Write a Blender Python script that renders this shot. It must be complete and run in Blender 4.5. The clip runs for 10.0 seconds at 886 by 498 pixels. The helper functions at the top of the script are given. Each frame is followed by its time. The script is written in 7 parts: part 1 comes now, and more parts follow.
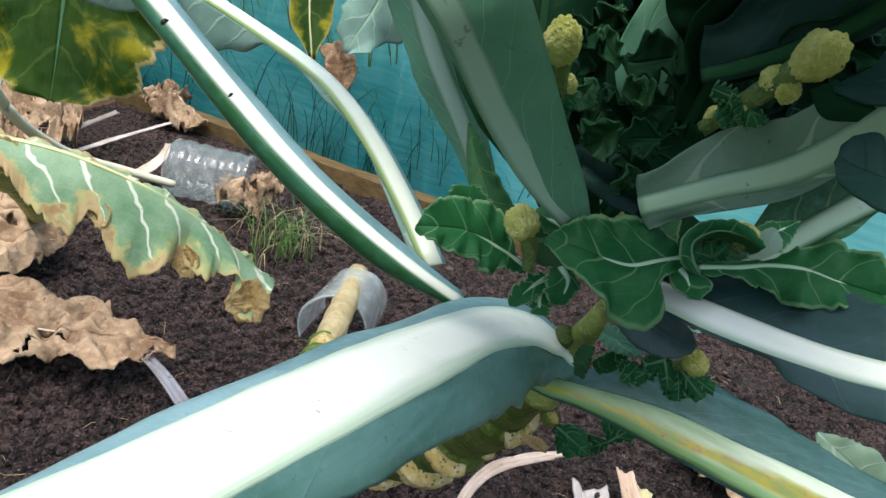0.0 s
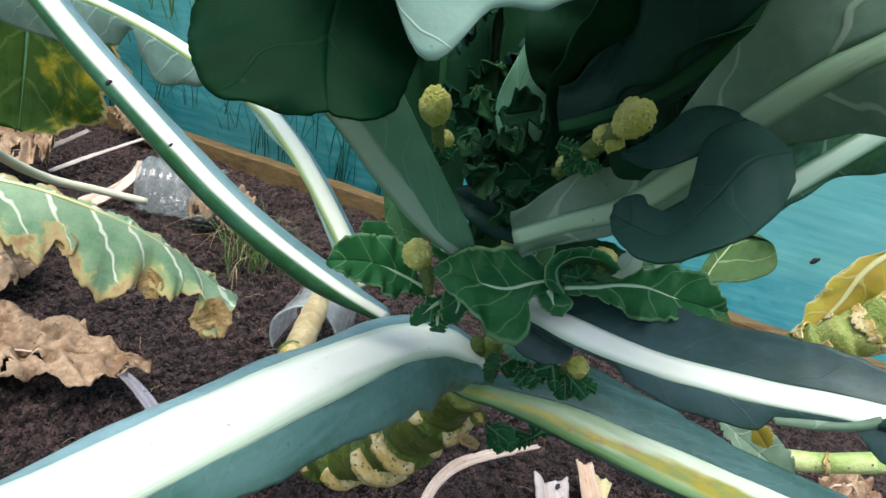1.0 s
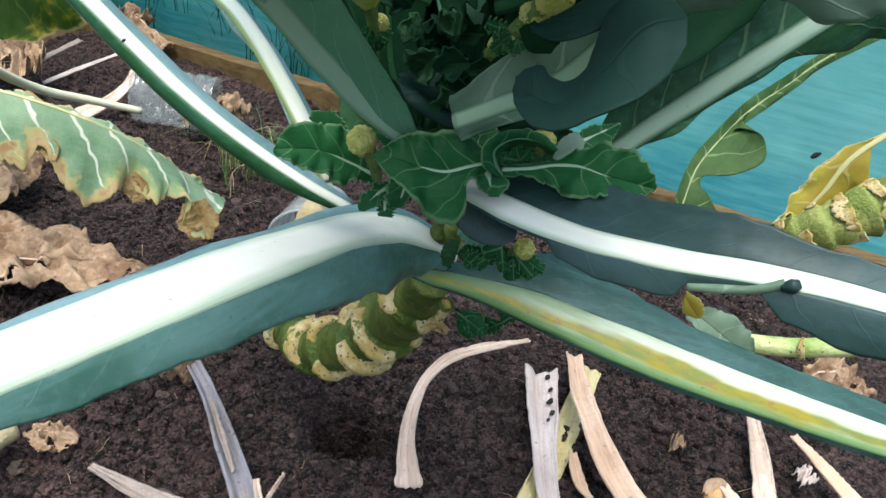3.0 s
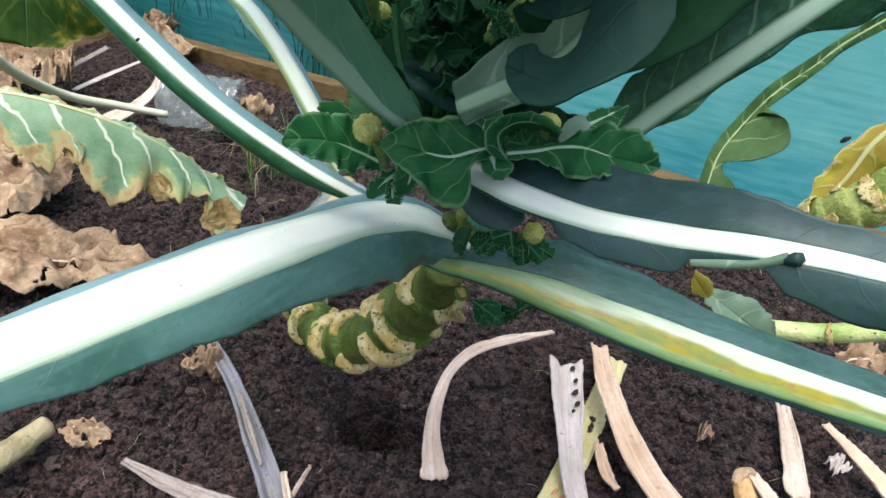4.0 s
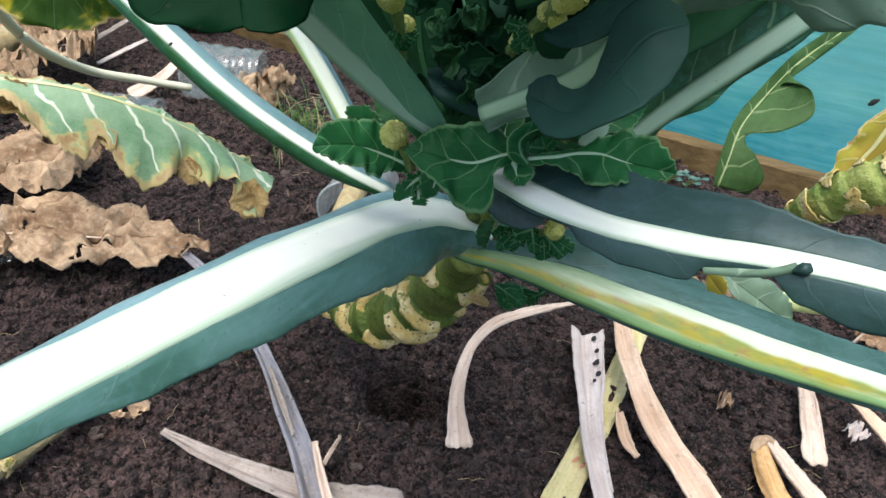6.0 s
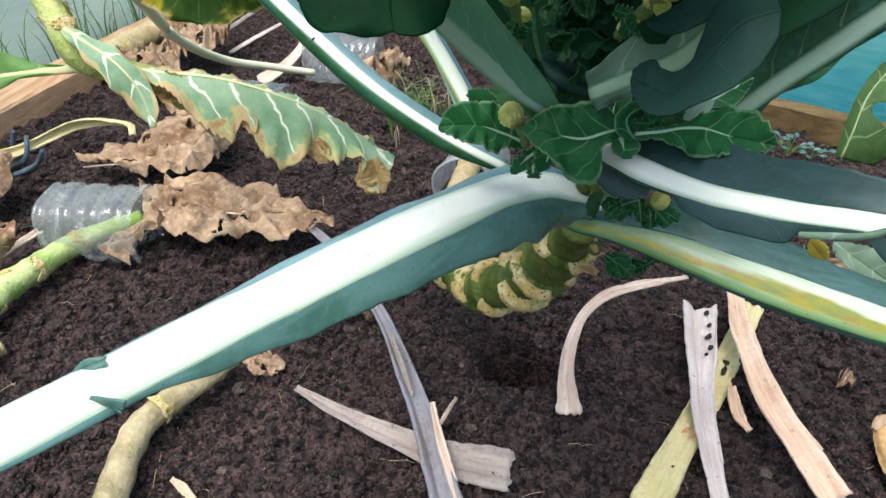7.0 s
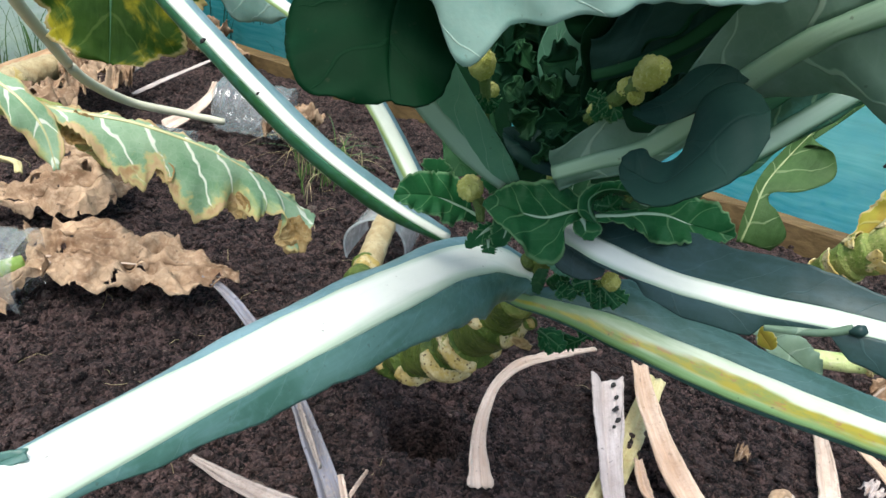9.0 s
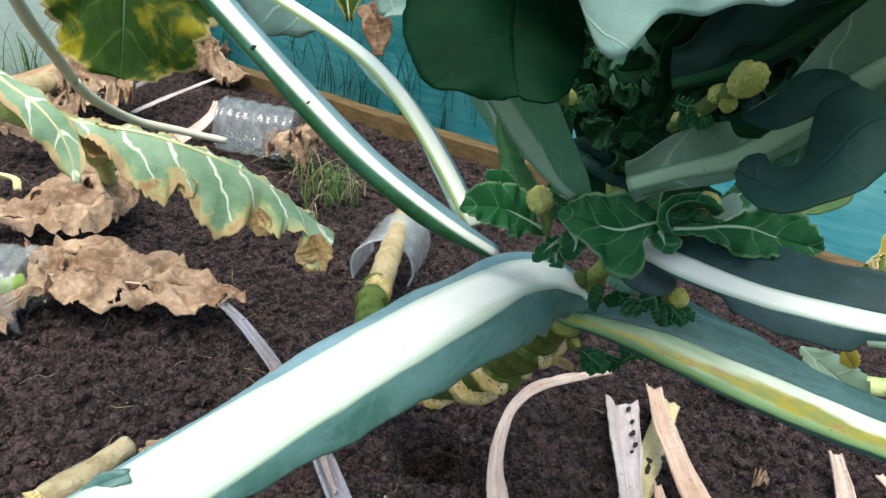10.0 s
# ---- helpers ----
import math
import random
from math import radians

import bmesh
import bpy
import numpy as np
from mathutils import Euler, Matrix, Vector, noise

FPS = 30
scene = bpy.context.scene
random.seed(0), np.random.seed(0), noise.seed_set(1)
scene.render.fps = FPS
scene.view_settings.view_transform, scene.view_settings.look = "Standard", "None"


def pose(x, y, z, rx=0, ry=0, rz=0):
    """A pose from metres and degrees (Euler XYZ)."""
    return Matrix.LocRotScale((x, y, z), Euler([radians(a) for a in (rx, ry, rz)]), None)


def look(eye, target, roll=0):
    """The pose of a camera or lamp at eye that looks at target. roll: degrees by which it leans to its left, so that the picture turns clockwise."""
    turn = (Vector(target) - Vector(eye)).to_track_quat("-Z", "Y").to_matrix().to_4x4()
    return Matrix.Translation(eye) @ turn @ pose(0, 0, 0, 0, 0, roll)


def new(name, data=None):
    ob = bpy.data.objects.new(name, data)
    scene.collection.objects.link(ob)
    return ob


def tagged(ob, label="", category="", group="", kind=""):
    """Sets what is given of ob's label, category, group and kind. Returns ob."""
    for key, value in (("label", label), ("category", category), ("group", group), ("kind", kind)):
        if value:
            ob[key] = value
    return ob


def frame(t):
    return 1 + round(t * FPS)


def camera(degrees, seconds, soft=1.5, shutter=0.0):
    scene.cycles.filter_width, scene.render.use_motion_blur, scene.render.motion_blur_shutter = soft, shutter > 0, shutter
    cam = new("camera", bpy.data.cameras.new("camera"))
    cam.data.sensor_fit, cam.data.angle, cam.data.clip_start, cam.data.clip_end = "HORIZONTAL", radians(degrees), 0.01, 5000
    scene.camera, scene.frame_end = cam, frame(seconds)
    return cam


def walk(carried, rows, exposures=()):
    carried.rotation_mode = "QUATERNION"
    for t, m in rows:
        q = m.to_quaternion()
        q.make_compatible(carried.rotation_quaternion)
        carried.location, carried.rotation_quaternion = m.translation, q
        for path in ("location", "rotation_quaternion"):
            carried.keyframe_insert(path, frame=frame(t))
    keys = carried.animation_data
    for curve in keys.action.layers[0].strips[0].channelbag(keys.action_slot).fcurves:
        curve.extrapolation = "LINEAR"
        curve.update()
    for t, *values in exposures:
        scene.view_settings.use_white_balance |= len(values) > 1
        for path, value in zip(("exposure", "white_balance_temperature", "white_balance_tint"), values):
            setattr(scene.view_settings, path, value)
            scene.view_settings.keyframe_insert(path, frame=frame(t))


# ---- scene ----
cam = camera(63.7, 10.0, soft=1.5)
PATH = [
    (0, (0.047, 0.042, 0.488), (0.212, 1.882, -0.279), 13.6),
    (0.2, (0.052, 0.026, 0.503), (0.211, 1.882, -0.226), 11.9),
    (0.5, (0.058, 0.029, 0.501), (0.268, 1.857, -0.282), 12.4),
    (1, (0.068, 0.013, 0.516), (0.275, 1.851, -0.244), 12.0),
    (1.5, (0.077, -0.002, 0.517), (0.314, 1.825, -0.261), 12.2),
    (2, (0.082, -0.002, 0.525), (0.276, 1.818, -0.282), 10.7),
    (2.5, (0.086, 0.003, 0.52), (0.315, 1.737, -0.45), 11.5),
    (4, (0.099, -0.003, 0.515), (0.232, 1.718, -0.495), 8.4),
    (4.5, (0.096, -0.003, 0.525), (0.218, 1.726, -0.472), 7.7),
    (5, (0.092, -0.003, 0.525), (0.222, 1.697, -0.519), 7.9),
    (6.5, (0.097, -0.012, 0.541), (0.068, 1.629, -0.603), 4.6),
    (7, (0.094, -0.034, 0.548), (-0.121, 1.567, -0.632), 1.1),
    (7.5, (0.097, -0.039, 0.553), (-0.217, 1.545, -0.626), -0.9),
    (8, (0.1, -0.034, 0.552), (-0.226, 1.546, -0.63), -1.6),
    (8.5, (0.093, -0.023, 0.553), (-0.091, 1.615, -0.58), 1.9),
    (9, (0.069, -0.022, 0.544), (0.129, 1.696, -0.478), 9.1),
    (9.2, (0.052, -0.012, 0.546), (0.213, 1.726, -0.432), 12.3),
    (9.5, (0.037, -0.009, 0.529), (0.224, 1.742, -0.419), 12.1),
    (10, (0.038, -0.016, 0.53), (0.131, 1.738, -0.427), 10.0),
]
walk(cam, [(t, look(eye, target, roll)) for t, eye, target, roll in PATH], [(0.0, 1.0, 6080, 5), (10.0, 1.0, 6080, 5)])

# ---- light: bright cloudy day ----
world = bpy.data.worlds.new("sky")
scene.world = world
world.use_nodes = True
wn = world.node_tree
sky = wn.nodes.new("ShaderNodeTexSky")
sky.sky_type = "NISHITA"
sky.sun_disc = False
sky.sun_elevation, sky.sun_rotation = radians(73), radians(-157)
sky.air_density, sky.dust_density, sky.ozone_density = 1.0, 6.0, 1.0
wn.links.new(sky.outputs[0], wn.nodes["Background"].inputs[0])
wn.nodes["Background"].inputs[1].default_value = 0.15
sun_data = bpy.data.lights.new("sun", "SUN")
sun_data.energy, sun_data.angle, sun_data.color = 1.3, radians(45), (1.0, 0.97, 0.92)
sun = new("sun", sun_data)
sun.matrix_world = look((-0.5, -0.9, 4.5), (0, 0.3, 0))

# ---- materials ----
class Nodes:
    """A node tree under construction."""

    def __init__(self, name):
        self.mat = bpy.data.materials.new(name)
        self.mat.use_nodes = True
        self.tree = self.mat.node_tree
        self.bsdf = self.tree.nodes["Principled BSDF"]
        self.out = self.tree.nodes["Material Output"]
        self.tc = self.add("TexCoord")

    def add(self, kind, **sets):
        n = self.tree.nodes.new("ShaderNode" + kind)
        if "operation" in sets:
            n.operation = sets["operation"]
        if "feature" in sets:
            n.feature = sets["feature"]
        if "uv_map" in sets:
            n.uv_map = sets["uv_map"]
        if "interpolation_type" in sets:
            n.interpolation_type = sets["interpolation_type"]
        if "blend_type" in sets:
            n.data_type, n.blend_type = sets["data_type"], sets["blend_type"]
        return n

    def link(self, a, b):
        self.tree.links.new(a, b)

    def put(self, socket, value):
        if isinstance(value, bpy.types.NodeSocket):
            self.link(value, socket)
        else:
            socket.default_value = value

    def math(self, op, a, b=0.0, c=0.0):
        n = self.add("Math", operation=op)
        for s, v in zip(n.inputs, (a, b, c)):
            self.put(s, v)
        return n.outputs[0]

    def ramp(self, fac, lo, hi):
        n = self.add("MapRange", interpolation_type="SMOOTHSTEP")
        for s, v in zip(n.inputs, (fac, lo, hi, 0.0, 1.0)):
            self.put(s, v)
        return n.outputs[0]

    def mix(self, fac, a, b, blend="MIX"):
        n = self.add("Mix", data_type="RGBA", blend_type=blend)
        self.put(n.inputs[0], fac)
        for s, v in ((n.inputs[6], a), (n.inputs[7], b)):
            self.put(s, (*v, 1.0) if isinstance(v, tuple) and len(v) == 3 else v)
        return n.outputs[2]

    def noise(self, scale, detail=4.0, rough=0.55, vec=None, stretch=None, distort=0.0):
        n = self.add("TexNoise")
        n.inputs["Scale"].default_value, n.inputs["Detail"].default_value = scale, detail
        n.inputs["Roughness"].default_value, n.inputs["Distortion"].default_value = rough, distort
        src = vec if vec is not None else self.coord()
        if stretch:
            m = self.add("Mapping")
            m.inputs["Scale"].default_value = stretch
            self.link(src, m.inputs[0])
            src = m.outputs[0]
        self.link(src, n.inputs["Vector"])
        return n.outputs["Fac"]

    def coord(self):
        return self.tc.outputs["Object"]

    def uv(self, name):
        n = self.add("UVMap", uv_map=name)
        s = self.add("SeparateXYZ")
        self.link(n.outputs[0], s.inputs[0])
        return n.outputs[0], s.outputs[0], s.outputs[1]

    def bump(self, height, strength, distance):
        n = self.add("Bump")
        n.inputs["Strength"].default_value, n.inputs["Distance"].default_value = strength, distance
        self.link(height, n.inputs["Height"])
        self.link(n.outputs[0], self.bsdf.inputs["Normal"])
        return n.outputs[0]

    def finish(self, color, rough=0.5, spec=0.5, sheer=0.0, sheer_color=None):
        self.put(self.bsdf.inputs["Base Color"], (*color, 1.0) if isinstance(color, tuple) else color)
        self.put(self.bsdf.inputs["Roughness"], rough)
        self.bsdf.inputs["Specular IOR Level"].default_value = spec
        if sheer:
            t = self.add("BsdfTranslucent")
            self.put(t.inputs[0], sheer_color if sheer_color is not None else color)
            m = self.add("MixShader")
            m.inputs[0].default_value = sheer
            self.link(self.bsdf.outputs[0], m.inputs[1])
            self.link(t.outputs[0], m.inputs[2])
            self.link(m.outputs[0], self.out.inputs[0])
        return self.mat


def blade_material(name, dark, light, vein, veins=55.0, slant=0.9, vein_width=0.06, vein_mix=0.6, burnt=0.0, burnt_color=(0.52, 0.36, 0.17),
                   yellow=0.0, yellow_color=(0.42, 0.38, 0.05), rough=0.5, sheer=0.15, bloom=0.3, rim=None, spec=0.25, bloom_color=(0.11, 0.29, 0.25), streak=0.25):
    """A waxy leaf: mottled green, pale side veins, optional yellowing and dry brown margins."""
    m = Nodes(name)
    vec, s, d = m.uv("metric")
    _, u, v = m.uv("norm")
    big, fine = m.noise(28, 3), m.noise(230, 4, 0.6)
    col = m.mix(m.ramp(big, 0.3, 0.72), dark, light)
    rub = m.noise(55, 4, 0.6, vec=vec, stretch=(0.35, 2.2, 1.0), distort=0.8)
    col = m.mix(m.math("MULTIPLY", m.ramp(rub, 0.42, 0.75), streak), col, bloom_color)
    col = m.mix(m.math("MULTIPLY", m.ramp(fine, 0.45, 0.8), bloom), col, bloom_color)
    if yellow:
        patch = m.noise(22, 5, 0.6, distort=0.6)
        col = m.mix(m.math("MULTIPLY", m.ramp(m.math("ADD", patch, m.math("MULTIPLY", v, 0.25)), 0.80 - 0.42 * yellow, 0.98 - 0.35 * yellow), min(1.0, 0.5 + yellow)), col, yellow_color)
    wob = m.math("MULTIPLY", m.math("SUBTRACT", m.noise(45, 2), 0.5), 0.02)
    dist = m.math("ABSOLUTE", d)
    phase = m.math("FRACT", m.math("MULTIPLY", m.math("ADD", m.math("SUBTRACT", s, m.math("MULTIPLY", dist, slant)), wob), veins))
    line = m.math("ABSOLUTE", m.math("SUBTRACT", phase, 0.5))
    width = m.math("MULTIPLY", m.math("SUBTRACT", 1.15, v), vein_width)
    mask = m.math("SUBTRACT", 1.0, m.ramp(line, m.math("MULTIPLY", width, 0.4), width))
    net = m.add("TexVoronoi", feature="DISTANCE_TO_EDGE")
    net.inputs["Scale"].default_value = 190
    m.link(m.coord(), net.inputs["Vector"])
    fine_vein = m.math("SUBTRACT", 1.0, m.ramp(net.outputs["Distance"], 0.0, 0.09))
    col = m.mix(m.math("MULTIPLY", fine_vein, 0.07 * vein_mix), col, vein)
    col = m.mix(m.math("MULTIPLY", mask, vein_mix), col, vein)
    rgh = rough
    if burnt:
        edge = m.math("ADD", v, m.math("MULTIPLY", m.math("ADD", m.math("SUBTRACT", m.noise(24, 4, 0.6), 0.5), m.math("MULTIPLY", m.math("SUBTRACT", m.noise(110, 3, 0.6), 0.5), 0.4)), 2.0))
        col = m.mix(m.math("MULTIPLY", m.ramp(edge, 1.08 - 0.42 * burnt, 1.16 - 0.34 * burnt), 0.85), col, (0.62, 0.56, 0.25))
        col = m.mix(m.ramp(edge, 1.2 - 0.42 * burnt, 1.3 - 0.36 * burnt), col, m.mix(m.ramp(m.noise(60, 4), 0.42, 0.7), burnt_color, (0.44, 0.28, 0.13)))
        col = m.mix(m.ramp(m.math("ADD", v, m.math("MULTIPLY", fine, 0.1)), 0.97, 1.02), col, (0.60, 0.50, 0.24))
    if rim:
        col = m.mix(m.ramp(m.math("ADD", v, m.math("MULTIPLY", m.noise(50, 2), 0.08)), 0.9, 0.98), col, rim)
    spots = m.ramp(m.noise(420, 2, 0.5), 0.70, 0.76)
    col = m.mix(m.math("MULTIPLY", spots, 0.35), col, (0.03, 0.035, 0.02))
    h = m.math("ADD", m.math("MULTIPLY", mask, 0.7 * min(1.0, 2.0 * vein_mix)), m.math("ADD", m.math("MULTIPLY", fine, 0.35), m.math("MULTIPLY", m.noise(90, 2), 0.8)))
    m.bump(h, 0.55, 0.0012)
    return m.finish(col, rgh, spec, sheer)


def rib_material(name, pale, flank, stain=None, stain_amount=0.0, rough=0.38, lean=0.0, spec=0.45, foot=None):
    """A fleshy leaf rib: pale upper face, greener flanks, long fibres, small dark nicks."""
    m = Nodes(name)
    vec, s, d = m.uv("metric")
    _, u, v = m.uv("norm")
    fib = m.noise(60, 4, 0.55, vec=vec, stretch=(0.25, 6.0, 1.0))
    side = m.math("SUBTRACT", m.math("MULTIPLY", m.math("ABSOLUTE", v), 1.0 - 0.5 * abs(lean)), m.math("MULTIPLY", v, 0.7 * lean))
    col = m.mix(m.ramp(m.math("ADD", side, m.math("MULTIPLY", m.math("SUBTRACT", fib, 0.5), 0.25)), 0.45, 1.0), pale, flank)
    col = m.mix(m.math("MULTIPLY", m.ramp(fib, 0.5, 0.8), 0.22), col, flank)
    blot = m.noise(38, 5, 0.65, vec=vec, stretch=(0.5, 1.6, 1.0))
    col = m.mix(m.math("MULTIPLY", m.ramp(blot, 0.48, 0.72), 0.28), col, flank)
    if foot:
        reach = m.math("ADD", u, m.math("MULTIPLY", m.math("SUBTRACT", m.noise(30, 4, 0.6, vec=vec, stretch=(0.5, 2.5, 1.0)), 0.5), 0.5))
        col = m.mix(m.math("SUBTRACT", 0.85, m.math("MULTIPLY", m.ramp(reach, 0.12, 0.42), 0.85)), col, foot)
    if stain:
        patch = m.noise(14, 4, 0.6, vec=vec, stretch=(0.6, 3.5, 1.0))
        reach = m.math("SUBTRACT", patch, m.math("MULTIPLY", m.math("ABSOLUTE", m.math("SUBTRACT", v, 0.25)), 0.5))
        mask = m.math("MULTIPLY", m.ramp(reach, 0.24, 0.42), stain_amount)
        tone = m.mix(m.ramp(m.noise(75, 5, 0.7, vec=vec, stretch=(0.5, 1.8, 1.0)), 0.4, 0.62), stain, (0.17, 0.22, 0.05))
        tone = m.mix(m.math("MULTIPLY", m.ramp(m.noise(160, 4, 0.65, vec=vec, stretch=(0.6, 1.5, 1.0)), 0.54, 0.64), 0.75), tone, (0.26, 0.14, 0.05))
        col = m.mix(mask, col, tone)
    fleck = m.ramp(m.noise(210, 3, 0.6), 0.69, 0.74)
    col = m.mix(m.math("MULTIPLY", fleck, 0.6), col, (0.08, 0.09, 0.06))
    m.bump(m.math("ADD", fib, m.math("MULTIPLY", m.noise(350, 3), 0.3)), 0.35, 0.0008)
    return m.finish(col, rough, spec, 0.08)


def stalk_material(name, a, b, scar_col, rough=0.55, scale=40.0):
    m = Nodes(name)
    n1, n2 = m.noise(scale, 4, 0.6), m.noise(scale * 7, 4, 0.6)
    col = m.mix(m.ramp(n1, 0.35, 0.68), a, b)
    col = m.mix(m.math("MULTIPLY", m.ramp(n2, 0.52, 0.72), 0.55), col, scar_col)
    col = m.mix(m.ramp(m.noise(scale * 9, 2), 0.68, 0.74), col, (0.05, 0.04, 0.02))
    m.bump(m.math("ADD", n2, m.math("MULTIPLY", n1, 0.8)), 0.8, 0.0028)
    return m.finish(col, rough, 0.35)


def dry_material(name, a, b, c, scale=26.0, rough=0.8, sheer=0.12, fibre=False, specks=0.4):
    """Dead leaf matter: papery tans, veined or fibrous, with dark mould specks."""
    m = Nodes(name)
    if fibre:
        vec, s, d = m.uv("metric")
        n1 = m.math("ADD", m.math("MULTIPLY", m.noise(70, 5, 0.6, vec=vec, stretch=(0.22, 4.0, 1.0)), 0.5), m.math("MULTIPLY", m.noise(22, 4, 0.6, vec=vec, stretch=(0.7, 1.6, 1.0)), 0.5))
    else:
        n1 = m.noise(scale, 6, 0.62, distort=0.4)
    n2 = m.noise(scale * 8, 4, 0.6)
    col = m.mix(m.ramp(n1, 0.32, 0.68), a, b)
    col = m.mix(m.math("MULTIPLY", m.ramp(n2, 0.45, 0.75), 0.5), col, c)
    col = m.mix(m.math("MULTIPLY", m.ramp(m.noise(scale * 5, 3), 0.64, 0.72), specks), col, (0.045, 0.03, 0.02))
    if not fibre:
        net = m.add("TexVoronoi", feature="DISTANCE_TO_EDGE")
        net.inputs["Scale"].default_value = 75
        m.link(m.coord(), net.inputs["Vector"])
        vn = m.math("SUBTRACT", 1.0, m.ramp(net.outputs["Distance"], 0.0, 0.12))
        col = m.mix(m.math("MULTIPLY", vn, 0.25), col, a)
    m.bump(m.math("ADD", n1, m.math("ADD", m.math("MULTIPLY", n2, 0.6), m.math("MULTIPLY", m.noise(scale * 3, 4, 0.6, distort=1.2), 0.7))), 1.0, 0.005 if not fibre else 0.002)
    return m.finish(col, rough, 0.25, sheer)


def soil_material(name, clod=False):
    """Dark crumbly earth: crumbs of several sizes, each its own shade, with pale grit and fibres."""
    m = Nodes(name)
    n1, n2, n3 = m.noise(5, 4), m.noise(75, 6, 0.68), m.noise(420, 4, 0.65)

    def crumbs(scale):
        v = m.add("TexVoronoi", feature="F1")
        v.inputs["Scale"].default_value = scale
        w = m.add("Mapping")
        m.link(m.coord(), w.inputs[0])
        m.link(w.outputs[0], v.inputs["Vector"])
        g = m.add("SeparateColor")
        m.link(v.outputs["Color"], g.inputs[0])
        return v.outputs["Distance"], g.outputs[0]

    d1, c1 = crumbs(110)
    d2, c2 = crumbs(330)
    shade = m.math("ADD", m.math("MULTIPLY", c1, 0.35), m.math("ADD", m.math("MULTIPLY", c2, 0.45), m.math("MULTIPLY", n2, 0.4)))
    col = m.mix(m.ramp(shade, 0.36, 1.02), (0.0048, 0.0030, 0.0027), (0.185, 0.115, 0.102))
    col = m.mix(m.math("MULTIPLY", m.ramp(n1, 0.4, 0.7), 0.35), col, (0.046, 0.028, 0.025))
    col = m.mix(m.math("MULTIPLY", m.ramp(n3, 0.57, 0.70), 0.7), col, (0.27, 0.19, 0.175))
    col = m.mix(m.ramp(m.noise(230, 2), 0.725, 0.75), col, (0.34, 0.27, 0.2))
    h = m.math("ADD", m.math("MULTIPLY", n2, 1.3), m.math("ADD", m.math("MULTIPLY", m.math("SUBTRACT", 1.0, d1), 0.9), m.math("MULTIPLY", m.math("SUBTRACT", 1.0, d2), 0.5)))
    m.bump(m.math("ADD", h, m.math("MULTIPLY", n3, 0.4)), 1.0, 0.02)
    if clod:
        info = m.add("NewGeometry")
        col = m.mix(m.math("MULTIPLY", m.ramp(info.outputs["Random Per Island"], 0.3, 1.0), 0.6), col, (0.095, 0.062, 0.056))
        col = m.mix(m.ramp(info.outputs["Random Per Island"], 0.988, 0.992), col, (0.20, 0.15, 0.125))
    return m.finish(col, 0.84, 0.3)


def wood_material(name, a, b, along=(0.6, 9.0, 9.0)):
    m = Nodes(name)
    n1 = m.noise(9, 5, 0.6, stretch=along, distort=0.5)
    n2 = m.noise(60, 4, 0.6, stretch=tuple(0.55 * c for c in along))
    col = m.mix(m.ramp(n1, 0.3, 0.7), a, b)
    col = m.mix(m.math("MULTIPLY", m.ramp(n2, 0.5, 0.75), 0.4), col, (0.12, 0.065, 0.03))
    col = m.mix(m.math("MULTIPLY", m.ramp(m.noise(7, 4), 0.5, 0.72), 0.25), col, (0.16, 0.11, 0.07))
    m.bump(m.math("ADD", n1, n2), 0.6, 0.002)
    return m.finish(col, 0.75, 0.3)


def net_material(name, cloth, pale, holes, sheer, threads=1.0):
    """Woven shade cloth: fine threads over a sheer ground."""
    m = Nodes(name)
    vec, s, d = m.uv("metric")
    w1 = m.math("SINE", m.math("MULTIPLY", s, 2200.0))
    w2 = m.math("SINE", m.math("MULTIPLY", d, 2600.0))
    band = m.noise(18, 4, 0.6, vec=vec, stretch=(0.5, 5.0, 1.0))
    weave = m.math("ADD", m.math("MULTIPLY", w1, 0.5), w2)
    slow = m.noise(3, 3, 0.5, vec=vec)
    col = m.mix(m.ramp(m.math("ADD", m.math("MULTIPLY", band, 0.4), m.math("MULTIPLY", slow, 0.6)), 0.3, 0.7), cloth, pale)
    # paler towards the top: sky light from behind is put into the colour
    col = m.mix(m.math("MULTIPLY", m.ramp(d, 0.08, 0.5), 0.5), col, pale)
    col = m.mix(m.math("MULTIPLY", m.ramp(weave, -0.2, 1.2), 0.2 * threads), col, pale)
    col = m.mix(m.math("MULTIPLY", m.ramp(m.noise(70, 5, 0.65), 0.62, 0.74), 0.15), col, (0.25, 0.27, 0.24))
    m.bump(m.math("ADD", m.math("MULTIPLY", weave, 0.3 * threads), m.math("MULTIPLY", band, 0.5)), 0.4, 0.002)
    m.finish(col, 0.55, 0.3, sheer)
    shader = m.out.inputs[0].links[0].from_socket
    clear = m.add("BsdfTransparent")
    mix = m.add("MixShader")
    m.put(mix.inputs[0], m.math("MULTIPLY", m.math("SUBTRACT", 1.25, m.math("ADD", m.math("MULTIPLY", weave, 0.16 * threads), m.math("MULTIPLY", band, 0.5))), holes))
    m.link(shader, mix.inputs[1])
    m.link(clear.outputs[0], mix.inputs[2])
    m.link(mix.outputs[0], m.out.inputs[0])
    return m.mat


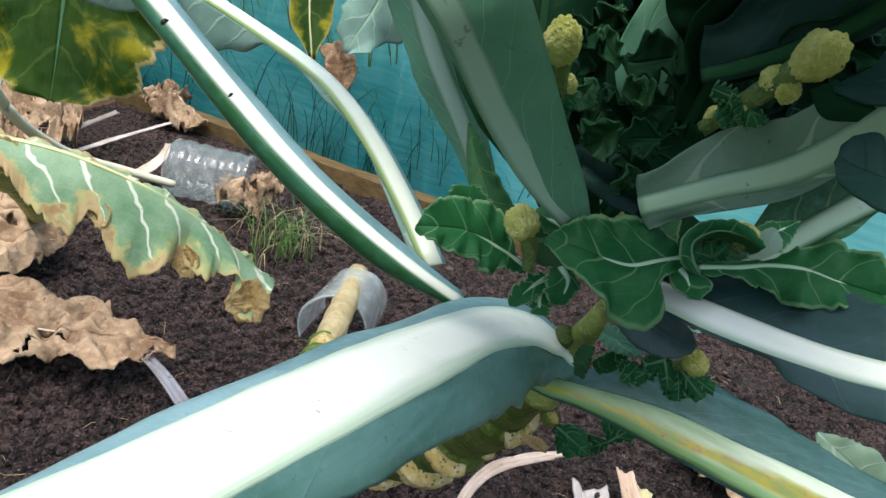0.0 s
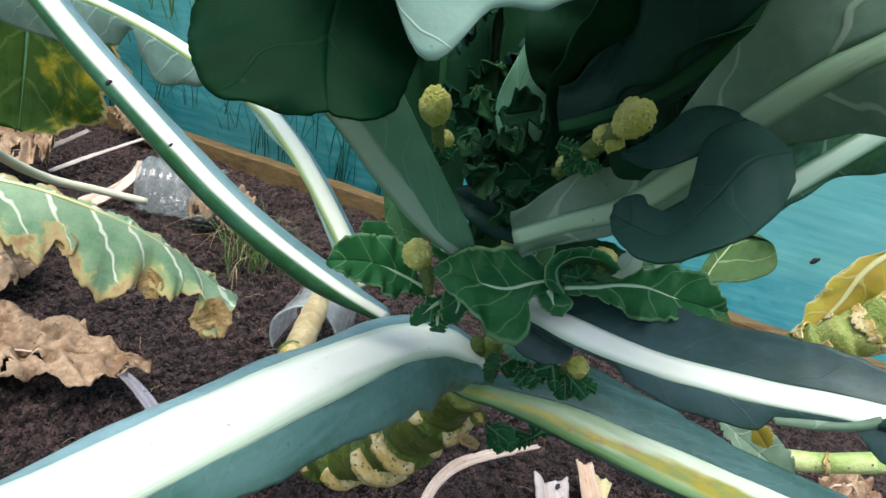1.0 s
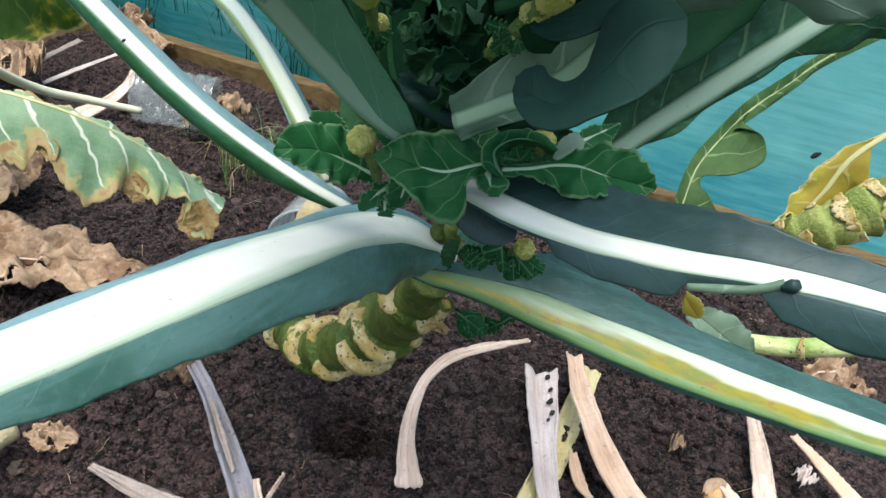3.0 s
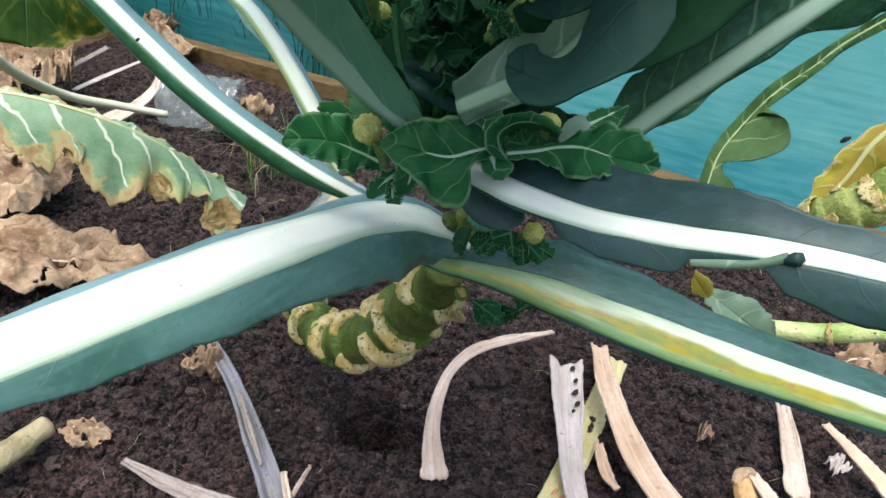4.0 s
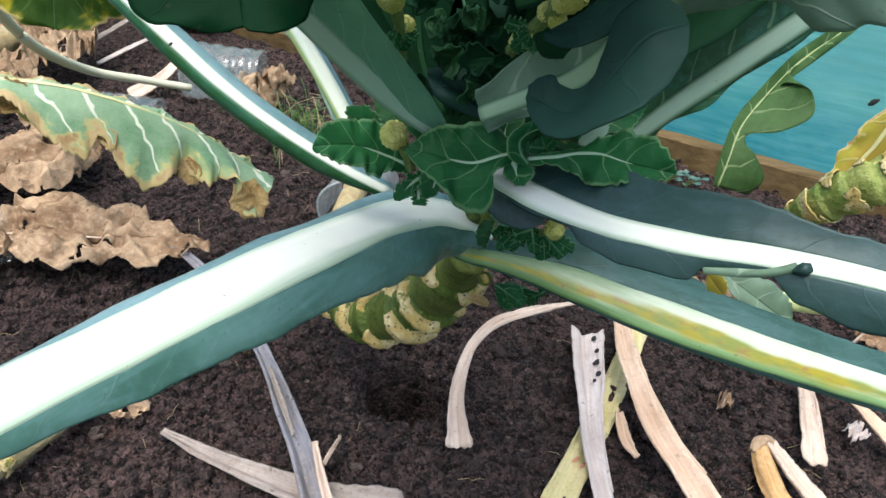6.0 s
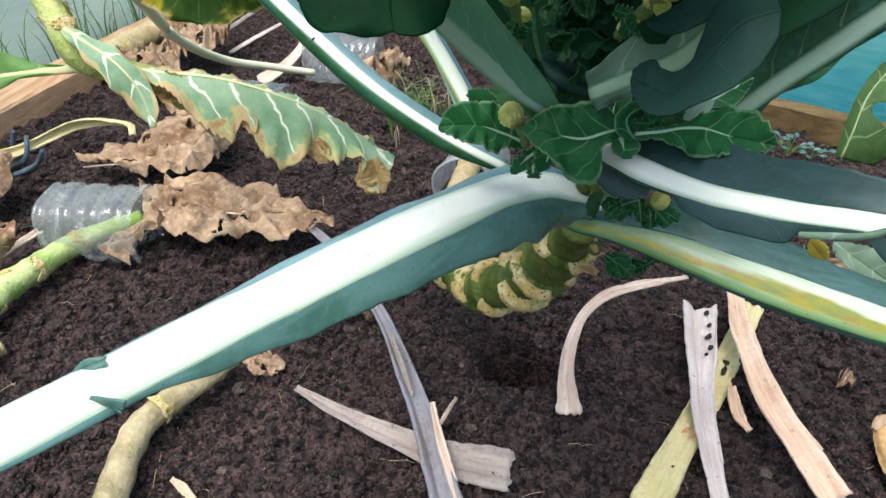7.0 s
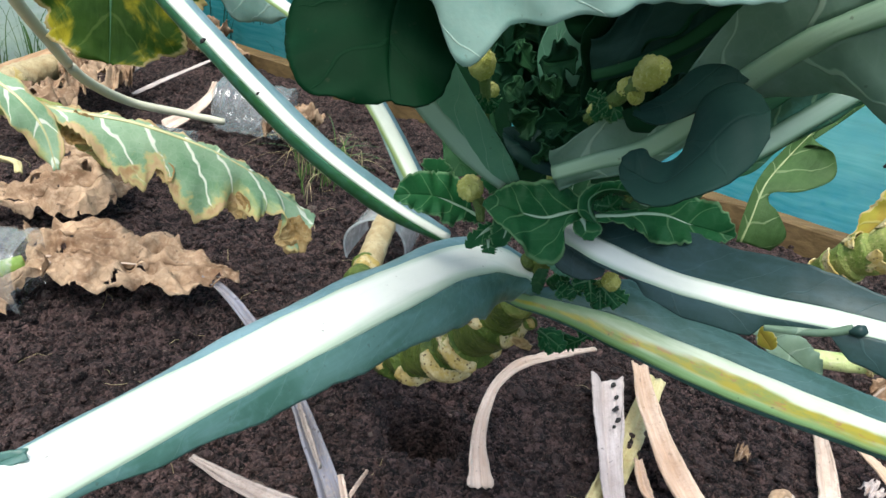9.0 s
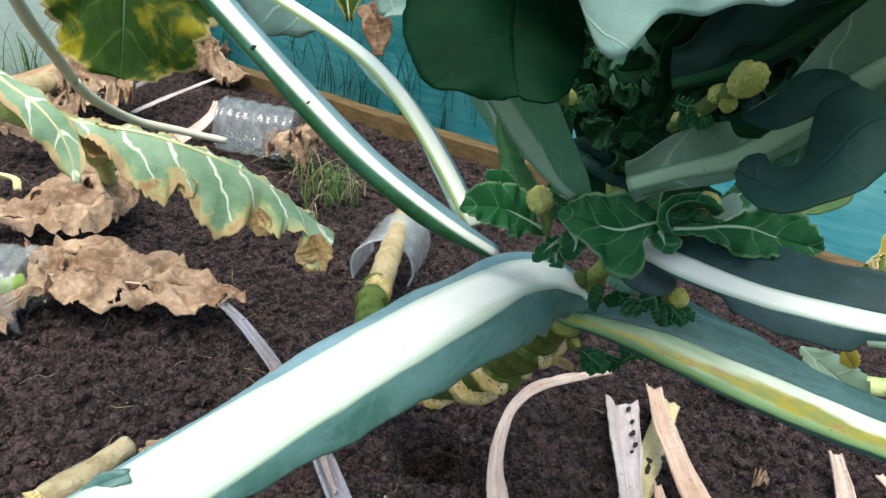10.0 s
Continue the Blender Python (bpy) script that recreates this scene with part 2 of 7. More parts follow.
def plastic_material(name, tint=(0.93, 0.95, 0.95), dust=0.24, milk=0.15):
    """Thin clear plastic, scuffed, dusty and a little milky."""
    m = Nodes(name)
    scuff = m.noise(60, 5, 0.65)
    m.finish(m.mix(m.ramp(scuff, 0.3, 0.8), (0.78, 0.83, 0.83), (0.9, 0.93, 0.92)), 0.25, 0.4, 0.45)
    milky = m.out.inputs[0].links[0].from_socket
    clear = m.add("BsdfTransparent")
    clear.inputs[0].default_value = (*tint, 1)
    gloss = m.add("BsdfGlossy")
    gloss.inputs["Roughness"].default_value = 0.07
    fres = m.add("LayerWeight")
    fres.inputs[0].default_value = 0.12
    a, b = m.add("MixShader"), m.add("MixShader")
    m.put(a.inputs[0], m.math("ADD", milk, m.math("MULTIPLY", m.ramp(scuff, 0.4, 0.85), dust)))
    m.link(clear.outputs[0], a.inputs[1])
    m.link(milky, a.inputs[2])
    m.link(m.math("ADD", 0.04, m.math("MULTIPLY", fres.outputs["Facing"], 0.5)), b.inputs[0])
    m.link(a.outputs[0], b.inputs[1])
    m.link(gloss.outputs[0], b.inputs[2])
    m.link(b.outputs[0], m.out.inputs[0])
    return m.mat


def cork_material(name, a, b, dots):
    """Cream cork thickly dotted with brown pores."""
    m = Nodes(name)
    col = m.mix(m.ramp(m.noise(60, 4, 0.6), 0.35, 0.7), a, b)
    cell = m.add("TexVoronoi", feature="F1")
    cell.inputs["Scale"].default_value = 300
    m.link(m.coord(), cell.inputs["Vector"])
    dot = m.math("SUBTRACT", 1.0, m.ramp(cell.outputs["Distance"], 0.16, 0.30))
    few = m.ramp(m.noise(130, 3), 0.30, 0.46)
    col = m.mix(m.math("MULTIPLY", m.math("MULTIPLY", dot, few), 0.85), col, dots)
    col = m.mix(m.math("MULTIPLY", m.ramp(m.noise(90, 5, 0.65), 0.44, 0.60), 0.8), col, (0.40, 0.29, 0.07))
    col = m.mix(m.ramp(m.noise(60, 5, 0.7), 0.56, 0.64), col, (0.15, 0.17, 0.03))
    col = m.mix(m.math("MULTIPLY", m.ramp(m.noise(200, 4, 0.7), 0.58, 0.68), 0.6), col, (0.13, 0.09, 0.06))
    m.bump(m.math("SUBTRACT", m.noise(260, 4), dot), 0.8, 0.0015)
    return m.finish(col, 0.8, 0.2)


def lawn_material(name):
    """Short rough grass seen from afar."""
    m = Nodes(name)
    col = m.mix(m.ramp(m.noise(6, 5, 0.6), 0.35, 0.7), (0.07, 0.12, 0.04), (0.15, 0.21, 0.09))
    col = m.mix(m.math("MULTIPLY", m.ramp(m.noise(70, 4, 0.6, stretch=(1.0, 1.0, 0.3)), 0.5, 0.75), 0.5), col, (0.22, 0.24, 0.10))
    m.bump(m.noise(90, 4), 0.8, 0.02)
    return m.finish(col, 0.8, 0.2)


BLADE_BLUE = blade_material("waxy_blue_green_leaf", (0.012, 0.036, 0.030), (0.028, 0.062, 0.060), (0.10, 0.18, 0.17), vein_width=0.03, vein_mix=0.12, rough=0.4, spec=0.3, bloom_color=(0.055, 0.105, 0.115), streak=0.5)
BLADE_WAXY = blade_material("bloomy_blue_green_leaf", (0.034, 0.098, 0.070), (0.074, 0.160, 0.136), (0.20, 0.33, 0.30), slant=1.6, vein_width=0.03, vein_mix=0.09, rough=0.36, bloom=0.35, spec=0.4, bloom_color=(0.14, 0.26, 0.26), streak=0.55)
BLADE_LOW = blade_material("dull_blue_green_leaf", (0.020, 0.062, 0.046), (0.044, 0.100, 0.086), (0.16, 0.26, 0.24), slant=1.6, vein_width=0.03, vein_mix=0.12, rough=0.4, bloom=0.3, spec=0.3, bloom_color=(0.085, 0.16, 0.165), streak=0.6)
# waxy bloom, lightened and blued further to paint in the sky's reflection
BLADE_BLOOM_SHEEN = blade_material("bloom_with_sky_sheen", (0.105, 0.205, 0.215), (0.19, 0.31, 0.335), (0.30, 0.42, 0.44), slant=1.6, vein_width=0.02, vein_mix=0.12, rough=0.34, bloom=0.4, spec=0.45, bloom_color=(0.26, 0.38, 0.42), streak=0.45)
BLADE_GREEN = blade_material("waxy_green_leaf", (0.014, 0.066, 0.024), (0.036, 0.118, 0.046), (0.28, 0.42, 0.22), vein_mix=0.35, rough=0.45, sheer=0.25)
# leaf green lowered to near black, carrying the shade under the canopy
BLADE_IN_SHADE = blade_material("shade_darkened_leaf", (0.004, 0.022, 0.008), (0.009, 0.042, 0.016), (0.02, 0.065, 0.028), veins=34, vein_mix=0.1, rough=0.75, sheer=0.15, bloom=0.05, spec=0.06, bloom_color=(0.03, 0.06, 0.055), streak=0.2)
BLADE_YOUNG = blade_material("young_green_leaf", (0.007, 0.060, 0.017), (0.020, 0.108, 0.032), (0.22, 0.38, 0.18), veins=95, vein_width=0.06, vein_mix=0.32, rough=0.5, sheer=0.2, bloom=0.1, rim=(0.10, 0.20, 0.09), bloom_color=(0.05, 0.17, 0.07), streak=0.3, spec=0.12)
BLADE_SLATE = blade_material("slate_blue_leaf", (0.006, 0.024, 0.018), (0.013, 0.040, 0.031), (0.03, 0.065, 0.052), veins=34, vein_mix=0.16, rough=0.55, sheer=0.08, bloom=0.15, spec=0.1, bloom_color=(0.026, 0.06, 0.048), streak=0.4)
# darker copy of the leaf green, with the inner shade in its colour
BLADE_HEART = blade_material("shade_darkened_green_leaf", (0.010, 0.045, 0.014), (0.022, 0.075, 0.026), (0.10, 0.18, 0.08), veins=70, vein_mix=0.2, rough=0.6, sheer=0.15, bloom=0.08, spec=0.12, bloom_color=(0.03, 0.06, 0.055), streak=0.2)
BLADE_UPRIGHT = blade_material("grey_green_upright_leaf", (0.095, 0.225, 0.140), (0.155, 0.32, 0.205), (0.40, 0.58, 0.45), veins=60, slant=2.2, vein_width=0.03, vein_mix=0.3, rough=0.5, sheer=0.2, bloom=0.2, spec=0.12, bloom_color=(0.12, 0.26, 0.18))
# near-black green: the front light this leaf lacks is taken out of its colour
BLADE_OVERHEAD = blade_material("shade_darkened_overhang", (0.0018, 0.015, 0.005), (0.004, 0.024, 0.009), (0.008, 0.035, 0.014), veins=48, vein_width=0.04, vein_mix=0.2, rough=0.6, sheer=0.12, bloom=0.1, spec=0.04, bloom_color=(0.008, 0.05, 0.018), streak=0.15)
BLADE_PALE = blade_material("pale_leaf_underside", (0.15, 0.25, 0.20), (0.26, 0.38, 0.33), (0.48, 0.60, 0.50), veins=36, vein_mix=0.4, rough=0.6, sheer=0.25)
BLADE_UNDER = blade_material("green_leaf_underside", (0.13, 0.22, 0.16), (0.22, 0.33, 0.255), (0.46, 0.58, 0.46), veins=32, vein_mix=0.5, rough=0.6, sheer=0.4, bloom_color=(0.24, 0.33, 0.29), spec=0.12)
BLADE_TORN = blade_material("torn_grey_green_leaf", (0.12, 0.20, 0.13), (0.21, 0.31, 0.21), (0.40, 0.50, 0.38), veins=60, vein_mix=0.5, rough=0.55, sheer=0.25, bloom_color=(0.24, 0.34, 0.28))
BLADE_LEAF = blade_material("mid_green_leaf", (0.030, 0.075, 0.018), (0.065, 0.13, 0.040), (0.36, 0.46, 0.24), veins=30, vein_mix=0.35, rough=0.5, sheer=0.35, bloom=0.1, bloom_color=(0.10, 0.18, 0.06), streak=0.3, spec=0.15)
BLADE_FLANK = blade_material("glossy_green_rib_flank", (0.018, 0.080, 0.024), (0.040, 0.130, 0.046), (0.2, 0.32, 0.2), vein_width=0.0001, vein_mix=0.0, rough=0.33, sheer=0.1, bloom=0.25, rim=(0.42, 0.54, 0.42))
BLADE_FADED = blade_material("fading_leaf", (0.20, 0.36, 0.20), (0.40, 0.56, 0.36), (0.90, 0.93, 0.80), veins=34, slant=0.9, vein_width=0.09, vein_mix=0.95, burnt=0.85, burnt_color=(0.66, 0.50, 0.28), yellow=0.35, yellow_color=(0.56, 0.58, 0.24), rough=0.5, sheer=0.45, bloom=0.05, bloom_color=(0.45, 0.58, 0.42))
BLADE_SICK = blade_material("yellowing_leaf", (0.026, 0.080, 0.007), (0.060, 0.13, 0.014), (0.3, 0.4, 0.1), veins=20, vein_mix=0.2, burnt=0.15, yellow=0.42, yellow_color=(0.55, 0.48, 0.03), rough=0.55, sheer=0.6, bloom=0.03, bloom_color=(0.12, 0.2, 0.04))
BLADE_FRESH = blade_material("light_green_leaf", (0.11, 0.25, 0.05), (0.20, 0.36, 0.11), (0.5, 0.6, 0.35), veins=30, vein_mix=0.4, rough=0.5, sheer=0.4, bloom=0.1, bloom_color=(0.25, 0.38, 0.16))
PEG = stalk_material("slate_blue_plastic", (0.05, 0.08, 0.11), (0.09, 0.13, 0.17), (0.14, 0.17, 0.2), 0.4, 60)
BLADE_YELLOW = blade_material("yellow_leaf", (0.34, 0.27, 0.04), (0.50, 0.36, 0.06), (0.5, 0.48, 0.2), veins=25, vein_mix=0.5, burnt=0.6, yellow=0.6, rough=0.6, sheer=0.35, bloom=0.0, bloom_color=(0.45, 0.30, 0.06))
RIB_WHITE = rib_material("white_rib", (0.80, 0.83, 0.74), (0.42, 0.53, 0.40))
RIB_PALE = rib_material("pale_green_rib", (0.27, 0.39, 0.27), (0.10, 0.20, 0.12))
RIB_DULL = rib_material("dull_green_rib", (0.26, 0.38, 0.29), (0.10, 0.20, 0.12))
RIB_ARCH = rib_material("green_streaked_rib", (0.64, 0.70, 0.58), (0.22, 0.31, 0.10), lean=1.3)
# rib colour lowered likewise, with the canopy's shade in it
RIB_IN_SHADE = rib_material("shade_darkened_rib", (0.016, 0.056, 0.022), (0.010, 0.038, 0.016), rough=0.7, spec=0.05)
RIB_OLIVE = rib_material("olive_rib", (0.15, 0.19, 0.055), (0.07, 0.11, 0.03), rough=0.6, spec=0.15)
RIB_LEAFLET = rib_material("leaflet_rib", (0.05, 0.14, 0.05), (0.03, 0.09, 0.03))
RIB_STAINED = rib_material("stained_rib", (0.50, 0.57, 0.44), (0.19, 0.32, 0.13), (0.29, 0.25, 0.015), 1.0, lean=-1.8, foot=(0.085, 0.17, 0.045))
RIB_YELLOW = rib_material("yellowed_rib", (0.52, 0.50, 0.26), (0.34, 0.36, 0.14))
RIB_DRAB = rib_material("drab_green_rib", (0.26, 0.32, 0.14), (0.13, 0.19, 0.06))
RIB_BLOND = rib_material("faded_petiole", (0.66, 0.63, 0.47), (0.50, 0.50, 0.34))
STALK_GREEN = stalk_material("scarred_green_stalk", (0.036, 0.068, 0.007), (0.098, 0.140, 0.018), (0.24, 0.26, 0.06))
STALK_STRAW = stalk_material("straw_stalk", (0.36, 0.27, 0.13), (0.50, 0.42, 0.24), (0.24, 0.17, 0.08))
STALK_OLD = stalk_material("old_cut_stalk", (0.24, 0.20, 0.10), (0.40, 0.34, 0.20), (0.50, 0.44, 0.27), 0.65, 30.0)
STALK_LIME = stalk_material("light_green_stalk", (0.20, 0.32, 0.06), (0.50, 0.57, 0.24), (0.62, 0.57, 0.40), 0.55, 24.0)
SCAR = cork_material("corky_leaf_scar", (0.40, 0.31, 0.12), (0.64, 0.56, 0.34), (0.08, 0.05, 0.03))
BUD = stalk_material("yellow_green_bud", (0.36, 0.37, 0.07), (0.56, 0.55, 0.18), (0.68, 0.66, 0.34), 0.7, 120)
BUD_STALK = stalk_material("bud_stalk_green", (0.07, 0.125, 0.025), (0.13, 0.19, 0.05), (0.22, 0.25, 0.08), 0.7, 90)
STALK_MOSS = stalk_material("mossy_yellow_green_stalk", (0.13, 0.19, 0.03), (0.30, 0.33, 0.09), (0.48, 0.42, 0.20))
STALK_YELLOW = stalk_material("yellowing_scarred_stalk", (0.24, 0.32, 0.06), (0.46, 0.48, 0.17), (0.64, 0.56, 0.34))
DRY_TAN = dry_material("dry_tan_leaf", (0.17, 0.095, 0.050), (0.52, 0.37, 0.235), (0.66, 0.50, 0.34), 14, sheer=0.15, specks=0.75)
DRY_PALE = dry_material("dry_pale_petiole", (0.50, 0.37, 0.28), (0.78, 0.65, 0.54), (0.62, 0.44, 0.33), fibre=True, specks=0.35)
DRY_WHITE = dry_material("bleached_petiole", (0.48, 0.40, 0.36), (0.72, 0.64, 0.60), (0.55, 0.44, 0.40), fibre=True, specks=0.5)
DRY_ORANGE = dry_material("dry_orange_petiole", (0.54, 0.36, 0.24), (0.78, 0.61, 0.47), (0.64, 0.42, 0.27), fibre=True, specks=0.3)
DRY_AMBER = dry_material("dry_amber_petiole", (0.40, 0.22, 0.08), (0.70, 0.46, 0.22), (0.72, 0.50, 0.28), fibre=True, specks=0.35)
DRY_GOLD = dry_material("scorched_leaf_margin", (0.40, 0.25, 0.09), (0.62, 0.46, 0.22), (0.72, 0.62, 0.34), 40, sheer=0.3, specks=0.5)
DRY_GREY = dry_material("grey_blue_petiole", (0.18, 0.165, 0.165), (0.29, 0.295, 0.35), (0.40, 0.33, 0.27), fibre=True, specks=0.6)
DRY_DUSK = dry_material("dusty_petiole", (0.25, 0.205, 0.18), (0.42, 0.36, 0.32), (0.20, 0.15, 0.12), fibre=True, specks=0.6)
DRY_YELLOW = dry_material("dry_yellow_petiole", (0.58, 0.51, 0.23), (0.70, 0.63, 0.36), (0.50, 0.36, 0.18), fibre=True, specks=0.25)
SOIL, CLODS, LAWN = soil_material("soil"), soil_material("soil_clods", True), lawn_material("rough_lawn")
WOOD_BACK, WOOD_SIDE = wood_material("bed_board_wood", (0.075, 0.047, 0.016), (0.145, 0.098, 0.038)), wood_material("pale_board_wood", (0.40, 0.235, 0.12), (0.60, 0.40, 0.24), (9.0, 0.6, 9.0))
NET_TEAL = net_material("teal_shade_cloth", (0.025, 0.43, 0.51), (0.24, 0.72, 0.78), 0.22, 0.7, 0.7)
NET_PALE = net_material("pale_shade_cloth", (0.72, 0.88, 0.82), (0.92, 0.97, 0.95), 0.30, 0.45, 0.3)
PLASTIC = plastic_material("scuffed_clear_plastic", milk=0.18)
PLASTIC_MILKY = plastic_material("weathered_milky_plastic", dust=0.3, milk=0.38)
GRASS = blade_material("grass", (0.07, 0.15, 0.03), (0.14, 0.24, 0.06), (0.2, 0.3, 0.1), vein_mix=0.0, rough=0.5, sheer=0.3, bloom=0.05)
# colour of backlit grass as it shows through the teal cloth
GRASS_SILHOUETTE = blade_material("teal_grass_silhouette", (0.008, 0.06, 0.05), (0.02, 0.11, 0.085), (0.02, 0.08, 0.06), vein_mix=0.0, rough=0.6, sheer=0.3, bloom=0.05)
GRASS_DRY = dry_material("dry_grass", (0.42, 0.34, 0.17), (0.55, 0.47, 0.28), (0.35, 0.25, 0.12), sheer=0.2)
STAIN_RED = stalk_material("red_brown_stain", (0.42, 0.14, 0.08), (0.55, 0.24, 0.14), (0.5, 0.3, 0.15))
MOULD = stalk_material("black_mould", (0.006, 0.005, 0.005), (0.012, 0.011, 0.010), (0.02, 0.018, 0.016))

# ---- builders ----
def thing(name, place, label, category, group="", kind=""):
    ob = new(name)
    ob.empty_display_size = 0.02
    ob.location = place
    return tagged(ob, label, category, group, kind)


def mesh_object(name, verts, faces, material, parent=None, label="", uvs=None, smooth=True, thick=0.0):
    """One mesh object. uvs: {layer: per-vertex pairs}. Vertices are in world metres; a parent Empty has no turn."""
    off = Vector(parent.matrix_basis.translation) if parent else Vector((0, 0, 0))
    up = parent
    while up is not None and up.parent is not None:
        up = up.parent
        off = off + Vector(up.matrix_basis.translation)
    me = bpy.data.meshes.new(name)
    me.from_pydata([tuple(Vector(v) - off) for v in verts], [], faces)
    me.materials.append(material)
    if uvs:
        idx = np.zeros(len(me.loops), dtype=np.int32)
        me.loops.foreach_get("vertex_index", idx)
        for layer, pairs in uvs.items():
            lay = me.uv_layers.new(name=layer)
            lay.data.foreach_set("uv", np.asarray(pairs, dtype=np.float32)[idx].ravel())
    if smooth:
        me.polygons.foreach_set("use_smooth", [True] * len(me.polygons))
    me.update()
    ob = new(name, me)
    if parent:
        ob.parent = parent
    if thick:
        sol = ob.modifiers.new("thickness", "SOLIDIFY")
        sol.thickness, sol.offset = thick, 0.0
    return tagged(ob, label)


def spline(points, count):
    """A smooth curve through a few control points, evenly sampled."""
    p = [Vector(q) for q in points]
    p = [2 * p[0] - p[1]] + p + [2 * p[-1] - p[-2]]
    fine = []
    for i in range(1, len(p) - 2):
        a, b, c, d = p[i - 1:i + 3]
        for k in range(24):
            t = k / 24
            fine.append(0.5 * ((2 * b) + (c - a) * t + (2 * a - 5 * b + 4 * c - d) * t * t + (3 * b - a - 3 * c + d) * t ** 3))
    fine.append(p[-2])
    run = [0.0]
    for a, b in zip(fine, fine[1:]):
        run.append(run[-1] + (b - a).length)
    out, j = [], 0
    for i in range(count):
        s = run[-1] * i / (count - 1)
        while j < len(run) - 2 and run[j + 1] < s:
            j += 1
        f = (s - run[j]) / max(run[j + 1] - run[j], 1e-9)
        out.append(fine[j].lerp(fine[j + 1], min(1.0, f)))
    return out, run[-1]


def profile(values, u):
    """Piecewise smooth value along 0..1; values: numbers evenly spread, or (u, value) pairs."""
    if not isinstance(values, (list, tuple)):
        return values
    if not isinstance(values[0], (list, tuple)):
        values = [(i / (len(values) - 1), v) for i, v in enumerate(values)]
    for (a, x), (b, y) in zip(values, values[1:]):
        if u <= b:
            f = min(1.0, max(0.0, (u - a) / max(b - a, 1e-9)))
            f = f * f * (3 - 2 * f)
            return x + (y - x) * f
    return values[-1][1]


def frames(path, face0, face1):
    """Tangent, normal and side at each point; the normal leans from face0 to face1."""
    out, n = [], len(path)
    for i, p in enumerate(path):
        t = (path[min(i + 1, n - 1)] - path[max(i - 1, 0)]).normalized()
        f = Vector(face0).lerp(Vector(face1), i / (n - 1))
        nrm = (f - t * f.dot(t)).normalized()
        out.append((t, nrm, t.cross(nrm)))
    return out


def tube(name, points, radius, material, parent=None, label="", face=(0, -0.5, 0.85), face1=None, flat=1.0, under=1.0, rings=0, ring_depth=0.0,
         sides=14, count=40, rough=0.0, seed=1.0, square=1.0, groove=0.0, warp=0.0):
    """A tapered, slightly uneven stalk or rib along a curve. flat: height of the upper half over its half-width, under: of the lower half."""
    path, length = spline(points, count)
    fr = frames(path, face, face1 or face)
    verts, faces, met, nor = [], [], [], []
    for i, (p, (t, n, s)) in enumerate(zip(path, fr)):
        u = i / (count - 1)
        r = profile(radius, u)
        if rings:
            ph = ((u + warp * math.sin(u * 41)) * rings) % 1.0
            r *= 1.0 + ring_depth * min(1.0, (1.0 - u) / 0.12) * (ph ** 1.1 * (1.0 - max(0.0, (ph - 0.9) / 0.1) ** 2) - 0.4)
        for k in range(sides):
            a = 2 * math.pi * k / sides
            c, z = math.cos(a), math.sin(a)
            c = math.copysign(abs(c) ** square, c)
            h = z * (flat if z > 0 else under)
            if groove and z > 0:
                h -= groove * max(0.0, 1 - (abs(c) / 0.6) ** 2)
            rr = r * (1 + rough * noise.noise(Vector((p.x * 70 + seed, p.y * 70 + k * 0.01, p.z * 70)) + s * c * 1.5 + n * z * 1.5))
            verts.append(p + s * (c * rr) + n * (h * rr))
            met.append((u * length, a / (2 * math.pi) * r * 6.0))
            nor.append((u, c if z >= -0.05 else math.copysign(1.4, c)))
    for i in range(count - 1):
        for k in range(sides):
            a, b = i * sides + k, i * sides + (k + 1) % sides
            faces.append((a, b, b + sides, a + sides))
    for i, end in ((0, path[0]), (count - 1, path[-1])):
        verts.append(end)
        met.append((0.0, 0.0)), nor.append((0.5, 0.6))
        c = len(verts) - 1
        for k in range(sides):
            a, b = i * sides + k, i * sides + (k + 1) % sides
            faces.append((c, b, a) if i == 0 else (c, a, b))
    return mesh_object(name, verts, faces, material, parent, label, {"metric": met, "norm": nor})


def blade(name, points, sides, material, parent, label="", face=(0, -0.6, 0.8), face1=None, inset=0.003, count=70, across=12, thick=0.0006, seed=0.0):
    """The thin part of a leaf, on both sides of its rib. sides: for +1 and -1 a dict of width (along the rib), fold (degrees at the rib),
    curl (degrees more at the margin), wave (m), waves (number), ragged (share of the width)."""
    path, length = spline(points, count)
    fr = frames(path, face, face1 or face)
    verts, faces, met, nor = [], [], [], []
    for sgn, o in sides.items():
        base = len(verts)
        for i, (p, (t, n, s)) in enumerate(zip(path, fr)):
            u = i / (count - 1)
            w = profile(o["width"], u)
            rag = o.get("ragged", 0.12)
            w *= 1 + rag * (1.3 * noise.noise(Vector((u * length * 60, seed, sgn * 3.0))) + 0.7 * noise.noise(Vector((u * length * 190, seed + 7, sgn * 3.0))))
            w = max(w, 0.0002)
            fold, curl = profile(o.get("fold", 0.0), u), profile(o.get("curl", 0.0), u)
            amp, k = profile(o.get("wave", 0.0), u), o.get("waves", 4)
            q = p + s * (sgn * min(profile(inset, u), 10))
            for j in range(across + 1):
                v = j / across
                ang = radians(fold + curl * v)
                if j:
                    q = q + (s * (sgn * math.cos(ang)) + n * math.sin(ang)) * (w / across)
                wv = amp * v * v * (0.6 * math.sin(2 * math.pi * (k * u + 0.13 * seed) + sgn) + 1.3 * noise.noise(Vector((u * k * 2.3, seed, v * 1.2 + sgn))))
                fine = 0.0007 * noise.noise(q * 90 + Vector((seed, 0, 0))) * min(1.0, w / 0.02)
                verts.append(q + n * (wv * math.cos(ang) + fine) - s * (sgn * wv * math.sin(ang)) + t * (0.3 * w * v * v))
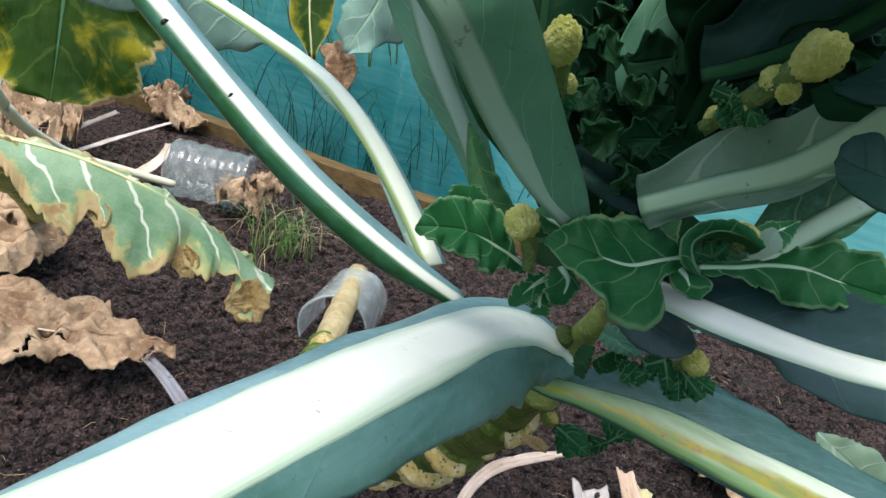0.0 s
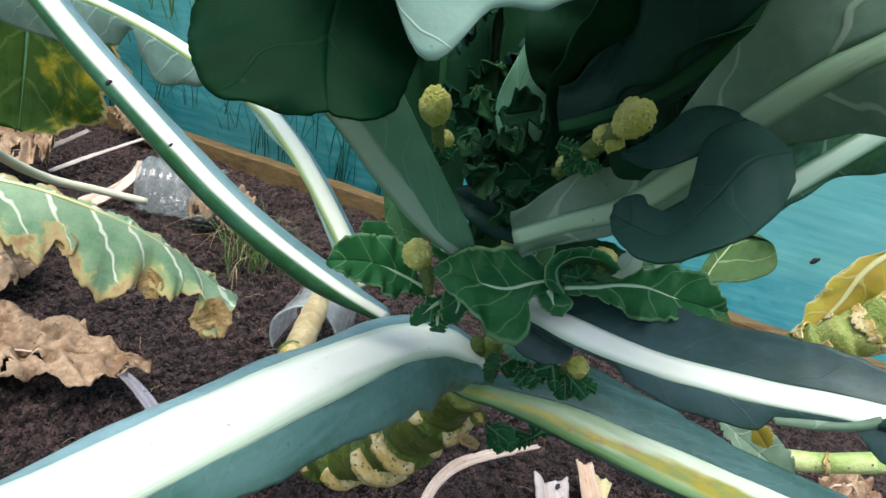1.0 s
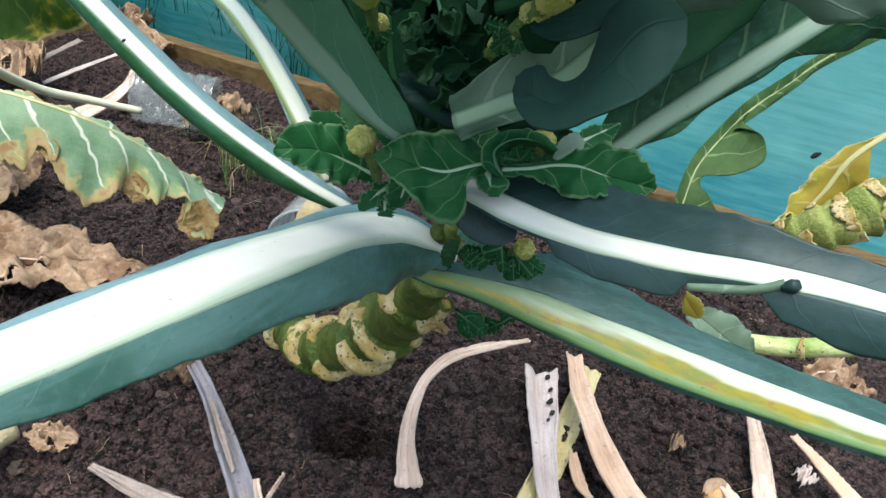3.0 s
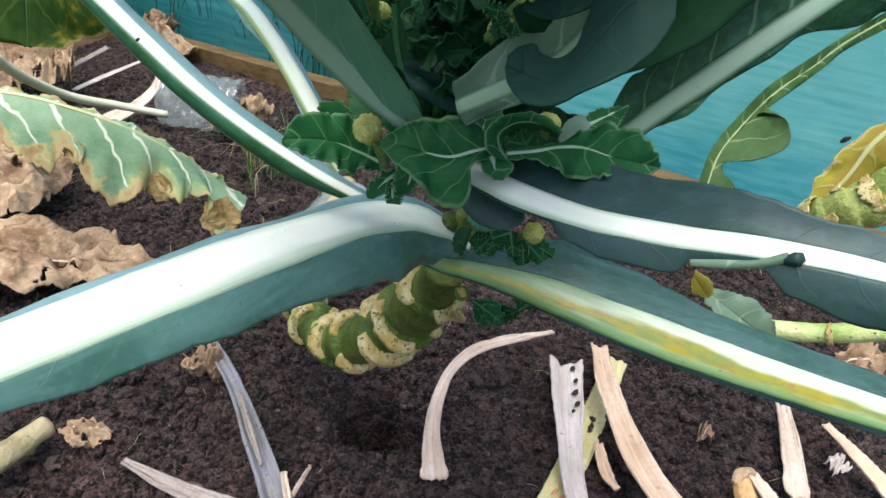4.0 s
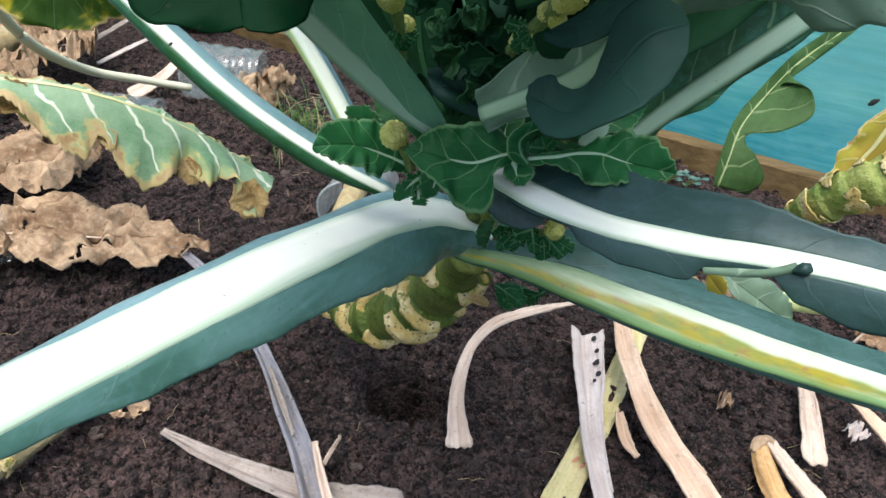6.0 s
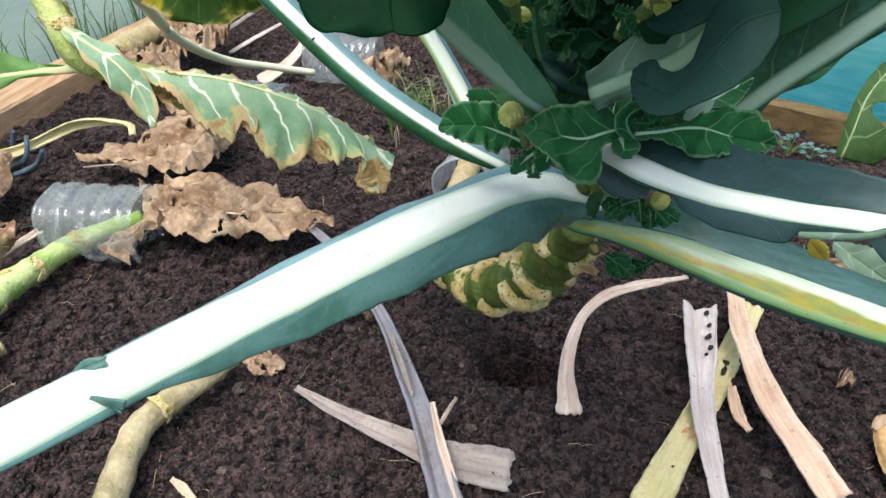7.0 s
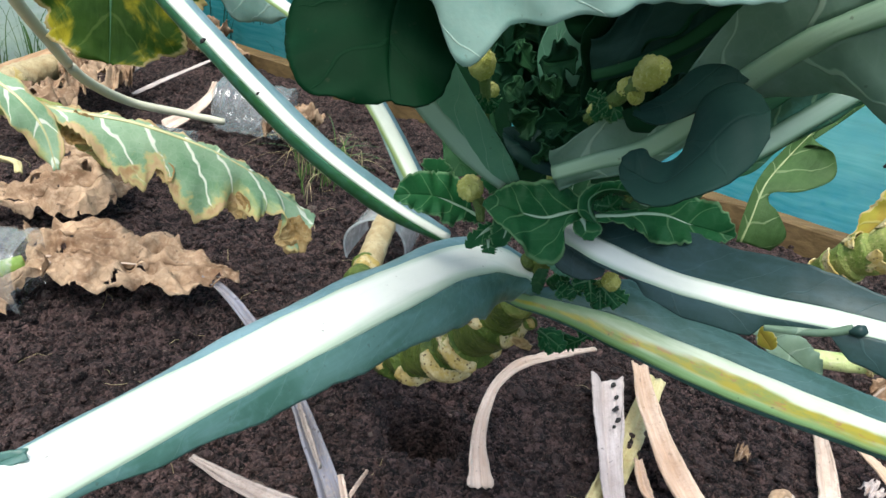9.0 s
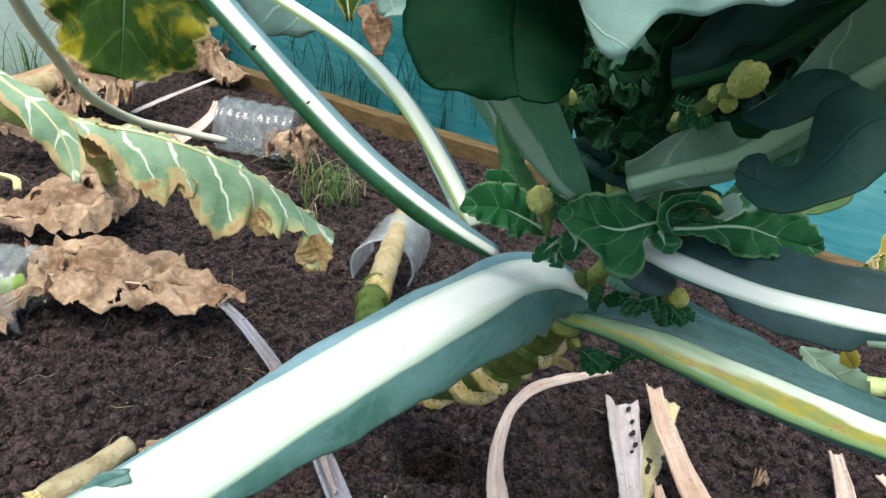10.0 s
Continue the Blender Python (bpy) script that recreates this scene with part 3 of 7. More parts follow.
                met.append((u * length, sgn * v * w)), nor.append((u, v))
        for i in range(count - 1):
            for j in range(across):
                a = base + i * (across + 1) + j
                f = (a, a + 1, a + across + 2, a + across + 1)
                faces.append(f if sgn > 0 else f[::-1])
    return mesh_object(name, verts, faces, material, parent, label, {"metric": met, "norm": nor}, thick=thick)


def leaf(parent, points, rib_width, sides, blade_mat, rib_mat, label="", face=(0, -0.6, 0.8), face1=None, rib_flat=0.35, rib_under=0.7, seed=0.0, inset=0.4, groove=0.0, square=0.8, rib_label="", across=12, thick=0.0006, count=70):
    """A leaf of a plant: its blade, and under it the rib as a part of the leaf."""
    half = rib_width / 2 if not isinstance(rib_width, (list, tuple)) else [(a, w / 2) for a, w in rib_width]
    ins = half * inset if not isinstance(half, list) else [(a, w * inset * 2) for a, w in half]
    b = blade("leaf", points, sides, blade_mat, parent, label, face, face1, ins, seed=seed, across=across, thick=thick, count=count)
    tube("midrib", points, half, rib_mat, b, rib_label, face, face1, rib_flat, rib_under, rough=0.05, seed=seed, groove=groove, square=square, count=60, sides=18)
    return b


def lamina(parent, spine, upper, lower, blade_mat, rib_mat=None, rib_width=0.002, label="", cup=0.0, ruffle=0.0, waves=6, teeth=0.0, tooth_count=16, roll=0.0,
           face=(0, -0.8, 0.55), seed=0.0, count=90, across=14, thick=0.0006, rib_label="", rib_flat=0.45):
    """A leaf spanned between its midrib and two margins. cup: bulge as a share of the half-width, ruffle: waves at the margin (m),
    teeth: depth of the crenate margin (m), roll: share of the half-width by which the margin bends back."""
    path, length = spline(spine, count)
    fr = frames(path, face, face)
    verts, faces, met, nor = [], [], [], []
    for sgn, guide in ((1, upper), (-1, lower)):
        rim, _ = spline(guide, count)
        base = len(verts)
        for i, (p, (t, n, sd)) in enumerate(zip(path, fr)):
            u = i / (count - 1)
            out = rim[i] - p
            w = max(out.length, 1e-5)
            ph = u * tooth_count + 0.8 * noise.noise(Vector((u * tooth_count * 0.4, seed, sgn * 2.0)))
            bite = teeth * (1 - abs(2 * (ph % 1.0) - 1.0) ** 1.6) * (0.5 + noise.noise(Vector((math.floor(ph) * 1.7, seed, sgn * 5.0))))
            bite += teeth * 0.5 * noise.noise(Vector((u * tooth_count * 3.1, seed + 3, sgn * 1.0)))
            out = out * (1 + min(0.5, max(-0.5, bite / w)))
            for j in range(across + 1):
                v = j / across
                wv = ruffle * v * v * (0.7 * math.sin(2 * math.pi * waves * u + seed + sgn) + 1.2 * noise.noise(Vector((u * waves * 2.1, seed, v + sgn)))) * min(1.0, w / 0.006)
                fine = 0.0006 * noise.noise((p + out * v) * 110 + Vector((seed, 0, 0))) * min(1.0, w / 0.02)
                q = p + out * v + n * (cup * w * 4 * v * (1 - v) - roll * w * v ** 3 + wv + fine)
                verts.append(q)
                off = q - p
                met.append((u * length + off.dot(t), sgn * (off - t * off.dot(t)).length)), nor.append((u, v))
        for i in range(count - 1):
            for j in range(across):
                a = base + i * (across + 1) + j
                f = (a, a + 1, a + across + 2, a + across + 1)
                faces.append(f if sgn > 0 else f[::-1])
    b = mesh_object("leaf", verts, faces, blade_mat, parent, label, {"metric": met, "norm": nor}, thick=thick)
    if rib_mat is not None:
        half = rib_width / 2 if not isinstance(rib_width, (list, tuple)) else [(a, w / 2) for a, w in rib_width]
        tube("midrib", spine, half, rib_mat, b, rib_label, face, None, rib_flat, 0.6, rough=0.06, seed=seed, count=60, sides=12)
    return b


def bud(parent, place, r, tall=1.0, axis=(0, 0, 1), seed=0.0, name="flower_bud", label="tight yellow-green bud"):
    """A knobbly head of closed florets."""
    bm = bmesh.new()
    bmesh.ops.create_icosphere(bm, subdivisions=4, radius=1.0)
    q = Vector((0, 0, 1)).rotation_difference(Vector(axis).normalized())
    verts = []
    cells = []
    for k in range(90):
        z = 1 - 2 * (k + 0.5) / 90
        a = k * 2.39996 + seed
        cells.append(Vector((math.cos(a) * math.sqrt(1 - z * z), math.sin(a) * math.sqrt(1 - z * z), z)))
    for v in bm.verts:
        d = v.co.normalized()
        near = min((d - c).length for c in cells)
        rr = 1.0 + 0.13 * (1 - min(1.0, (near / 0.19) ** 2)) + 0.14 * noise.noise(d * 1.7 + Vector((seed, 0, 0)))
        c = d * rr
        c.z *= tall
        if c.z < 0:
            c.x *= 1 + 0.25 * c.z / tall
            c.y *= 1 + 0.25 * c.z / tall
        verts.append(Vector(place) + q @ (c * r))
    faces = [tuple(v.index for v in f.verts) for f in bm.faces]
    bm.free()
    return mesh_object(name, verts, faces, BUD, parent, label)


def spot(name, parent, place, size, face, material, label="", seed=0.0):
    """A small irregular mark or chip lying on a surface."""
    f = Vector(face).normalized()
    a = f.orthogonal().normalized()
    b = f.cross(a)
    c, verts, faces = Vector(place), [Vector(place) + f * 0.0006], []
    for ring, rr in ((0, 0.6), (1, 1.0)):
        for j in range(14):
            th = 2 * math.pi * j / 14
            r = rr * (1 + 0.5 * noise.noise(Vector((math.cos(th) * 1.5, math.sin(th) * 1.5, seed))))
            verts.append(c + a * (size[0] * r * math.cos(th)) + b * (size[1] * r * math.sin(th)) + f * (0.0005 if ring == 0 else -0.0004))
    for j in range(14):
        k = (j + 1) % 14
        faces += [(0, 1 + j, 1 + k), (1 + j, 15 + j, 15 + k, 1 + k)]
    return mesh_object(name, verts, faces, material, parent, label)


def scar_rings(parent, points, radius, count, lo, hi, seed, wide=0.8, swell=1.06):
    """Ragged crescents of cork where old leaves came off a stalk."""
    path, length = spline(points, 120)
    fr = frames(path, (0, -0.5, 0.85), (0, -0.5, 0.85))
    for k in range(count):
        mid = lo + (hi - lo) * (k + 0.4 * math.sin(k * 2.7 + seed)) / max(1, count - 1)
        angle, span = 2.4 * k + seed, 1.3 + 0.4 * math.sin(k * 4.1 + seed)
        verts, faces, na, nr = [], [], 22, 8
        for a in range(na + 1):
            x = a / na * 2 - 1
            th = angle + x * span
            thin = max(0.0, 1 - x * x) ** 0.7 * (1 + 0.8 * noise.noise(Vector((x * 3, k, seed))) + 0.6 * noise.noise(Vector((x * 12, k, seed + 1))))
            for b in range(nr + 1):
                v = b / nr
                r0 = profile(radius, mid)
                u = min(0.995, max(0.005, mid + (v - 0.7) * thin * wide * r0 / length + 0.12 * x * x * r0 / length))
                i = min(118, int(u * 119))
                p, (t, n, s) = path[i].lerp(path[i + 1], u * 119 - i), fr[i]
                rr = profile(radius, u) * (swell + 0.10 * v) + 0.0012 * noise.noise(Vector((x * 7, v * 4, k + seed)))
                verts.append(p + (n * math.cos(th) + s * math.sin(th)) * rr)
        for a in range(na):
            for b in range(nr):
                q = a * (nr + 1) + b
                faces.append((q, q + 1, q + nr + 2, q + nr + 1))
        mesh_object("leaf_scar", verts, faces, SCAR, parent, "tan corky leaf scar", thick=0.0016)


def strap(name, points, width, material, label, category="dry petiole", face=(0, -0.2, 1), trough=0.36, parent=None, twist=0.0, seed=0.0, thickness=0.0025, torn=0.14, group=""):
    """A dried, flattened leaf stalk: a curved strip with rolled margins and torn ends."""
    path, length = spline(points, 46)
    fr = frames(path, face, face)
    acr, verts, faces, met, nor = 10, [], [], [], []
    for i, (p, (t, n, s)) in enumerate(zip(path, fr)):
        u = i / 45
        w = profile(width, u) * (1 + 0.16 * noise.noise(Vector((u * 6, seed, 1.0))) + 0.10 * noise.noise(Vector((u * 26, seed, 4.0))))
        a = radians(twist) * u
        n2, s2 = n * math.cos(a) + s * math.sin(a), s * math.cos(a) - n * math.sin(a)
        for j in range(acr + 1):
            v = j / acr * 2 - 1
            lift = trough * w * (v * v - 0.3) + 0.07 * w * math.cos(v * 7 + seed + 1.5 * u) + 0.05 * w * noise.noise(Vector((u * 7, v * 1.5, seed + 3))) + 0.0012 * noise.noise(Vector((u * 25, v * 4, seed)))
            end = 0.0
            if i in (0, 45):
                end = torn * w * noise.noise(Vector((v * 3.1, seed + i, 2.0))) * (1 if i else -1)
            verts.append(p + s2 * (v * w / 2) + n2 * lift + t * end)
            met.append((u * length, v * w / 2)), nor.append((u, abs(v)))
    for i in range(45):
        for j in range(acr):
            a = i * (acr + 1) + j
            faces.append((a, a + 1, a + acr + 2, a + acr + 1))
    ob = mesh_object(name, verts, faces, material, parent, "", {"metric": met, "norm": nor}, thick=thickness)
    if parent is None and thickness < 0.005:
        rims = [verts[i * (acr + 1) + (acr if seed % 2 else 0)] for i in range(2, 44, 6)]
        tube("rolled_edge", rims, [(0, 0.0006), (0.4, 0.0018), (0.7, 0.0011), (1, 0.0016)], material, ob, "curled dry margin", rough=0.5, count=50, sides=8, seed=seed)
    return tagged(ob, label, category, group) if parent is None else tagged(ob, label)


def crumpled_sheet(centre, size, turn, seed, height, tilt, ragged, res, curl):
    """Vertices and faces of a torn, softly folded sheet, and the points of its rib."""
    verts, faces, keep = [], [], {}
    rot = pose(0, 0, 0, tilt[0], tilt[1], turn).to_3x3()
    cx, cy, cz = centre
    for i in range(res + 1):
        for j in range(res + 1):
            x, y = i / res * 2 - 1, j / res * 2 - 1
            ang, rad = math.atan2(y, x), math.hypot(x, y)
            ca, sa = math.cos(ang), math.sin(ang)
            lim = 0.84 + ragged * noise.noise(Vector((ca * 1.3, sa * 1.3, seed))) + 0.14 * noise.noise(Vector((ca * 3.4, sa * 3.4, seed + 4))) + 0.05 * noise.noise(Vector((ca * 11, sa * 11, seed + 5)))
            if rad > lim or noise.noise(Vector((x * 2.8, y * 2.8, seed + 9))) > 0.48:
                continue
            e = rad / lim
            fold = 1 - 2.2 * abs(noise.noise(Vector((x * 1.1 + 3, y * 2.6, seed + 12))))
            small = 1 - 2 * abs(noise.noise(Vector((x * 3.6, y * 4.4, seed + 15))))
            z = height * (0.55 * noise.noise(Vector((x * 1.2, y * 1.2, seed + 2))) + 0.45 * fold + 0.34 * small * (1 - e ** 4) + 0.10 * noise.noise(Vector((x * 9, y * 9, seed + 8))) + curl * e ** 4 * (0.9 * noise.noise(Vector((ca * 1.1, sa * 1.1, seed + 6))) - 0.15))
            dx, dy = 0.15 * noise.noise(Vector((x * 2.6, y * 2.6, seed + 21))), 0.18 * noise.noise(Vector((x * 2.1, y * 2.1, seed + 27)))
            q = rot @ Vector(((x + dx) * size[0] / 2, (y + dy) * size[1] / 2, z))
            keep[i, j] = len(verts)
            low = ground_height(cx + q.x, cy + q.y) + 0.003 + 0.003 * (1 + noise.noise(Vector((x * 5, y * 5, seed))))
            verts.append(Vector((cx + q.x, cy + q.y, max(low, cz + q.z))))
    for i in range(res):
        for j in range(res):
            f = [(i, j), (i + 1, j), (i + 1, j + 1), (i, j + 1)]
            if all(c in keep for c in f):
                faces.append(tuple(keep[c] for c in f))
    used = sorted({v for f in faces for v in f})
    rename = {v: k for k, v in enumerate(used)}
    row = res // 2 + (res // 12) * (1 if seed % 2 else -1)
    spine = [keep.get((i, row)) for i in range(0, res + 1, max(3, res // 12))]
    spine = [verts[k] + Vector((0, 0, 0.0012)) for k in spine if k is not None]
    return [verts[v] for v in used], [tuple(rename[v] for v in f) for f in faces], spine


def dead_leaf(name, centre, size, turn, label, seed=0.0, height=0.03, material=None, tilt=(0, 0), ragged=0.35, res=70, group="", curl=0.6, category="dead leaf", lobes=0):
    """A shrivelled leaf: softly folded sheets with a torn outline, lying over one another, and a dry rib."""
    material = material or DRY_TAN
    verts, faces, spine = crumpled_sheet(centre, size, turn, seed, height, tilt, ragged, res, curl)
    ob = mesh_object(name, verts, faces, material, None, "", thick=0.0009)
    if len(spine) > 3:
        tube("midrib", spine, [(0, 0.004 * size[0] / 0.2), (1, 0.0012 * size[0] / 0.2)], DRY_PALE, ob, "pale dry midrib", rough=0.3, count=40, sides=8, face=(0, 0, 1), flat=0.5, under=0.5)
    for k in range(lobes):
        a = seed * 2.1 + k * 2.4
        off = Vector((math.cos(a) * size[0] * 0.26, math.sin(a) * size[1] * 0.26, height * (0.35 + 0.25 * k)))
        v2, f2, _ = crumpled_sheet(Vector(centre) + off, (size[0] * 0.55, size[1] * 0.6), turn + 50 * math.sin(a), seed + 31 * (k + 1), height * 0.8, (tilt[0] + 6 * math.sin(a), tilt[1] + 6 * math.cos(a)), 0.3, 46, 0.9)
        mesh_object("folded_lobe", v2, f2, material, ob, thick=0.0009)
    return tagged(ob, label, category, group)


def withered(name, spine, upper, lower, label, seed, crumple=0.015, tear=0.010, holes=0.42, material=None, group="", count=110, across=34, rib=0.002, arch=0.2):
    """A dried leaf: a crumpled, torn and holed sheet between its rib and two ragged margins, resting on the soil."""
    path, length = spline(spine, count)
    fr = frames(path, (0, -0.1, 1), (0, -0.1, 1))
    verts, faces, met, nor = [], [], [], []
    for sgn, guide in ((1, upper), (-1, lower)):
        rim, _ = spline(guide, count)
        base = len(verts)
        for i, (p, (t, n, sd)) in enumerate(zip(path, fr)):
            u = i / (count - 1)
            out = rim[i] - p
            w = max(out.length, 1e-5)
            bite = tear * (1.5 * noise.noise(Vector((u * length * 30, seed, sgn * 3.0))) + 0.5 * noise.noise(Vector((u * length * 95, seed + 2, sgn * 3.0))) + 0.25 * noise.noise(Vector((u * length * 260, seed + 4, sgn * 3.0))))
            out = out * (1 + min(0.6, max(-0.6, bite / w)))
            for j in range(across + 1):
                v = j / across
                q = p + out * v
                f = q * 16 + Vector((seed * 3.1, 0, 0))
                ridge = 1 - 2.4 * abs(noise.noise(Vector((f.x, f.y * 1.6, seed))))
                small = 1 - 2.4 * abs(noise.noise(Vector((f.x * 2.7, f.y * 3.3, seed + 5))))
                tiny = noise.noise(Vector((f.x * 8, f.y * 8, seed + 9)))
                fold = 1 - 2.2 * abs(noise.noise(Vector((u * length * 32, v * w * 16, seed + 3))))
                curl = 1.3 * v ** 4 * (0.35 + noise.noise(Vector((u * length * 22, seed + 40, sgn * 2.0))))
                lift = crumple * (0.25 + 0.7 * ridge + 0.5 * small + 0.26 * tiny + (0.15 + 0.35 * v) * fold + curl) + arch * w * 4 * v * (1 - v)
                slide = 0.35 * crumple * noise.noise(Vector((f.x * 2, f.y * 2, seed + 14)))
                q = q + n * lift + t * slide + out.normalized() * (0.3 * crumple * noise.noise(Vector((f.x * 2, f.y * 2, seed + 19))))
                q.z = max(q.z, ground_height(q.x, q.y) + 0.002 + 0.002 * abs(tiny))
                verts.append(q)
                met.append((u * length, sgn * v * w)), nor.append((u, v))
        for i in range(count - 1):
            for j in range(across):
                a = base + i * (across + 1) + j
                m = verts[a]
                lace = noise.noise(Vector((m.x * 55, m.y * 55, seed + 30))) + 0.5 * noise.noise(Vector((m.x * 140, m.y * 140, seed + 31)))
                if lace + 0.25 * (j / across) > holes + 0.25:
                    continue
                f = (a, a + 1, a + across + 2, a + across + 1)
                faces.append(f if sgn > 0 else f[::-1])
    ob = mesh_object(name, verts, faces, material or DRY_TAN, None, "", {"metric": met, "norm": nor}, thick=0.0008)
    tube("midrib", [Vector(q) + Vector((0, 0, crumple * 0.5)) for q in spine], [(0, rib), (1, rib * 0.35)], DRY_PALE, ob, "pale dry midrib", rough=0.3, count=40, sides=8, face=(0, 0, 1), flat=0.5, under=0.5)
    return tagged(ob, label, "dead leaf", group)


def grass_blades(name, roots, heights, lean, material, parent, label, width=0.0022, seed=3, kind="stuff", spread=1.0):
    """Many thin curved blades in one mesh."""
    rng = random.Random(seed)
    verts, faces, met, nor = [], [], [], []
    for x, y, z in roots:
        h = rng.uniform(*heights)
        a = rng.uniform(0, 2 * math.pi)
        out = Vector((math.cos(a), math.sin(a), 0)) * rng.uniform(0.2, 1.0) * spread + Vector(lean)
        side = Vector((-math.sin(a + rng.uniform(-1, 1)), math.cos(a), 0)).normalized()
        w = width * rng.uniform(0.6, 1.3)
        base = len(verts)
        for k in range(7):
            v = k / 6
            p = Vector((x, y, z)) + out * (h * 0.8 * v * v) + Vector((0, 0, h * (v - 0.35 * spread * v ** 3)))
            ww = w * (1 - v) ** 0.6 / 2 + 0.0001
            verts += [p - side * ww, p + side * ww]
            met += [(v * h, -ww), (v * h, ww)]
            nor += [(v, 0), (v, 0)]
            if k:
                b = base + 2 * k
                faces.append((b - 2, b - 1, b + 1, b))
    ob = mesh_object(name, verts, faces, material, parent, label, {"metric": met, "norm": nor})
    return tagged(ob, kind=kind)


def ground_height(x, y):
    """The soil's relief in the bed."""
    v = Vector((x, y, 0))
    fade = 1.0 if abs(x) < 2.2 and y < 2.2 else 0.3
    z = 0.012 * noise.noise(v * 4.1) + 0.007 * noise.noise(v * 13) + 0.008 * noise.noise(v * 37 + Vector((3, 1, 0))) + 0.0055 * noise.noise(v * 71) + 0.005 * abs(noise.noise(v * 120 + Vector((7, 0, 0)))) + 0.0024 * noise.noise(v * 210)
    d = math.hypot((x - HOLE[0]) / 0.038, (y - HOLE[1]) / 0.034)
    d *= 1 + 0.25 * noise.noise(Vector((x * 40, y * 40, 5.0)))
    z -= 0.17 * math.exp(-d ** 6)
    z += 0.016 * math.exp(-((d - 1.7) / 0.55) ** 2) * (0.4 + noise.noise(v * 22) + 0.6 * noise.noise(v * 55))
    return z * fade - 0.006


HOLE = (0.102, 0.522, 0)

# ---- ground, boards, netting ----
def axis_steps(lo, hi, step, far):
    core = list(np.arange(lo, hi, step))
    out, d, x = [], step, hi
    while x < far:
        out.append(x)
        d *= 1.45
        x += d
    left, d, x = [], step, lo - step
    while x > -far:
        left.append(x)
        d *= 1.45
        x -= d
    return left[::-1] + core + out


gx = [x for x in axis_steps(-0.95, 1.0, 0.007, 300) if not -0.45 < x < 0.62] + list(np.arange(-0.448, 0.62, 0.0036))
gy = [y for y in axis_steps(0.2, 1.75, 0.007, 300) if not 0.26 < y < 0.92] + list(np.arange(0.262, 0.92, 0.0036))
gx = [x for x in gx if not 1.0 < x < 1.8] + list(np.arange(1.01, 1.8, 0.03))
gx = [x for x in gx if not -1.3 < x < -0.96] + list(np.arange(-1.29, -0.96, 0.03))
gy = [y for y in gy if not -0.9 < y < 0.19] + list(np.arange(-0.89, 0.19, 0.03))
gx.sort(), gy.sort()
gv = [(x, y, ground_height(x, y)) for y in gy for x in gx]
gf = [(j * len(gx) + i, j * len(gx) + i + 1, (j + 1) * len(gx) + i + 1, (j + 1) * len(gx) + i) for j in range(len(gy) - 1) for i in range(len(gx) - 1)]
ground = mesh_object("ground", gv, gf, SOIL)
ground.data.materials.append(LAWN)
for poly in ground.data.polygons:
    px, py, _ = poly.center
    if (px + 0.625) * 0.457 + (py - 1.689) > 0.03 or -(px + 0.83) + (py - 0.5) * 0.172 > 0.05 or px > 1.6 or py < -0.75:
        poly.material_index = 1
tagged(ground, "dark brown crumbly garden soil with rough lawn beyond", "soil", kind="structure")

BOARD_BACK = ((-0.625, 1.689), (1.6, 0.672))
BOARD_SIDE = ((-1.045, -0.75), (-0.625, 1.689))


def board(name, a, b, outward, width, height, material, label, seed):
    """A rough sawn board on edge, its inner lower edge on the line from a to b."""
    a, b, o = Vector((*a, 0)), Vector((*b, 0)), Vector((*outward, 0)).normalized()
    n, verts, faces = 90, [], []
    prof = [(0, -0.02), (0, height * 0.9), (0.004, height), (width - 0.005, height), (width, height * 0.92), (width, -0.02)]
    for i in range(n + 1):
        p = a.lerp(b, i / n)
        for k, (x, z) in enumerate(prof):
            w = 0.003 * noise.noise(Vector((i * 0.35, k * 1.7, seed)))
            verts.append(p + o * (x + w) + Vector((0, 0, z + 0.003 * noise.noise(Vector((i * 0.3, k, seed + 5))))))
    m = len(prof)
    for i in range(n):
        for k in range(m - 1):
            q = i * m + k
            faces.append((q, q + 1, q + m + 1, q + m))
    faces.append(tuple(range(m)))
    faces.append(tuple(n * m + k for k in range(m))[::-1])
    return tagged(mesh_object(name, verts, faces, material, smooth=False), label, "board", kind="structure")


board("bed_board", BOARD_BACK[0], BOARD_BACK[1], (0.457, 1), 0.034, 0.036, WOOD_BACK, "weathered brown timber board edging the bed", 2.0)
board("bed_board", BOARD_SIDE[0], BOARD_SIDE[1], (-1, 0.172), 0.075, 0.038, WOOD_SIDE, "pale sawn timber board edging the bed", 8.0)


def netting(name, a, b, outward, height, material, label, seed):
    """Shade cloth hung behind a board, slack and slightly billowing."""
    a, b, o = Vector((*a, 0)), Vector((*b, 0)), Vector((*outward, 0)).normalized()
    length, nx, nz = (b - a).length, 240, 50
    verts, faces, met = [], [], []
    for i in range(nx + 1):
        for j in range(nz + 1):
            u, v = i / nx, j / nz
            sag = 0.03 * math.sin(u * 9 + seed) * v + 0.02 * noise.noise(Vector((u * length * 3, v * 3, seed))) + 0.006 * noise.noise(Vector((u * length * 4, v * 16, seed))) + 0.007 * math.sin(u * length * 55 + 4 * noise.noise(Vector((u * 5, v * 2, seed)))) * (0.4 + noise.noise(Vector((u * length * 6, v, seed + 8))))
            verts.append(a.lerp(b, u) + o * (sag + 0.02 * v) + Vector((0, 0, -0.03 + v * height)))
            met.append((u * length, v * height))
    for i in range(nx):
        for j in range(nz):
            q = i * (nz + 1) + j
            faces.append((q, q + nz + 1, q + nz + 2, q + 1))
    return tagged(mesh_object(name, verts, faces, material, uvs={"metric": met}), label, "netting", kind="structure")


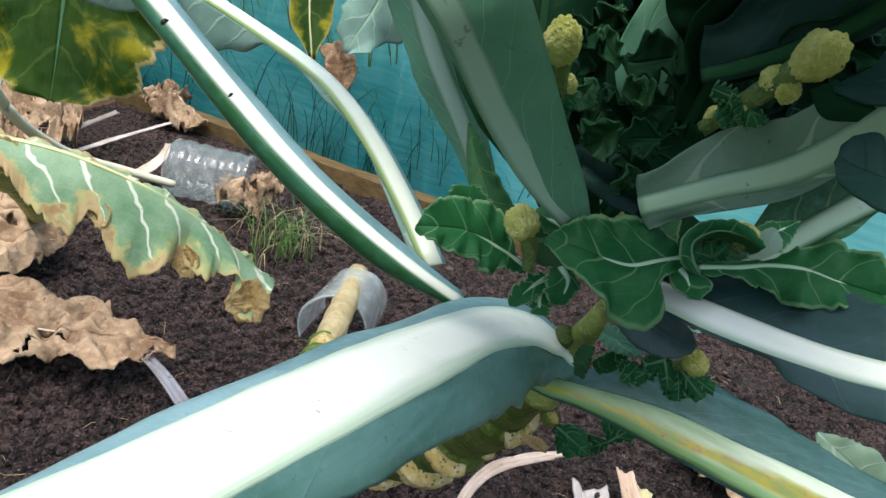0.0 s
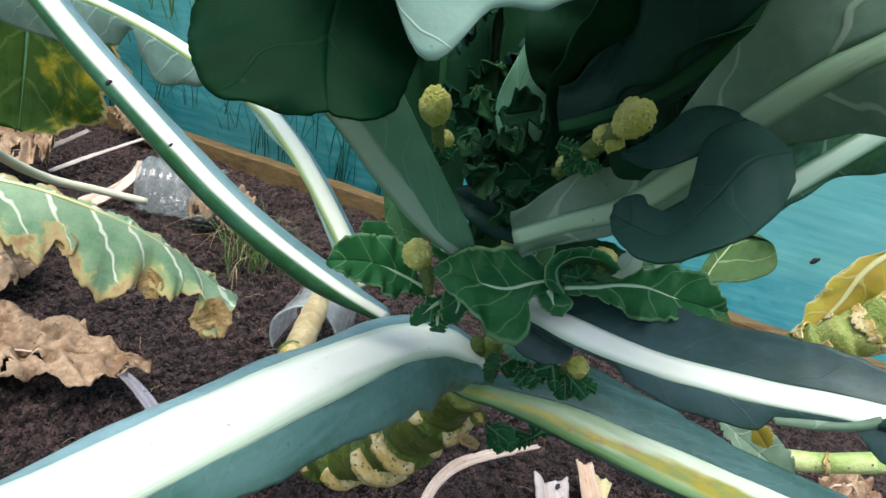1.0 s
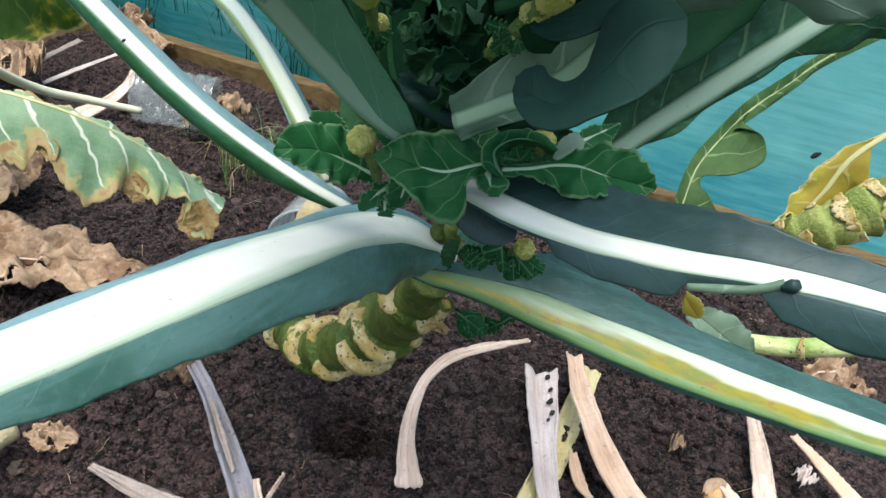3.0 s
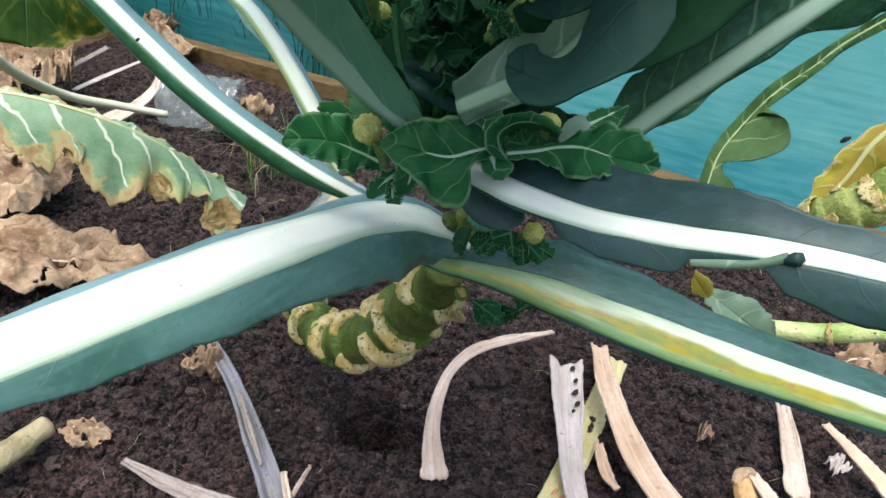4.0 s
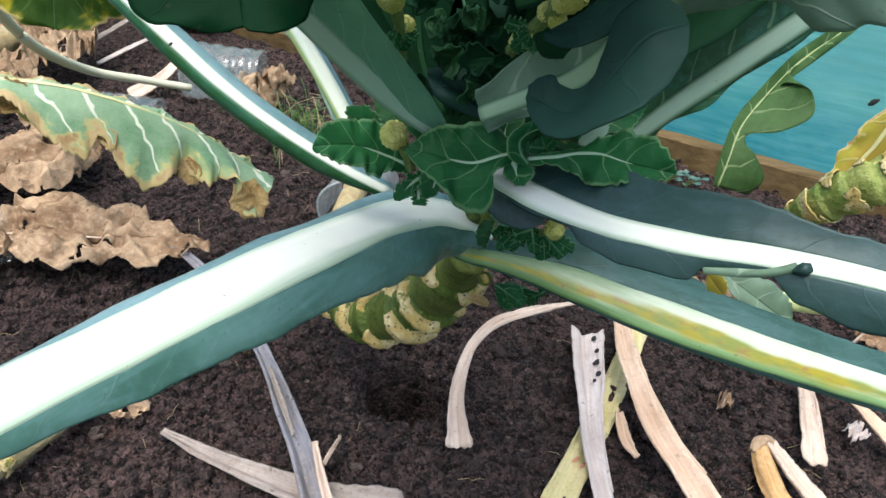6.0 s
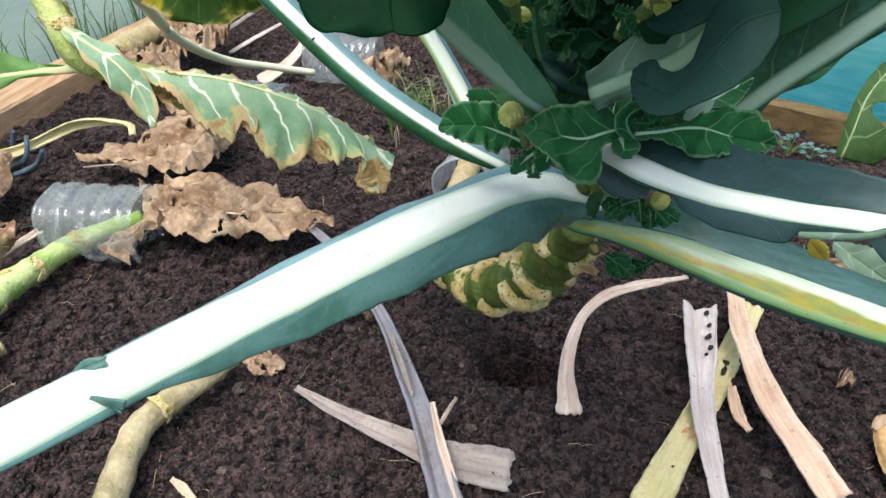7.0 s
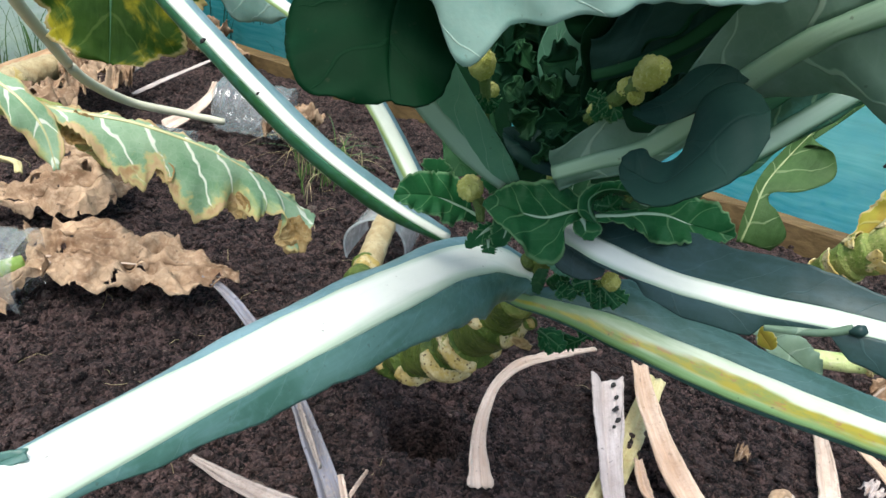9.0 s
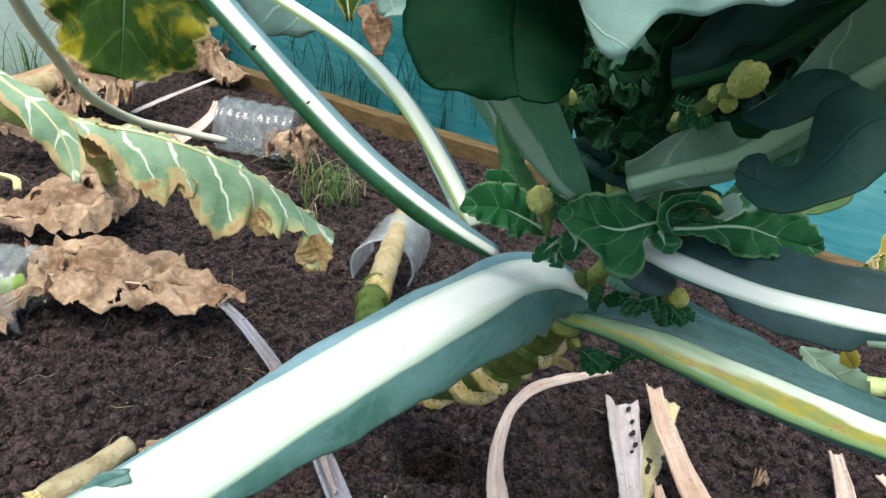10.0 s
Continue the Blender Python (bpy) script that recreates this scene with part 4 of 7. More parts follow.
netting("netting_back", (-0.70, 1.79), (1.65, 0.715), (0.457, 1), 0.9, NET_TEAL, "teal woven shade cloth hung behind the bed", 0.5)
netting("netting_side", (-0.93, 0.45), (-0.72, 1.77), (-1, 0.172), 0.8, NET_PALE, "pale sheer shade cloth beside the bed", 2.5)

rng = random.Random(5)
grass_blades("grass", [(-0.66 + u + rng.gauss(0, 0.02), 1.80 - 0.457 * u + rng.uniform(0.03, 0.09), 0.0) for u in [rng.uniform(0, 1) ** 1.2 * 0.9 for _ in range(1300)]], (0.2, 0.55), (0, 0, 0), GRASS, None, "tall green grass behind the shade cloth", 0.006, 4, spread=0.45)
grass_blades("grass", [(-0.98 - rng.uniform(0.0, 0.25), rng.uniform(0.5, 1.8), 0.0) for _ in range(420)], (0.1, 0.4), (0, 0, 0), GRASS, None, "green grass behind the pale netting", 0.006, 6, spread=0.5)

# added in front of the cloth to paint the silhouettes of grass behind
grass_blades("grass", [(-0.66 + u, 1.80 - 0.457 * u - rng.uniform(0.010, 0.03), 0.0) for u in [0.95 * rng.random() ** 1.3 for _ in range(330)]], (0.06, 0.42), (0.05, 0, 0), GRASS_SILHOUETTE, None, "dark teal blades imitating silhouettes of grass behind the cloth", 0.0026, 14, spread=1.0)
grass_blades("grass", [(-0.90 + 0.16 * v + rng.uniform(0.0, 0.02), 0.5 + 1.25 * v, 0.0) for v in [rng.random() for _ in range(160)]], (0.05, 0.22), (0.02, 0, 0), GRASS, None, "green grass growing along the pale netting", 0.003, 15, spread=0.8)

# crumbs of soil and small stones
crv, crf = [], []
ico = [(0, 0, -1), (0.72, -0.53, -0.45), (-0.28, -0.85, -0.45), (-0.89, 0, -0.45), (-0.28, 0.85, -0.45), (0.72, 0.53, -0.45),
       (0.28, -0.85, 0.45), (-0.72, -0.53, 0.45), (-0.72, 0.53, 0.45), (0.28, 0.85, 0.45), (0.89, 0, 0.45), (0, 0, 1)]
icf = [(0, 2, 1), (1, 2, 6), (0, 3, 2), (0, 4, 3), (0, 5, 4), (0, 1, 5), (1, 6, 10), (2, 7, 6), (3, 8, 7), (4, 9, 8), (5, 10, 9), (2, 3, 7), (3, 4, 8), (4, 5, 9), (5, 1, 10),
       (6, 7, 11), (7, 8, 11), (8, 9, 11), (9, 10, 11), (10, 6, 11)]
rng = random.Random(11)
for k in range(34000):
    y = 0.25 + 1.2 * rng.random() ** 1.5
    x = rng.uniform(-0.25 - 0.55 * y, 0.3 + 0.55 * y)
    r = 0.0008 + 0.0078 * rng.random() ** 4.2
    z = ground_height(x, y) + r * 0.3
    b, spin = len(crv), rng.random() * 6.28
    sx, sy, sz = rng.uniform(0.7, 1.3), rng.uniform(0.7, 1.3), rng.uniform(0.5, 0.9)
    for p in ico:
        q = rng.uniform(0.75, 1.2) * r
        crv.append((x + q * sx * (p[0] * math.cos(spin) - p[1] * math.sin(spin)), y + q * sy * (p[0] * math.sin(spin) + p[1] * math.cos(spin)), z + q * sz * p[2]))
    crf += [(a + b, c + b, d + b) for a, c, d in icf]
tagged(mesh_object("soil_crumbs", crv, crf, CLODS, smooth=False), "loose dark crumbs and grit on the soil", "soil", kind="stuff")

# ---- the large cauliflower plant ----
CROWN = (0.1192, 0.2808, 0.3459)
plant = thing("cauliflower_plant", (CROWN[0], CROWN[1], 0.0), "tall leggy cauliflower plant with blue-green leaves and white ribs", "plant")

# the stalk comes forward out of its collar, then rises to the crown
STALK = [(0.0192, 0.8944, 0.0648), (0.0137, 0.7663, 0.0803), (0.0068, 0.6151, 0.0952), (0.0416, 0.5169, 0.1067), (0.083, 0.4433, 0.1639), (0.1159, 0.3808, 0.2407), (0.1265, 0.322, 0.3117), (0.1225, 0.2822, 0.3636)]
STALK_R = [(0, 0.0100), (0.24, 0.0105), (0.30, 0.014), (0.38, 0.0170), (0.5, 0.0190), (0.75, 0.0205), (0.87, 0.0150), (0.93, 0.0085), (1, 0.004)]
RINGS, STEP, WARP = 14, 0.42, 0.012
stalk = tube("stalk", STALK, STALK_R, STALK_GREEN, plant, "thick olive-green stalk stepped with old leaf scars", rings=RINGS, ring_depth=STEP, count=320, sides=28, rough=0.07, warp=WARP)
spath, slen = spline(STALK, 320)
sfr = frames(spath, (0, -0.5, 0.85), (0, -0.5, 0.85))


def stalk_radius(u):
    ph = ((u + WARP * math.sin(u * 41)) * RINGS) % 1.0
    return profile(STALK_R, u) * (1 + STEP * min(1.0, (1.0 - u) / 0.12) * (ph ** 1.1 * (1.0 - max(0.0, (ph - 0.9) / 0.1) ** 2) - 0.4))


def leaf_scar(k, angle, span, reach):
    """An eye-shaped cream patch of cork that wraps over the lip of a step where a leaf came off."""
    verts, faces, na, nr = [], [], 26, 10
    lip = k / RINGS
    for _ in range(12):
        lip = k / RINGS - WARP * math.sin(lip * 41)
    for a in range(na + 1):
        x = a / na * 2 - 1
        th = angle + x * span
        thin = max(0.0, 1 - x * x) ** 0.7 * (1 + 0.9 * noise.noise(Vector((x * 3, k, angle))) + 0.7 * noise.noise(Vector((x * 13, k, angle))))
        for b in range(nr + 1):
            v = b / nr
            u = min(0.999, lip - (0.02 + reach * thin * (1 - v)) / RINGS)
            i = min(318, int(u * 319))
            p, (t, n, s) = spath[i].lerp(spath[i + 1], u * 319 - i), sfr[i]
            rr = stalk_radius(u) * (1.05 - 0.10 * max(0.0, v - 0.75) / 0.25) + 0.0016 * thin * math.sin(math.pi * v) + 0.0012 * noise.noise(Vector((x * 7, v * 4, k + angle)))
            rr *= 1 - 0.10 * (1 - thin) ** 2
            verts.append(p + (n * math.cos(th) + s * math.sin(th)) * rr)
    for a in range(na):
        for b in range(nr):
            q = a * (nr + 1) + b
            faces.append((q, q + 1, q + nr + 2, q + nr + 1))
    return mesh_object("leaf_scar", verts, faces, SCAR, stalk, "cream corky leaf scar dotted brown", thick=0.0014)


for k in range(6, 13):
    for j in range(2):
        leaf_scar(k, 2.4 * k + 3.1 * j, 1.2 + 0.25 * math.sin(k * 5.1 + j * 2.2), 0.36 + 0.12 * math.sin(k * 3.3 + j * 1.9))
tube("stem_base", [(0.0209, 0.9163, 0.0633), (0.0144, 0.775, 0.0797), (0.0107, 0.7011, 0.086), (0.0095, 0.6644, 0.0917)], [(0, 0.0145), (0.8, 0.0155), (1, 0.0150)], STALK_STRAW, stalk, "straw-coloured woody stem base", rough=0.12, count=40, rings=3, ring_depth=0.05)
tube("leaf_scar", [(0.0099, 0.6747, 0.0898), (0.0095, 0.6652, 0.0911), (0.0092, 0.6554, 0.092)], [(0, 0.0155), (0.5, 0.0175), (1, 0.0155)], SCAR, stalk, "cream corky ring", rough=0.25, count=10, sides=24)

# broad white rib that reaches past the camera
broad = leaf(plant, [(0.1335, 0.2875, 0.3477), (0.1227, 0.2825, 0.3574), (0.1033, 0.268, 0.3702), (0.0829, 0.2429, 0.3792), (0.0547, 0.1938, 0.3903), (0.024, 0.143, 0.398), (0.0021, 0.1026, 0.4056), (-0.0141, 0.0709, 0.4115), (-0.0279, 0.0471, 0.4153), (-0.04, 0.0258, 0.4188)],
     [(0, 0.0045), (0.04, 0.0095), (0.10, 0.0160), (0.2, 0.0200), (0.38, 0.0225), (0.7, 0.0205), (1, 0.017)],
     {-1: dict(width=[(0, 0.007), (0.06, 0.014), (0.14, 0.0205), (0.25, 0.0185), (0.42, 0.0135), (0.6, 0.010), (0.7, 0.006), (0.8, 0.002), (1, 0.001)], fold=[(0, -10), (0.15, -22), (0.4, -28), (1, -28)], curl=-38, ragged=0.07, wave=0.0004, waves=6)},
     BLADE_WAXY, RIB_WHITE, "long blue-green leaf folded back from its broad white rib", (-0.15, -0.55, 0.83), (-0.25, -0.35, 0.9), 0.22, 0.5, 1.0, 0.47, rib_label="broad smooth white midrib", square=0.7, count=110)
blade("folded_margin", [(0.1335, 0.2875, 0.3477), (0.1227, 0.2825, 0.3574), (0.1033, 0.268, 0.3702), (0.0829, 0.2429, 0.3792), (0.0547, 0.1938, 0.3903), (0.024, 0.143, 0.398), (0.0021, 0.1026, 0.4056), (-0.0141, 0.0709, 0.4115), (-0.0279, 0.0471, 0.4153), (-0.04, 0.0258, 0.4188)], {1: dict(width=[(0, 0.004), (0.15, 0.0075), (0.5, 0.0065), (0.62, 0.005), (0.72, 0.002), (1, 0.0006)], fold=0, curl=-35, ragged=0.05, wave=0.0004, waves=5)}, BLADE_BLOOM_SHEEN, broad, "folded margin with waxy bloom and painted sky sheen", (-0.15, -0.55, 0.83), (-0.25, -0.35, 0.9), [(0, 0.0021), (0.04, 0.0045), (0.10, 0.0075), (0.2, 0.0094), (0.38, 0.0106), (0.7, 0.0096), (1, 0.008)], 110, seed=1.0)
lamina(broad, [(-0.008, 0.073, 0.412), (-0.003, 0.072, 0.413), (0.002, 0.071, 0.412)], [(-0.007, 0.073, 0.414), (-0.002, 0.072, 0.415), (0.003, 0.072, 0.415)], [(-0.007, 0.073, 0.411), (-0.002, 0.072, 0.412), (0.001, 0.071, 0.411)], BLADE_WAXY, None, 0.001, "blue-green shred of torn margin", cup=0.1, teeth=0.0003, tooth_count=5, seed=91.0, count=24, across=5)
lamina(broad, [(-0.021, 0.059, 0.407), (-0.017, 0.06, 0.409), (-0.014, 0.06, 0.411)], [(-0.02, 0.059, 0.408), (-0.017, 0.06, 0.41), (-0.014, 0.06, 0.412)], [(-0.02, 0.058, 0.406), (-0.016, 0.059, 0.408), (-0.014, 0.06, 0.41)], BLADE_WAXY, None, 0.001, "blue-green shred of torn margin", cup=0.1, teeth=0.0003, tooth_count=5, seed=93.0, count=24, across=5)
lamina(broad, [(-0.018, 0.082, 0.409), (-0.016, 0.084, 0.411), (-0.011, 0.086, 0.413)], [(-0.019, 0.083, 0.41), (-0.016, 0.085, 0.413), (-0.011, 0.087, 0.413)], [(-0.017, 0.081, 0.409), (-0.014, 0.083, 0.411), (-0.01, 0.085, 0.412)], BLADE_WAXY, None, 0.001, "blue-green shred of torn margin", cup=0.1, teeth=0.0003, tooth_count=5, seed=94.0, count=24, across=5)
# slim rib rising over the collar
SLIM = [(0.0824, 0.301, 0.3588), (0.0571, 0.2983, 0.3722), (0.0276, 0.299, 0.3893), (0.0046, 0.3007, 0.4049), (-0.0174, 0.3052, 0.4215), (-0.0448, 0.3125, 0.4426), (-0.0674, 0.319, 0.4606), (-0.0883, 0.3257, 0.4793), (-0.1193, 0.3327, 0.5058)]
slim = leaf(plant, SLIM,
     [(0, 0.0045), (0.2, 0.0050), (0.5, 0.0062), (1, 0.008)],
     {1: dict(width=[(0, 0.004), (0.12, 0.009), (0.35, 0.008), (0.55, 0.006), (0.75, 0.006), (1, 0.012)], fold=-34, curl=-30, ragged=0.05)},
     BLADE_BLOOM_SHEEN, RIB_WHITE, "blue-grey leaf with a slim white rib and chewed nicks", (0.05, -0.75, 0.62), (0.0, -0.7, 0.7), 0.45, 0.6, 2.0, 0.45, rib_label="slim white midrib", count=100)
blade("rib_flank", SLIM, {-1: dict(width=[(0, 0.003), (0.15, 0.0095), (0.4, 0.0085), (0.6, 0.0065), (0.8, 0.006), (1, 0.008)], fold=-20, curl=-75, ragged=0.04)}, BLADE_FLANK, slim, "glossy green rib flank with a pale edge", (0.05, -0.75, 0.62), (0.0, -0.7, 0.7), [(0, 0.0022), (0.5, 0.003), (1, 0.0035)], 100, seed=2.0)
# the next one behind it, arching away
ARCH = [(0.0692, 0.3165, 0.3649), (0.0534, 0.3406, 0.3803), (0.033, 0.3699, 0.3965), (0.0124, 0.4057, 0.4058), (-0.0114, 0.4489, 0.4096), (-0.055, 0.5, 0.416), (-0.113, 0.552, 0.425), (-0.186, 0.613, 0.429), (-0.299, 0.68, 0.428)]
arch = leaf(plant, ARCH,
     [(0, 0.009), (0.2, 0.010), (0.6, 0.0095), (1, 0.008)],
     {-1: dict(width=[(0, 0.002), (0.3, 0.002), (0.40, 0.002), (0.45, 0.018), (0.52, 0.032), (0.58, 0.024), (0.61, 0.006), (0.65, 0.026), (0.75, 0.042), (0.88, 0.045), (1, 0.04)], fold=-55, curl=-25, wave=0.003, waves=4, ragged=0.05)},
     BLADE_PALE, RIB_ARCH, "arching leaf with a pale underside and white rib", (0.1, -0.75, 0.62), (0.1, -0.6, 0.75), 0.4, 0.6, 3.0, 0.45, rib_label="white midrib streaked with green", count=90)
blade("folded_margin", ARCH, {1: dict(width=[(0, 0.004), (0.2, 0.0065), (0.42, 0.004), (0.6, 0.0025), (0.75, 0.006), (0.9, 0.02), (1, 0.03)], fold=-35, curl=-30, ragged=0.06)}, BLADE_BLOOM_SHEEN, arch, "folded blue-green margin", (0.1, -0.75, 0.62), (0.1, -0.6, 0.75), 0.0042, 90, seed=3.0)
# upright leaves in the middle
lamina(plant, [(0.098, 0.236, 0.424), (0.085, 0.231, 0.435), (0.07, 0.222, 0.451), (0.059, 0.212, 0.465), (0.051, 0.205, 0.475), (0.041, 0.205, 0.485)],
       [(0.096, 0.238, 0.423), (0.081, 0.234, 0.435), (0.066, 0.226, 0.449), (0.055, 0.214, 0.463), (0.046, 0.208, 0.473), (0.036, 0.207, 0.483)],
       [(0.104, 0.236, 0.426), (0.098, 0.232, 0.437), (0.087, 0.225, 0.453), (0.077, 0.216, 0.468), (0.069, 0.211, 0.48), (0.062, 0.212, 0.49)],
       BLADE_UPRIGHT, RIB_DULL, [(0, 0.006), (0.3, 0.0085), (1, 0.007)], "upright grey-green leaf in the plant's middle", cup=-0.05, seed=4.0, face=(-0.25, -0.85, 0.4), rib_label="pale grey-green midrib", rib_flat=0.15, roll=-0.06)
leaf(plant, [(0.09, 0.3597, 0.3857), (0.0732, 0.3722, 0.412), (0.0528, 0.3856, 0.44), (0.0374, 0.3981, 0.4666), (0.0219, 0.4106, 0.4931)],
     [(0, 0.008), (0.5, 0.010), (1, 0.009)],
     {1: dict(width=[(0, 0.004), (0.5, 0.012), (1, 0.015)], fold=-10, curl=-20), -1: dict(width=[(0, 0.003), (0.5, 0.01), (1, 0.016)], fold=-20, curl=-20)},
     BLADE_UPRIGHT, RIB_DULL, "slender upright blue-green leaf", (-0.2, -0.85, 0.4), None, 0.25, 0.5, 5.0)
# a stout petiole that reaches towards the netting
leaf(plant, [(0.1862, 0.3019, 0.3929), (0.2071, 0.3024, 0.4165), (0.2291, 0.3023, 0.4391), (0.2518, 0.3023, 0.4618), (0.2749, 0.3022, 0.4844), (0.2942, 0.2997, 0.5025)],
     [(0, 0.008), (0.4, 0.0105), (1, 0.009)],
     {1: dict(width=[(0, 0.004), (0.4, 0.004), (0.6, 0.004), (0.8, 0.02), (1, 0.05)], fold=-35, curl=-20, wave=0.002, waves=4), -1: dict(width=[(0, 0.004), (0.2, 0.016), (0.5, 0.024), (0.75, 0.024), (1, 0.05)], fold=10, curl=15)},
     BLADE_GREEN, RIB_DULL, "green leaf on a stout grey-green petiole", (-0.1, -0.8, 0.5), None, 0.5, 0.7, 7.0, rib_label="stout grey-green petiole")
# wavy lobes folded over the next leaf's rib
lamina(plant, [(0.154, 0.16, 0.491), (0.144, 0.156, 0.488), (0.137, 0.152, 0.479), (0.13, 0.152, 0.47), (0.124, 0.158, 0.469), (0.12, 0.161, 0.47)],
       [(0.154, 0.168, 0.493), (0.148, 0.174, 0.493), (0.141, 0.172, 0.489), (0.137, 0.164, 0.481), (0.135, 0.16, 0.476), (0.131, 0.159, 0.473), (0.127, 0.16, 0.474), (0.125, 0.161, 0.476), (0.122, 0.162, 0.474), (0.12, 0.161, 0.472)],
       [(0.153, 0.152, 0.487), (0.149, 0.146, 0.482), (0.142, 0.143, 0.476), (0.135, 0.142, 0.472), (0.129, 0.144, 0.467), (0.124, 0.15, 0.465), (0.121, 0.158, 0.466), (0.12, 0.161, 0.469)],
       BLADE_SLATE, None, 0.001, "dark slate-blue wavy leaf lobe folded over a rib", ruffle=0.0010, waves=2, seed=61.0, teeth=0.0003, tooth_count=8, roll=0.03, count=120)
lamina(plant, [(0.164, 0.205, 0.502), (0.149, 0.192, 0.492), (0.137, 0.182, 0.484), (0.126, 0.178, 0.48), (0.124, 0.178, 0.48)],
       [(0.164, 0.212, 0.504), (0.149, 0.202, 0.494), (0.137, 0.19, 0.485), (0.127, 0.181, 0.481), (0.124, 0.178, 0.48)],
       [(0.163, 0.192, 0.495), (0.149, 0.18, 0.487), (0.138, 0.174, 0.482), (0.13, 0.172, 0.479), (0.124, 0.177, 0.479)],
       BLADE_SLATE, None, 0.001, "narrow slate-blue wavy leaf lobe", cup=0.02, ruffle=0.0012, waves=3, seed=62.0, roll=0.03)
lamina(plant, [(0.124, 0.18, 0.48), (0.126, 0.176, 0.478), (0.131, 0.174, 0.478)], [(0.125, 0.18, 0.481), (0.128, 0.176, 0.479), (0.131, 0.174, 0.478)], [(0.122, 0.182, 0.478), (0.125, 0.179, 0.474), (0.13, 0.176, 0.475)],
       BLADE_IN_SHADE, None, 0.001, "dark curled rim of a leaf lobe", seed=62.5, cup=0.15)
# the broad leaf that comes out towards the camera, seen from below
leaf(plant, [(0.1151, 0.231, 0.4339), (0.1287, 0.2217, 0.4457), (0.1411, 0.2101, 0.4574), (0.1502, 0.1989, 0.474), (0.1564, 0.1897, 0.4893), (0.1617, 0.1706, 0.5071), (0.1655, 0.1515, 0.5195), (0.1702, 0.1373, 0.5281), (0.178, 0.1249, 0.5369)],
     [(0, 0.006), (0.3, 0.0075), (0.6, 0.0075), (1, 0.0065)],
     {1: dict(width=[(0, 0.004), (0.2, 0.003), (0.45, 0.002), (0.6, 0.010), (0.72, 0.022), (0.85, 0.026), (1, 0.035)], fold=[(0, -15), (1, -25)], curl=[(0, -10), (1, -10)], wave=0.002, waves=5, ragged=0.08),
      -1: dict(width=[(0, 0.006), (0.15, 0.011), (0.35, 0.008), (0.55, 0.014), (0.68, 0.026), (0.82, 0.05), (1, 0.07)], fold=[(0, 15), (1, 0)], curl=10, wave=0.002, waves=5, ragged=0.08)},
     BLADE_UNDER, RIB_PALE, "broad leaf seen from below with a thick pale rib", (-0.1, -0.8, 0.5), (-0.2, -0.8, 0.5), 0.35, 0.6, 63.0, 0.45, rib_label="thick pale green midrib", across=18, count=110)
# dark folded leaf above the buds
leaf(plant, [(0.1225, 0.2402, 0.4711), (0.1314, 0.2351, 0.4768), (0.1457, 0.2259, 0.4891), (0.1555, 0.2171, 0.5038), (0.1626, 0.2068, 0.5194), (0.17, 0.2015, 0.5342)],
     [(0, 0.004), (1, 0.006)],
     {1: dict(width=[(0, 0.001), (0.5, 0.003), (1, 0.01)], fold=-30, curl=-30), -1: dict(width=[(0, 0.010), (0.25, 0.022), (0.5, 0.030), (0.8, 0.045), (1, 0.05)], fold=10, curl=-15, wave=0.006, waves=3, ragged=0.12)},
     BLADE_SLATE, RIB_IN_SHADE, "dark slate-blue leaf arching over the buds", (-0.1, -0.85, 0.45), None, 0.3, 0.5, 64.0, across=16)
# the white-ribbed leaf over the right of the bed
white_rib = leaf(plant, [(0.1155, 0.2566, 0.406), (0.1237, 0.234, 0.4098), (0.1378, 0.2099, 0.414), (0.1566, 0.1901, 0.418), (0.1774, 0.1735, 0.4239), (0.1967, 0.1624, 0.429), (0.216, 0.1542, 0.4313), (0.2389, 0.1459, 0.4316)],
     [(0, 0.009), (0.12, 0.0112), (0.25, 0.0108), (0.48, 0.0085), (1, 0.006)],
     {1: dict(width=[(0, 0.0012), (0.39, 0.0012), (0.42, 0.0055), (0.5, 0.0072), (0.61, 0.0075), (0.645, 0.0025), (0.74, 0.0015), (0.78, 0.009), (0.88, 0.013), (1, 0.010)], fold=-20, curl=-30, ragged=0.08, wave=0.0006),
      -1: dict(width=[(0, 0.003), (0.12, 0.016), (0.3, 0.018), (0.6, 0.014), (0.85, 0.008), (1, 0.004)], fold=5, curl=20, ragged=0.08)},
     BLADE_BLUE, RIB_WHITE, "blue-grey leaf with a white rib and an eaten hole", (0.0, -0.6, 0.8), (0.05, -0.55, 0.8), 0.3, 0.6, 8.0, 0.45, rib_label="curved white midrib", count=120)
# the lowest leaf, stained yellow
leaf(plant, [(0.114, 0.292, 0.335), (0.123, 0.287, 0.336), (0.137, 0.283, 0.337), (0.1672, 0.2773, 0.3339), (0.2057, 0.2683, 0.3269), (0.2473, 0.2607, 0.3189), (0.2899, 0.2553, 0.3108), (0.3394, 0.2509, 0.3011), (0.3955, 0.2474, 0.29)],
     [(0, 0.005), (0.06, 0.0085), (0.25, 0.017), (0.4, 0.019), (0.7, 0.017), (1, 0.014)],
     {1: dict(width=[(0, 0.001), (0.15, 0.002), (0.5, 0.0035), (1, 0.004)], fold=-45, curl=-20, ragged=0.06),
      -1: dict(width=[(0, 0.001), (0.06, 0.006), (0.12, 0.019), (0.2, 0.027), (0.3, 0.024), (0.5, 0.0155), (0.8, 0.0138), (1, 0.012)], fold=-8, curl=-20, ragged=0.06)},
     BLADE_LOW, RIB_STAINED, "low leaf with a white rib stained olive yellow", (0.0, -0.65, 0.75), None, 0.35, 0.6, 9.0, 0.45, rib_label="white midrib stained olive and brown", count=90)
